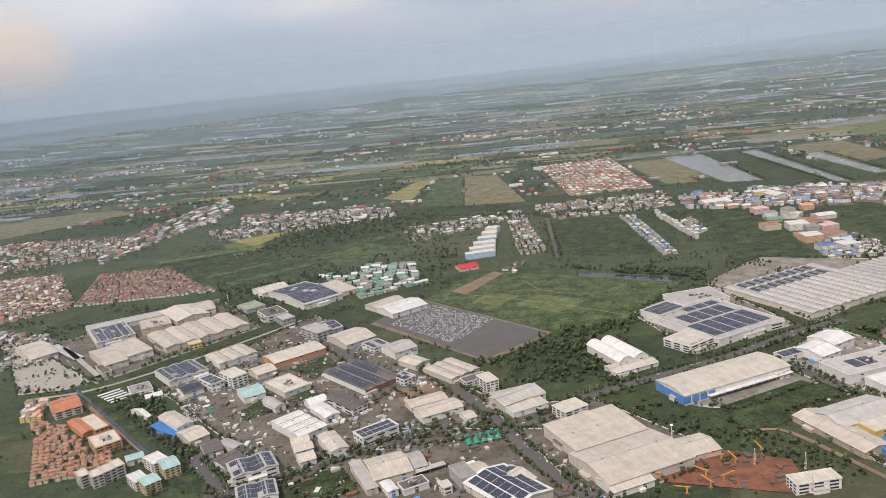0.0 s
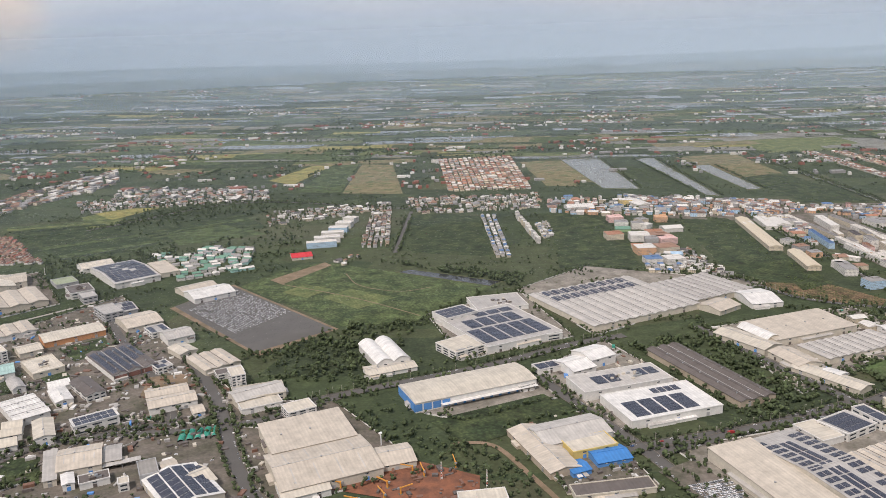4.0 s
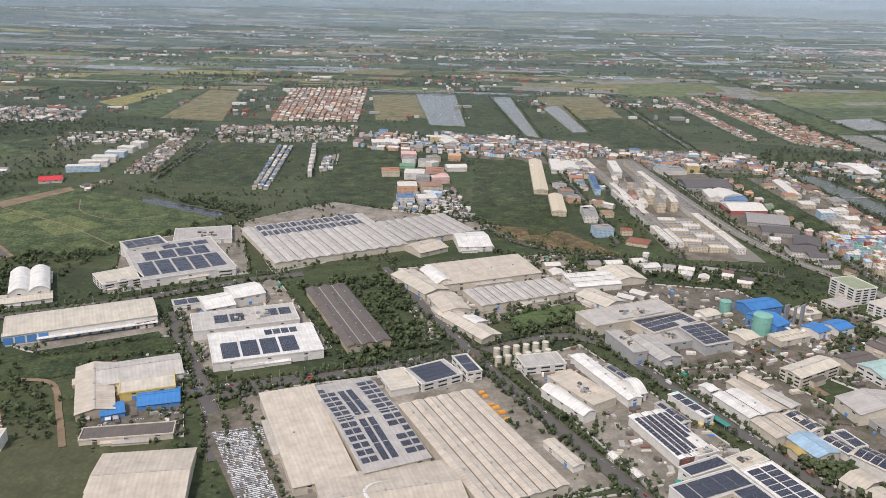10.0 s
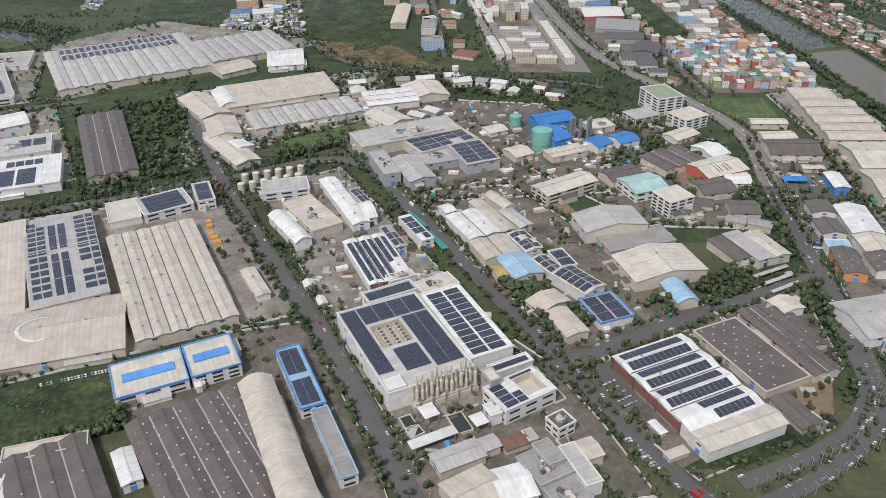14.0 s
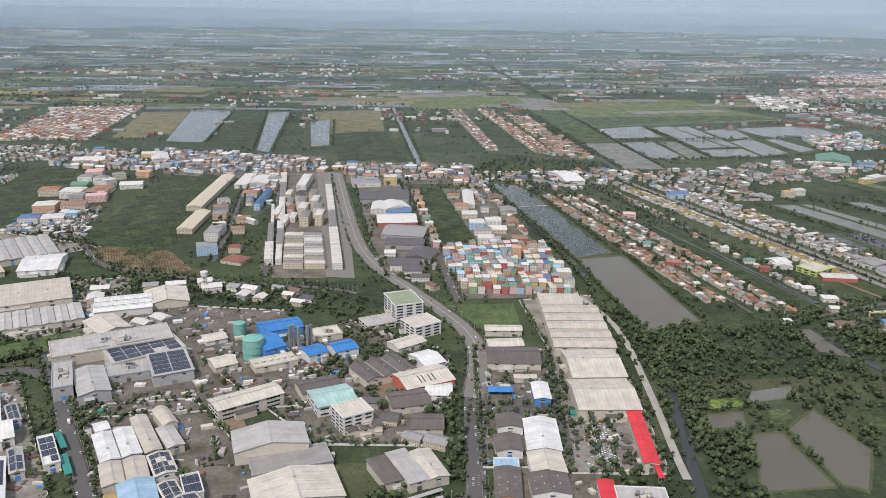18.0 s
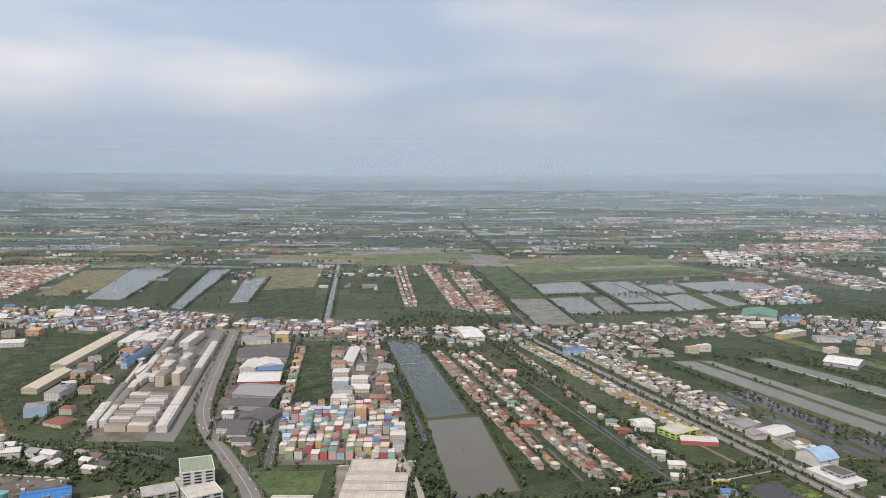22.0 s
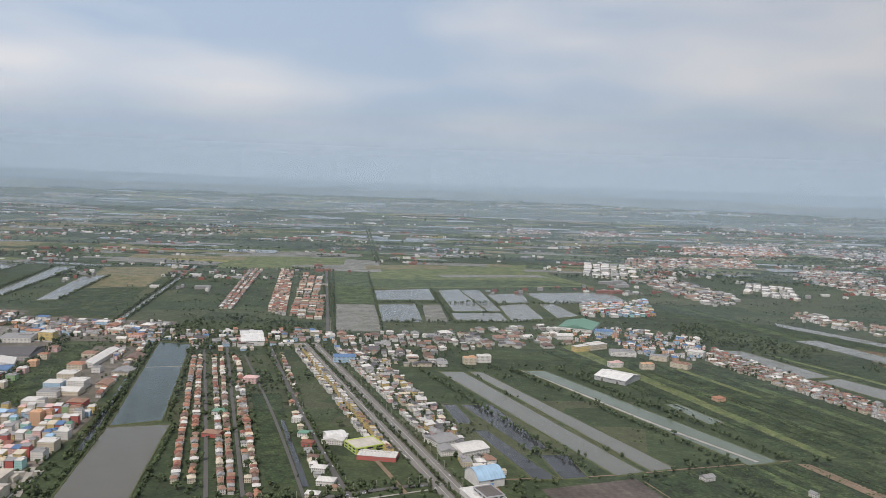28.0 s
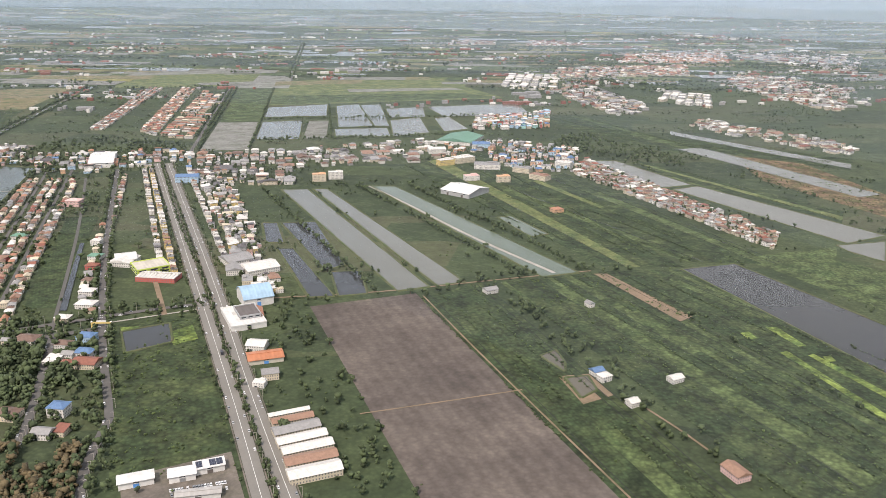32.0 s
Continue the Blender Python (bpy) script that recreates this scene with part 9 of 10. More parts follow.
for k, tint in enumerate(("wall_yellow", "crane_orange", "wall_redwall", "wall_redwall", "wall_yellow", "wall_redwall")):
    container(542.8 + 1.7 * k, 420.5 + 0.5 * k + 3.9 * (k % 2), 22, tint)
tarp_heap(431, 451.5)
tarp_heap(433.4, 443.3)
tarp_heap(435.6, 439)
tarp_heap(438.2, 434)
tarp_heap(440.3, 426.9)
tarp_heap(429.5, 456.7)
STORES = [
    [(451, 492), (498, 519), (596, 302), (535, 272)],
    [(540, 485), (598, 488), (678, 346), (601, 319)],
    [(474, 649), (638, 613), (682, 475), (542, 471)],
    [(378, 657), (517, 699), (535, 611), (399, 526)],
    [(225, 583), (288, 637), (340, 516), (263, 477)],
    [(194, 495), (248, 512), (274, 413), (226, 405)],
    [(-266, 645), (-157, 807), (20, 545), (-101, 432)],
    [(-101, 432), (-59, 526), (54, 501), (71, 402)],
    [(758, 538), (802, 533), (780, 402), (742, 406)],
    [(800, 455), (827, 452), (815, 393), (789, 396)],
    [(596, 533), (683, 591), (742, 532), (723, 427), (665, 434)],
    [(89, 428), (138, 456), (176, 435), (172, 397)],
    [(755, 445), (807, 458), (783, 315), (760, 278), (729, 289), (736, 350)],
    [(674, 359), (721, 383), (713, 313), (692, 295), (678, 299)],
    [(320, 372), (330, 373), (349, 319), (341, 316)],
]
LOTS = [
    (800, [(-77, 754), (-45, 814), (21, 739), (-18, 685)]),
    (420, [(287, 417), (306, 421), (330, 358), (315, 351)]),
    (90, [(-403, 747), (-364, 767), (-314, 695), (-347, 665)]),
    (70, [(611, 310), (617, 313), (624, 297), (618, 294)]),
    (26, [(613, 280), (615, 280), (624, 262), (621, 261)]),
    (60, [(385, 326), (460, 349), (461, 347), (386, 324)]),
    (90, [(-233, 590), (-220, 605), (-198, 573), (-217, 572)]),
    (70, [(804, 441), (813, 442), (806, 405), (799, 402)]),
    (40, [(1107, 406), (1128, 410), (1130, 402), (1109, 400)]),
    (60, [(61, 487), (67, 491), (86, 434), (78, 428)]),
    (120, [(293, 418), (312, 424), (318, 405), (297, 400)]),
]
patch('field', 'crop3', 1, [(944, 440), (965, 445), (974, 399), (950, 392)], 'green garden plot among trees')
patch('canal', 'brownwater', 1, [(987, 505), (971, 514), (977, 549), (985, 550)], 'dark narrow canal among trees')
strips([(1505, 972), (1610, 755), (1573, 701), (1500, 923)], 6, 21)
strips([(1465, 1239), (1558, 1001), (1607, 1033), (1536, 1279)], 7, 23)
strips([(1569, 1057), (1713, 904), (1751, 958), (1607, 1092)], 6, 25)
patch('field', 'crop', 2, [(1462, 646), (1546, 663), (1491, 583), (1483, 620)], 'bright green rice field')
quarter([(1645, 1168), (1757, 967), (1801, 1030), (1697, 1232)], style='mixed', pal='tile2', sx=9, sy=12, h=(2, 4), fill=0.7)
patch('canal', 'water', 1, [(1614, 1143), (1733, 933), (1719, 912), (1604, 1119)], 'straight canal beside a village')
quarter([(1751, 2514), (2008, 2523), (2211, 3134), (1852, 2929)], style='house', pal='tile2', sx=9, sy=15, h=(3, 4), fill=0.7)
quarter([(1855, 2033), (2130, 2033), (2245, 2282), (1954, 2250)], style='house', pal='warm', sx=9, sy=15, h=(3, 4), fill=0.75)
quarter([(1605, 1720), (1914, 1766), (1993, 1960), (1674, 1904)], style='house', pal='tile', sx=9, sy=14, h=(3, 4), fill=0.6)
quarter([(1528, 2551), (1665, 2549), (1731, 2838), (1583, 2815)], style='house', pal='tile2', sx=9, sy=14, h=(3, 4), fill=0.6)
quarter([(1480, 1593), (1567, 1528), (1635, 1743), (1537, 1776)], style='sheds', pal='white', sx=16, sy=14, h=(4, 5), fill=0.6)
quarter([(2189, 2270), (2306, 1793), (2592, 2202), (2510, 2719)], style='mixed', pal='plain', sx=16, sy=20, h=(3, 6), fill=0.45)
quarter([(1703, 1409), (1760, 1327), (1815, 1452), (1761, 1514)], style='sheds', pal='white', sx=14, sy=12, h=(3, 5), fill=0.6)
road('road_33', 12, [(1658, 1400), (1657, 1569), (1643, 1803), (1644, 1985), (1695, 2208), (1764, 2340), (1820, 2306), (1998, 2089), (2166, 1813)], 'asphalt', 3)
road('road_34', 6, [(1954, 1697), (1961, 1487), (1964, 1305)], 'pale', 3)
road('road_35', 3, [(1209, 881), (1243, 800), (1279, 711), (1319, 628)], 'pale', 3)
MEDIAN = [(1000, 996), (1055, 765), (1087, 648), (1127, 483), (1149, 392), (1158, 360)]
clarifier(731.4, 272, 6.5)
clarifier(743.4, 270, 6.5)
patch('pond', 'brownwater', 1, [(882, 423), (898, 424), (898, 375), (862, 374)], 'wide muddy pond among trees')
patch('pond', 'brownwater', 1, [(903, 427), (927, 446), (933, 402), (911, 370), (901, 376)], 'wide muddy pond among trees')
patch('pond', 'water', 1, [(901, 468), (929, 473), (929, 459), (895, 454)], 'small green pond among trees')
patch('pond', 'brownwater', 1, [(865, 445), (888, 446), (883, 430), (861, 430)], 'small muddy pond among trees')
patch('pond', 'darkwater', 1, [(859, 355), (896, 360), (895, 340), (852, 342)], 'dark pond edged by trees')
patch('field', 'limeweed', 2, [(872, 460), (896, 462), (893, 452), (871, 450)], 'lime green weed-choked pond')
patch('field', 'crop', 1, [(897, 446), (915, 448), (909, 432), (889, 430)], 'green plot among trees')
patch('canal', 'darkwater', 1, [(856, 472), (861, 472), (834, 362), (828, 361)], 'dark narrow canal beside the dyke road')
grove([(799, 484), (848, 480), (821, 355), (794, 357)], 160)
grove([(750, 462), (733, 350), (725, 351), (703, 265), (705, 307), (729, 438)], 170)

# ---- what is left of the streets: far rows too many to tell apart ----
for (kind, wall, top), s in REST.items():
    tagged(new(kind + "_rows", s.mesh(kind + "_rows", "facade_" + wall, top)), "%s-walled %ss under %s roofs in rows" % (TINT[wall], kind.replace("_", " "), TINT[top]), kind.replace("_", " "), "", "stuff")

# ---- woods, hedges and roadside trees ----
for pts, n, dry in GROVES:
    p = np.array(pts)
    lo, hi = p.min(0), p.max(0)
    got, tries = [], 0
    while len(got) < (0.45 if lo[0] > 620 else 0.75) * n and tries < n * 8:
        tries += 1
        x, y = rng.uniform(lo[0], hi[0]), rng.uniform(lo[1], hi[1])
        if inside(x, y, pts) and free(x, y) == 0 and noise.noise((x * 0.03, y * 0.03, 3.0)) > -0.4:
            got.append((x, y, rng.uniform(0.6, 1.4)))
    mass("dry_grove" if dry else "grove", FORMS_NEAR, got, "leaf_dry" if dry else "leaf", "dense brown-leaved low trees" if dry else "dense dark green trees of uneven height", "trees")
belt, scrub, shrubs = [], [], []
for _ in range(64000):
    x, y = rng.uniform(-800, 2000), rng.uniform(300, 1650)
    if abs(x - 560) > 0.62 * y + 620:
        continue
    f = free(x, y)
    k = noise.noise((x * 0.012, y * 0.03, 7.0)) + 0.5 * noise.noise((x * 0.05, y * 0.07, 2.0))
    if f == 0 and k > 0.14:
        (belt if y < 900 else scrub).append((x, y, rng.uniform(0.5, 1.05)))
    elif f == 0 and k > -0.1 and y < 1000 and rng.random() < 0.6:
        shrubs.append((x, y, rng.uniform(0.4, 0.9)))
    elif f == 1 and k > 0.42 and y < 1100 and rng.random() < 0.06:
        shrubs.append((x, y, rng.uniform(0.3, 0.7)))
mass("garden_trees", FORMS_NEAR, [p for i, p in enumerate(YARD_TREES) if i % 10 < 6][:2800], "leaf", "green garden trees between houses", "trees")
mass("scattered_trees", FORMS_NEAR, belt[:5200], "leaf", "scattered green trees between buildings and fields", "trees")
mass("far_trees", FORMS_FAR, scrub[:9000], "leaf", "far dark green hedges and tree clumps", "trees")
mass("undergrowth", FORMS_LOW, shrubs[:6500], "leaf_low", "low green scrub and weeds", "shrubs")


def hedge(pts, step, size, name="hedgerow", label="row of clipped dark green roadside trees"):
    got = []
    for (ax, ay), (bx, by) in zip(pts, pts[1:]):
        n = max(1, int(math.hypot(bx - ax, by - ay) / step))
        for i in range(n):
            u = (i + rng.uniform(0.1, 0.9)) / n
            x, y = ax + (bx - ax) * u + rng.gauss(0, 0.4), ay + (by - ay) * u + rng.gauss(0, 0.4)
            if free(x, y) != 2 and rng.random() < 0.88:
                got.append((x, y, size * rng.uniform(0.7, 1.3)))
    mass(name, FORMS_NEAR, got, "leaf", label, "trees")


for ob in [o for o in scene.objects if o.name.startswith("road_") and o.type == "MESH" and o.get("kind") == "structure" and o.data.materials[0].name not in ("pale", "dirt")]:
    v = ob.data.vertices
    a = [v[i].co for i in range(0, len(v), 4)]
    b = [v[i + 1].co for i in range(0, len(v), 4)]
    for near, far_side in ((a, b), (b, a)):
        line = [tuple((p + (p - q).normalized() * 1.9).xy) for p, q in zip(near, far_side)]
        wide_open = ob.name in ("road_6", "road_9", "road_10", "road_36", "road_37", "road_32", "road_33")
        hedge(line, 9.0 if wide_open else 3.6, 0.7 if wide_open else 0.95)
for line in ([(843, 998), (868, 712), (873, 560)], [(884, 988), (910, 722), (917, 714), (922, 570)], [(838, 1000), (858, 790), (862, 640)], [(768, 1640), (770, 1110)], [(782, 1640), (782, 1110)], [(325, 1634), (628, 1608)],
             [(486, 1610), (484, 1290)], [(588, 1600), (583, 1205)], [(543, 1600), (556, 1220)], [(665, 1490), (664, 1250)], [(1176, 1400), (1176, 1130)], [(1083, 1590), (1084, 1065)], [(1020, 1600), (1028, 1060)],
             [(1085, 1268), (1310, 1275), (1460, 1284)], [(1085, 1118), (1250, 1126), (1360, 1150)], [(1110, 880), (1200, 600)], [(1198, 878), (1300, 622)], [(1245, 880), (1345, 630)]):
    hedge(line, 3.0, 0.9, "dyke_trees", "uneven row of bushy trees on a dyke")
hedge(MEDIAN, 1.5, 0.5, "median_hedge", "dense green hedge on the road's median")
for ob, pts in YARDS:
    ring = [tuple(q) for q in pts] + [tuple(pts[0])]
    hedge(ring, 4.2, 0.9, "yard_trees", "ragged row of green trees along a works wall")
BIG = {}


def tree(x, y, size):
    """A single tree with trunk and crown."""
    v = rng.randrange(4)
    if v not in BIG:
        s = Shape()
        s.tube(0, 0, 0, 0.22, 2.2, 7, 0.10)
        for k in range(4):
            a = k * 1.57 + v
            s.face([(0, 0, 1.3), (0.12, 0.05, 1.3), (0.9 * math.cos(a), 0.9 * math.sin(a), 2.5)])
        c = Shape()
        q = random.Random(v)
        for k in range(26):
            a, rr = q.uniform(0, 6.28), 1.7 * math.sqrt(q.random())
            pv, pf = blob(rr * math.cos(a), rr * math.sin(a), 2.3 + 1.5 * (1 - rr / 2.2) * q.random() + 0.3, q.uniform(0.45, 0.85), 0.8, v * 91 + k)
            for t in pf:
                c.face([pv[i] for i in t])
        BIG[v] = (s.mesh("trunk", "bark"), c.mesh("crown", "leaf"))
    ob = thing("tree", x, y, 0, rng.uniform(0, 360), "broad dark green shade tree on rough grass", "tree", "single trees")
    part("trunk", BIG[v][0], None, ob), part("crown", BIG[v][1], None, ob)
    ob.scale = (size, size, size)


# ---- far plain: parcels, ponds, hedges and roofs towards the horizon ----
far_r = random.Random(5)
PARCELS = {k: Shape() for k in ("crop", "crop2", "tanfield", "paddy", "yellow", "weeds", "water")}
for _ in range(2600):
    y = 1500 * (3.1 ** far_r.random()) + 150
    x = 560 + far_r.uniform(-1, 1) * (0.75 * y + 900)
    if y < 1900 and free(x, y):
        continue
    w, d = far_r.uniform(60, 260), far_r.uniform(12, 45) * (1 + y / 4000)
    k = far_r.choice(("crop", "crop", "crop2", "tanfield", "tanfield", "paddy", "paddy", "weeds", "weeds", "weeds", "crop", "water", "water", "yellow" if far_r.random() < 0.4 else "crop"))
    s = PARCELS[k]
    t = radians(far_r.gauss(-7, 4))
    c, sn = math.cos(t), math.sin(t)
    z = 0.35 + far_r.random() * 0.6 + (1.0 if y > 2600 else 0.0)
    s.face([(x + c * a * w - sn * b * d, y + sn * a * w + c * b * d, z + lift(x + c * a * w - sn * b * d, y + sn * a * w + c * b * d)) for a, b in ((-0.5, -0.5), (0.5, -0.5), (0.5, 0.5), (-0.5, 0.5))])
for k, s in PARCELS.items():
    tagged(new("far_parcels", s.mesh("far_parcels", k)), {"water": "far flooded grey ponds", "paddy": "far pale grey paddies", "yellow": "far ripe yellow fields"}.get(k, "far green and tan field parcels"), "fields", "", "stuff")
hedges, roofs = [], {k: Shape() for k in ("t_white", "t_red", "t_grey")}
while len(hedges) < 15500:
    y = 1480 * (3.2 ** far_r.random())
    x = 560 + far_r.uniform(-1, 1) * (0.68 * y + 700)
    long_way = far_r.random() < 0.78
    t = radians(far_r.gauss(-7, 3) + (0 if long_way else 84))
    n = far_r.randrange(8, 60) if long_way else far_r.randrange(4, 20)
    wide = far_r.choice((2, 3, 5, 16))
    if noise.noise((x * 0.003, y * 0.006, 1.0)) < -0.22:
        continue
    for i in range(n):
        px, py = x + i * 6.0 * math.cos(t) + far_r.gauss(0, 1.5), y + i * 6.0 * math.sin(t) + far_r.gauss(0, wide)
        if py < 2000 and free(px, py):
            continue
        hedges.append((px, py, far_r.uniform(0.8, 1.7) * (1 + y / 6000)))
for _ in range(760):
    y = 1350 * (2.8 ** far_r.random())
    x = 560 + far_r.uniform(-1, 1) * (0.68 * y + 700)
    if noise.noise((x * 0.003, y * 0.006, 9.0)) < -0.05 and far_r.random() < 0.8:
        continue
    for i in range(far_r.randrange(2, 12)):
        px, py = x + far_r.gauss(0, 45), y + far_r.gauss(0, 12)
        if py < 2000 and free(px, py):
            continue
        s = roofs[far_r.choice(("t_white", "t_white", "t_grey", "t_grey", "t_red", "t_red"))]
        big = far_r.random() < 0.14
        s.box(px, py, lift(px, py), far_r.uniform(4, 9) * (3.4 if big else 1), far_r.uniform(4, 8) * (1.6 if big else 1), far_r.uniform(2.5, 5), far_r.uniform(-0.2, 0.2))
mass("far_woods", FORMS_FAR, hedges, "leaf", "far hazy woods and hedges on the plain", "trees")
for k, s in roofs.items():
    tagged(new("far_roofs", s.mesh("far_roofs", k)), "far scattered %s village roofs" % TINT[k], "houses", "", "stuff")

# ---- upright see-through sheets standing in for haze over the far plain ----
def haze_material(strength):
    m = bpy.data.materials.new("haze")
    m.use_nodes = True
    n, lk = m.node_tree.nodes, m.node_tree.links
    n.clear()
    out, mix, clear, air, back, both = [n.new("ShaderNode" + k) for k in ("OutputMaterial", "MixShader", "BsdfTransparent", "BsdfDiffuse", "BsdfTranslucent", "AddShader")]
    # blue-grey sheet colour imitates haze, fading out with height
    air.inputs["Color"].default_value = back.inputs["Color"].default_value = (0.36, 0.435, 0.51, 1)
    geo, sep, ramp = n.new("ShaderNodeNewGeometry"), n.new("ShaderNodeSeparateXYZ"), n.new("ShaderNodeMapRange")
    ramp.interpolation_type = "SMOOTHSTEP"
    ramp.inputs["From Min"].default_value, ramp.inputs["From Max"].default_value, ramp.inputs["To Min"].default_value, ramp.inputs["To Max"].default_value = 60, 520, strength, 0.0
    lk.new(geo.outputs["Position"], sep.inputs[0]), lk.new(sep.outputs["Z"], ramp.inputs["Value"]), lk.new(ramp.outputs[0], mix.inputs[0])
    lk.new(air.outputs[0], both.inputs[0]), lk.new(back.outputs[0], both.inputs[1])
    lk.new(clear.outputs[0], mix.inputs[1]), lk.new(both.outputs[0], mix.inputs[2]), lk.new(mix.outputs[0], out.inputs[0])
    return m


# added curved curtains, denser with distance, to pale the land behind them
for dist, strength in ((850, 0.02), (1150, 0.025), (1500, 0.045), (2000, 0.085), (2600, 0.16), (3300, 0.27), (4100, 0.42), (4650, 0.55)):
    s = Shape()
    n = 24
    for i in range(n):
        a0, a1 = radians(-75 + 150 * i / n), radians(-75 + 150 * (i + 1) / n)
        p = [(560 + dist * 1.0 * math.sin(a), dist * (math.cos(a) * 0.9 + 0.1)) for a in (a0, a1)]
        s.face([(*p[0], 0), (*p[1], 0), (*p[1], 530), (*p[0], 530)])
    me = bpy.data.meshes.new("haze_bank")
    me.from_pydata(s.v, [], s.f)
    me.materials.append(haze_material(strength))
    tagged(new("haze_bank", me), "see-through blue-grey sheet standing in for haze", "haze", "", "structure")

# ---- white boundary walls of the works, poles beside the roads ----
for ob, pts in YARDS:
    for i in range(len(pts)):
        a, b = Vector(pts[i]), Vector(pts[(i + 1) % len(pts)])
        n = max(1, int((b - a).length / 5))
        s = Shape()
        t = math.atan2(b.y - a.y, b.x - a.x)
        for k in range(n):
            c = a.lerp(b, (k + 0.5) / n)
            if free(c.x, c.y) == 0:
                s.box(c.x, c.y, 0, (b - a).length / n, 0.22, 1.1, t)
        if s.f:
            part("boundary_wall", s, "wall_white", ob)
poles = Shape()
for ob in [o for o in scene.objects if o.name.startswith("road_") and o.type == "MESH" and o.get("kind") == "structure" and o.data.materials[0].name.startswith("asphalt")]:
    v = ob.data.vertices
    for i in range(0, len(v), 4):
        a, b, c, d = [v[i + k].co for k in range(4)]
        run = (a - d).length
        if c.y > 1100:
            continue
        for k in range(max(1, int(run / 13))):
            q = a.lerp(d, (k + 0.5) / max(1, int(run / 13)))
            out_w = (a - b).normalized()
            q = q + out_w * 1.0
            if free(q.x, q.y) != 2:
                poles.box(q.x, q.y, 0, 0.16, 0.16, 5.0)
                poles.box(q.x - out_w.x * 0.6, q.y - out_w.y * 0.6, 4.9, 1.5, 0.12, 0.12, math.atan2(out_w.y, out_w.x))
tagged(new("utility_poles", poles.mesh("utility_poles", "pale")), "slim concrete lamp and power poles along roads", "poles", "", "stuff")

# ---- goods, sheds and vehicles in the yards ----
goods = {k: Shape() for k in ("roof_white", "roof_rust", "roof_grey", "wall_cream", "trim_blue", "roof_dark", "plastic_green")}
for pts in STORES:
    steel = pts is STORES[11]
    p = np.array(pts)
    lo, hi = p.min(0), p.max(0)
    span = (hi[0] - lo[0]) * (hi[1] - lo[1])
    for _ in range(int(span / 60)):
        x, y = rng.uniform(lo[0], hi[0]), rng.uniform(lo[1], hi[1])
        if not inside(x, y, pts) or free(x, y) >= 2:
            continue
        k = rng.choice(("roof_white", "roof_grey", "wall_cream", "roof_grey", "roof_dark", "roof_dark", "roof_dark", "trim_blue" if rng.random() < 0.25 else "roof_grey", "plastic_green" if rng.random() < 0.15 else "roof_rust"))
        w, d = rng.choice(((3.2, 1.3), (5.2, 1.3), (1.6, 1.6), (3.5, 2.2), (1.2, 1.2), (6.0, 3.0)))
        if steel:
            k = rng.choice(("roof_rust", "roof_rust", "roof_dark"))
        goods[k].box(x, y, 0, w, d, rng.uniform(0.6, 2.1), radians(rng.choice((20, 110, 18, -8, 82)) + rng.gauss(0, 5)))
for k, s in goods.items():
    tagged(new("stored_goods", s.mesh("stored_goods", k)), "%s crates, containers and small sheds in works yards" % {"roof_white": "white", "roof_rust": "rusty", "roof_grey": "grey", "wall_cream": "cream", "trim_blue": "blue", "roof_dark": "dark", "plastic_green": "green"}[k], "goods", "", "stuff")
lot_r = random.Random(3)
parked = {k: Shape() for k in ("car_white", "car_grey", "car_any")}
glass = Shape()


def parked_car(s, x, y, turn):
    c, sn = math.cos(turn), math.sin(turn)
    s.box(x, y, 0.12, 2.25, 0.92, 0.36, turn)
    glass.box(x - 0.1 * c, y - 0.1 * sn, 0.48, 1.25, 0.80, 0.26, turn)
    s.box(x - 0.12 * c, y - 0.12 * sn, 0.74, 0.95, 0.74, 0.05, turn)


for n, pts in LOTS:
    a, b, c, d = [Vector(p) for p in pts]
    lw, ld = (b - a).length, (d - a).length
    rows = max(1, int(ld / 3.1))
    cols = max(1, int(n / rows))
    for r in range(rows):
        for q in range(cols):
            if lot_r.random() < 0.16:
                continue
            u, v = (q + 0.5) / cols, (r + 0.5) / rows
            p = a.lerp(b, u).lerp(d.lerp(c, u), v)
            if free(p.x, p.y) == 2:
                continue
            t = (d - a).lerp(c - b, u)
            parked_car(parked[lot_r.choice(("car_white", "car_white", "car_grey", "car_any"))], p.x, p.y, math.atan2(t.y, t.x) + lot_r.gauss(0, 0.03))
for pts in STORES[:10]:
    p = np.array(pts)
    lo, hi = p.min(0), p.max(0)
    for _ in range(60):
        x, y = lot_r.uniform(lo[0], hi[0]), lot_r.uniform(lo[1], hi[1])
        if inside(x, y, pts) and free(x, y) < 2:
            parked_car(parked[lot_r.choice(("car_white", "car_grey", "car_any"))], x, y, radians(lot_r.choice((20, 110)) + lot_r.gauss(0, 4)))
for ob in [o for o in scene.objects if o.name.startswith("road_") and o.type == "MESH" and o.get("kind") == "structure" and o.data.materials[0].name.startswith("asphalt")]:
    v = ob.data.vertices
    for i in range(0, len(v), 4):
        a, b, c, d = [v[i + k].co for k in range(4)]
        if c.y > 1000:
            continue
        n = max(1, int((a - d).length / 4.5))
        for k in range(n):
            for e, g, u in ((a, d, 0.10), (b, c, 0.90)):
                if lot_r.random() < 0.22:
                    p = a.lerp(d, (k + 0.5) / n).lerp(b.lerp(c, (k + 0.5) / n), u)
                    parked_car(parked[lot_r.choice(("car_white", "car_grey", "car_any", "car_any"))], p.x, p.y, math.atan2((d - a).y, (d - a).x))
for k, s in parked.items():
    tagged(new("parked_cars", s.mesh("parked_cars", k)), "%s cars parked in close rows" % {"car_white": "white", "car_grey": "grey", "car_any": "mixed pale"}[k], "cars", "", "stuff")
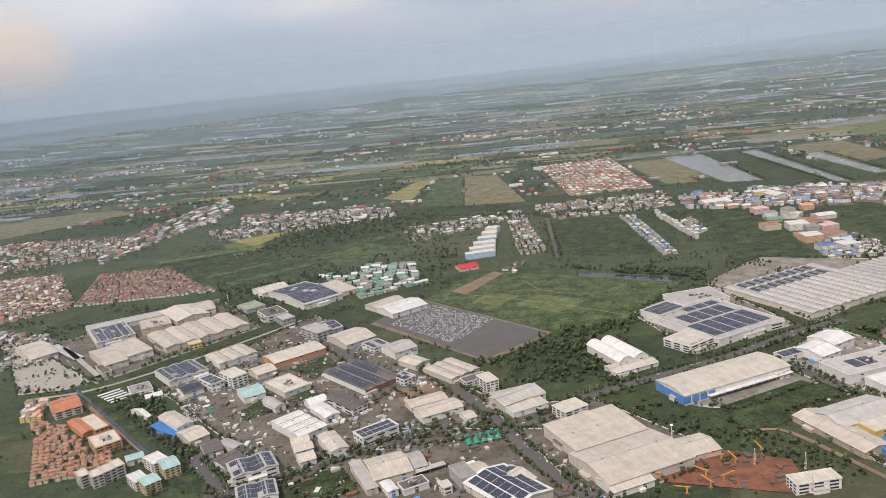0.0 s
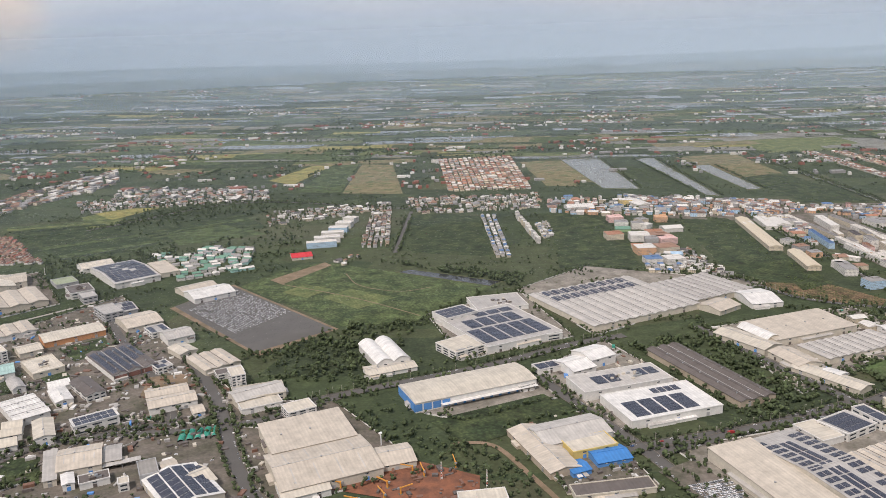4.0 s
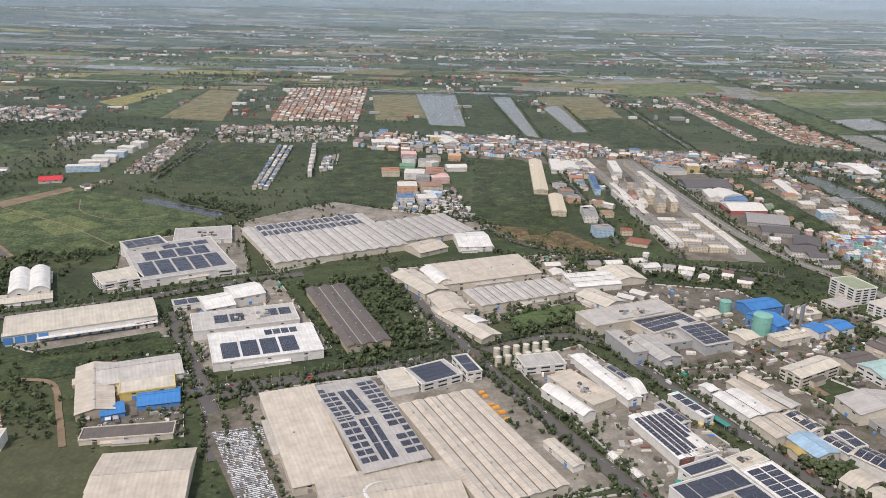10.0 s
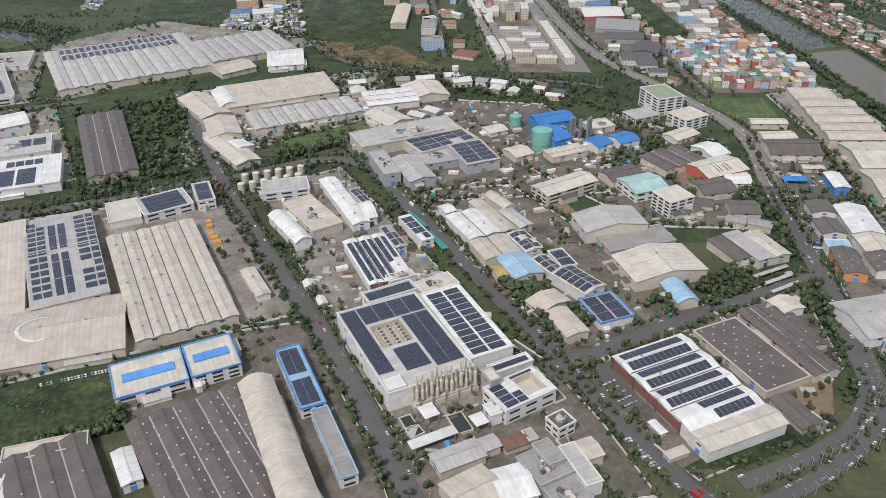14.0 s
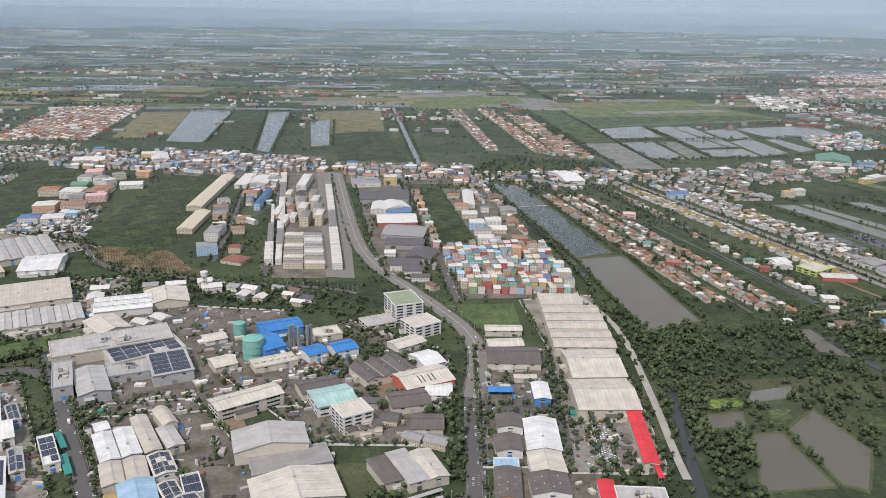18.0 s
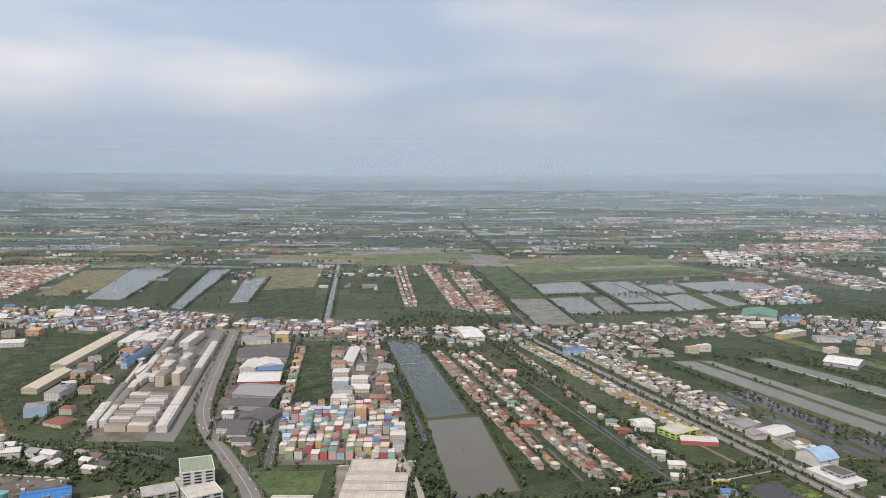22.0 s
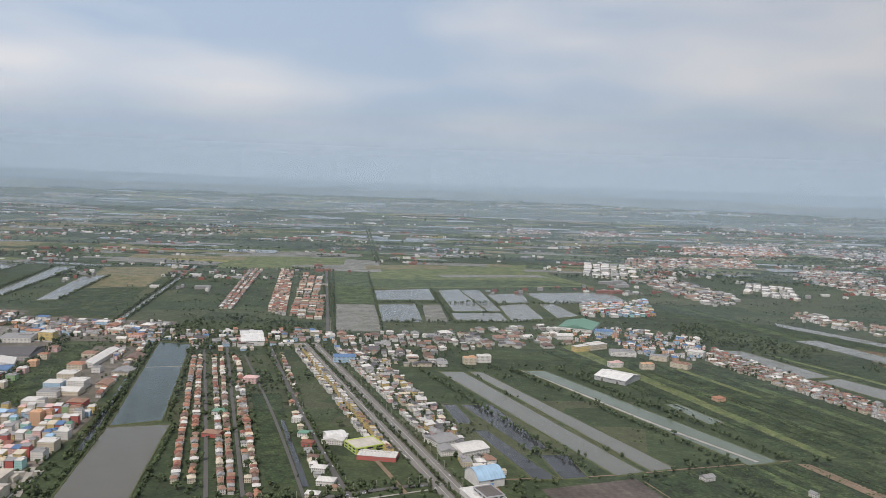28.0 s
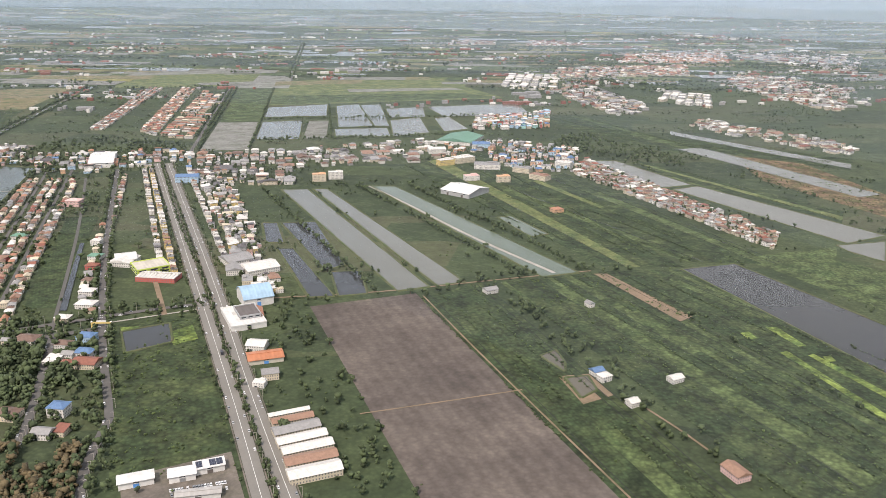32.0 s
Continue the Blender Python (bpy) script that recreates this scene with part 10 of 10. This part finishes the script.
tagged(new("parked_car_glass", glass.mesh("parked_car_glass", "glass_dark")), "dark glass of cars parked in rows", "cars", "", "stuff")

CARS = {}


def car(x, y, turn, tint, truck):
    """A car or a box truck on the road."""
    if (tint, truck) not in CARS:
        b, g, w = Shape(), Shape(), Shape()
        if truck:
            b.box(-0.5, 0, 0.25, 3.6, 1.25, 1.5)
            b.box(1.8, 0, 0.2, 1.0, 1.2, 1.1)
            g.box(1.95, 0, 0.85, 0.75, 1.22, 0.35)
        else:
            b.box(0, 0, 0.14, 2.3, 0.95, 0.36)
            b.box(-0.1, 0, 0.70, 0.95, 0.74, 0.06)
            g.box(-0.08, 0, 0.46, 1.3, 0.82, 0.26)
        for k in range(10):
            a0, a1 = k * math.pi / 5, (k + 1) * math.pi / 5
            w.face([(0.18 * math.cos(a0), -0.07, 0.18 * math.sin(a0)), (0.18 * math.cos(a1), -0.07, 0.18 * math.sin(a1)), (0.18 * math.cos(a1), 0.07, 0.18 * math.sin(a1)), (0.18 * math.cos(a0), 0.07, 0.18 * math.sin(a0))])
            w.face([(0, -0.07, 0), (0.18 * math.cos(a0), -0.07, 0.18 * math.sin(a0)), (0.18 * math.cos(a1), -0.07, 0.18 * math.sin(a1))])
        CARS[tint, truck] = b.mesh("body", tint), g.mesh("windows", "glass_dark"), w.mesh("wheel", "tyre")
    name = {"car_white": "white", "car_grey": "grey", "car_dark": "black", "car_red": "red", "car_blue": "blue"}[tint]
    ob = thing("truck" if truck else "car", x, y, 0.42, turn, "%s %s standing on the grey road" % (name, "box truck" if truck else "saloon car"), "truck" if truck else "car", "vehicles on the roads")
    b, g, w = CARS[tint, truck]
    part("body", b, None, ob), part("window_band", g, None, ob)
    for a in (-0.72, 0.72) if not truck else (-1.6, 1.7):
        for s in (-0.46, 0.46):
            part("wheel", w, None, ob).location = (a, s * (1.3 if truck else 1), 0.18)


road_r = random.Random(8)
for ob in [o for o in scene.objects if o.name.startswith("road_") and o.type == "MESH" and o.get("kind") == "structure" and o.data.materials[0].name.startswith("asphalt")]:
    v = ob.data.vertices
    q = [(v[i].co, v[i + 1].co, v[i + 2].co, v[i + 3].co) for i in range(0, len(v), 4)]
    wide = (q[0][0] - q[0][1]).length
    run = sum(((a - d).length for a, b, c, d in q), 0.0)
    for _ in range(min(9, int(run / 34)) if wide > 6.5 else 1):
        a, b, c, d = road_r.choice(q)
        side, u = road_r.choice((0.28, 0.72)), road_r.random()
        p = a.lerp(d, u).lerp(b.lerp(c, u), side)
        t = d - a if side > 0.5 else a - d
        if free(p.x, p.y) == 3 and len([1 for o in scene.objects if o.name.startswith(("car", "truck"))]) < 68:
            car(p.x, p.y, math.degrees(math.atan2(t.y, t.x)), road_r.choice(("car_white", "car_white", "car_grey", "car_dark", "car_red", "car_blue")), road_r.random() < 0.16)

# ---- single trees ----
for _ in range(900):
    x, y = rng.uniform(-250, 1450), rng.uniform(330, 760)
    if free(x, y) == 0 and noise.noise((x * 0.02, y * 0.02, 5.0)) > 0.0 and len(BIG) < 9:
        tree(x, y, rng.uniform(0.8, 1.6))
        if sum(1 for o in scene.objects if o.name.startswith("tree")) > 70:
            break

# ---- weeds on the rough lots ----
weeds = []
for pts in ROUGH:
    p = np.array(pts)
    lo, hi = p.min(0), p.max(0)
    for _ in range(min(900, int((hi - lo).prod() / 14))):
        x, y = rng.uniform(lo[0], hi[0]), rng.uniform(lo[1], hi[1])
        if inside(x, y, pts) and free(x, y) < 2 and noise.noise((x * 0.04, y * 0.05, 8.0)) > -0.1:
            weeds.append((x, y, rng.uniform(0.3, 0.95)))
mass("weed_tufts", FORMS_LOW, weeds[:3500], "leaf_low", "rank dark green weeds on open lots", "weeds")

# ---- crop rows and tufts on the near fields ----
tufts = []
for _ in range(30000):
    x, y = rng.uniform(1000, 1620), rng.uniform(360, 820)
    if free(x, y) != 1 or abs(x - 1150) > 0.6 * y + 120:
        continue
    along = (x * math.cos(radians(15)) + y * math.sin(radians(15))) / 7.0
    if noise.noise((x * 0.02, y * 0.008, 6.0)) > 0.02 and abs(along - round(along)) < 0.18 and noise.noise((x * 0.01, y * 0.01, 1.0)) > -0.1:
        if any(inside(x, y, q) for q in GARDENS):
            tufts.append((x, y, rng.uniform(0.3, 0.75)))
bushes = []
for pts in GARDENS:
    (ax, ay), (bx, by) = pts[0], pts[1]
    n = int(math.hypot(bx - ax, by - ay) / 1.6)
    for i in range(n):
        x, y = ax + (bx - ax) * (i + rng.random()) / n + rng.gauss(0, 0.5), ay + (by - ay) * (i + rng.random()) / n + rng.gauss(0, 0.5)
        if noise.noise((x * 0.03, y * 0.03, 4.0)) > -0.12 and free(x, y) < 2:
            bushes.append((x, y, rng.uniform(0.4, 1.05)))
mass("field_bushes", FORMS_LOW, bushes[:7000], "leaf", "uneven dark green bushes along garden beds", "shrubs")
mass("crop_rows", FORMS_LOW, tufts[:5000], "leaf_low", "rows of low green garden crops", "crops")

# ---- the aircraft's wing, as it passes the viewpoint once ----
wing = thing("aircraft_wing", 964.8, 104.6, 196.3, 0, "white airliner wing with raised winglet and lowered flaps", "wing")
PLATES = {
    "winglet": [(2.03, 8.81, 1.76), (1.95, 8.86, 1.75), (2.32, 8.58, 1.34), (2.10, 8.73, 1.36), (2.58, 8.36, 0.93), (2.25, 8.60, 0.95), (2.78, 8.18, 0.58), (2.38, 8.48, 0.63), (2.91, 7.98, 0.46), (2.51, 8.37, 0.44), (2.97, 7.47, 0.35), (2.83, 8.12, 0.31)],
    "leading_edge": [(2.12, 8.70, 1.69), (2.09, 8.72, 1.68), (2.39, 8.47, 1.27), (2.33, 8.52, 1.27), (2.66, 8.24, 0.84), (2.57, 8.31, 0.83), (2.79, 8.12, 0.58), (2.72, 8.17, 0.54), (2.96, 7.38, 0.35), (2.94, 7.60, 0.35)],
    "wing_box": [(2.97, 7.47, 0.35), (2.83, 8.12, 0.31), (2.99, 6.18, 0.22), (3.01, 6.73, 0.14), (2.66, 4.45, 0.11), (2.89, 5.37, 0.04), (2.39, 3.47, 0.07), (2.57, 4.02, 0.01), (2.25, 2.77, 0.02), (2.25, 2.77, -0.05)],
    "spoiler": [(2.63, 4.40, 0.08), (2.65, 4.49, 0.04), (2.35, 3.41, 0.04), (2.36, 3.41, -0.01), (2.21, 2.73, 0.00), (2.22, 2.73, -0.04)],
    "outer_flap": [(2.90, 5.33, 0.015), (2.99, 5.82, -0.10), (2.72, 4.60, 0.0), (2.71, 4.53, -0.14), (2.42, 3.49, -0.035), (2.42, 3.48, -0.14), (2.27, 2.79, -0.075), (2.27, 2.78, -0.16)],
    "inner_flap": [(2.66, 4.42, -0.09), (2.73, 4.66, -0.17), (2.57, 4.01, -0.10), (2.59, 4.09, -0.22), (2.39, 3.45, -0.12), (2.39, 3.44, -0.21), (2.25, 2.76, -0.15), (2.25, 2.75, -0.23)],
}
for name, pts in PLATES.items():
    s = Shape()
    far_k, near_k = {"winglet": (1.0, 1.0), "leading_edge": (0.998, 0.998), "wing_box": (1.25, 1.0), "spoiler": (1.02, 0.98), "outer_flap": (1.0, 0.88)}.get(name, (0.95, 0.84))
    pts = [tuple(v * (far_k if i % 2 == 0 else near_k) for v in p) for i, p in enumerate(pts)]
    skin = 1.001 if name == "leading_edge" else 1.012
    back = [(x * skin, y * skin, z * skin) for x, y, z in pts]
    for k in range(0, len(pts) - 2, 2):
        s.face([pts[k], pts[k + 1], pts[k + 3], pts[k + 2]])
        s.face([back[k], back[k + 2], back[k + 3], back[k + 1]])
        s.face([pts[k], pts[k + 2], back[k + 2], back[k]]), s.face([pts[k + 1], back[k + 1], back[k + 3], pts[k + 3]])
    for k in (0, len(pts) - 2):
        s.face([pts[k], back[k], back[k + 1], pts[k + 1]])
    me = s.mesh(name, "plate_white")
    me.polygons.foreach_set("use_smooth", [False] * len(me.polygons))
    part(name, me, None, wing)
s = Shape()
rings = []
for u, y, z, r in ((2.81, 4.80, -0.44, 0.01), (2.74, 4.45, -0.36, 0.07), (2.62, 3.9, -0.29, 0.10), (2.40, 3.1, -0.26, 0.10), (2.32, 2.85, -0.26, 0.06)):
    rings.append([(u + r * math.cos(a), y, z + 0.8 * r * math.sin(a)) for a in [k * math.pi / 5 for k in range(10)]])
for a, b in zip(rings, rings[1:]):
    for i in range(10):
        s.face([a[i], a[(i + 1) % 10], b[(i + 1) % 10], b[i]])
part("flap_track_fairing", s, "plate_white", wing)
# thin dark strip painting the shade in the gap above the flaps
s = Shape()
s.slab([(2.91, 5.30, 0.022), (2.89, 5.20, 0.032), (2.33, 2.95, -0.052), (2.33, 2.94, -0.065)], 0.008)
part("flap_gap", s, "roof_dark", wing)
for k in range(9):
    s = Shape()
    x, y, z = (1.93 + 0.107 * k, 8.88 - 0.097 * k, 1.76 - 0.295 * k) if k < 5 else (2.83 + 0.06 * (k - 5), 8.12 - 0.36 * (k - 5), 0.29 - 0.04 * (k - 5))
    s.box(x - 0.03, y, z, 0.16, 0.012, 0.010, -0.1)
    part("static_wick", s, "roof_dark", wing)
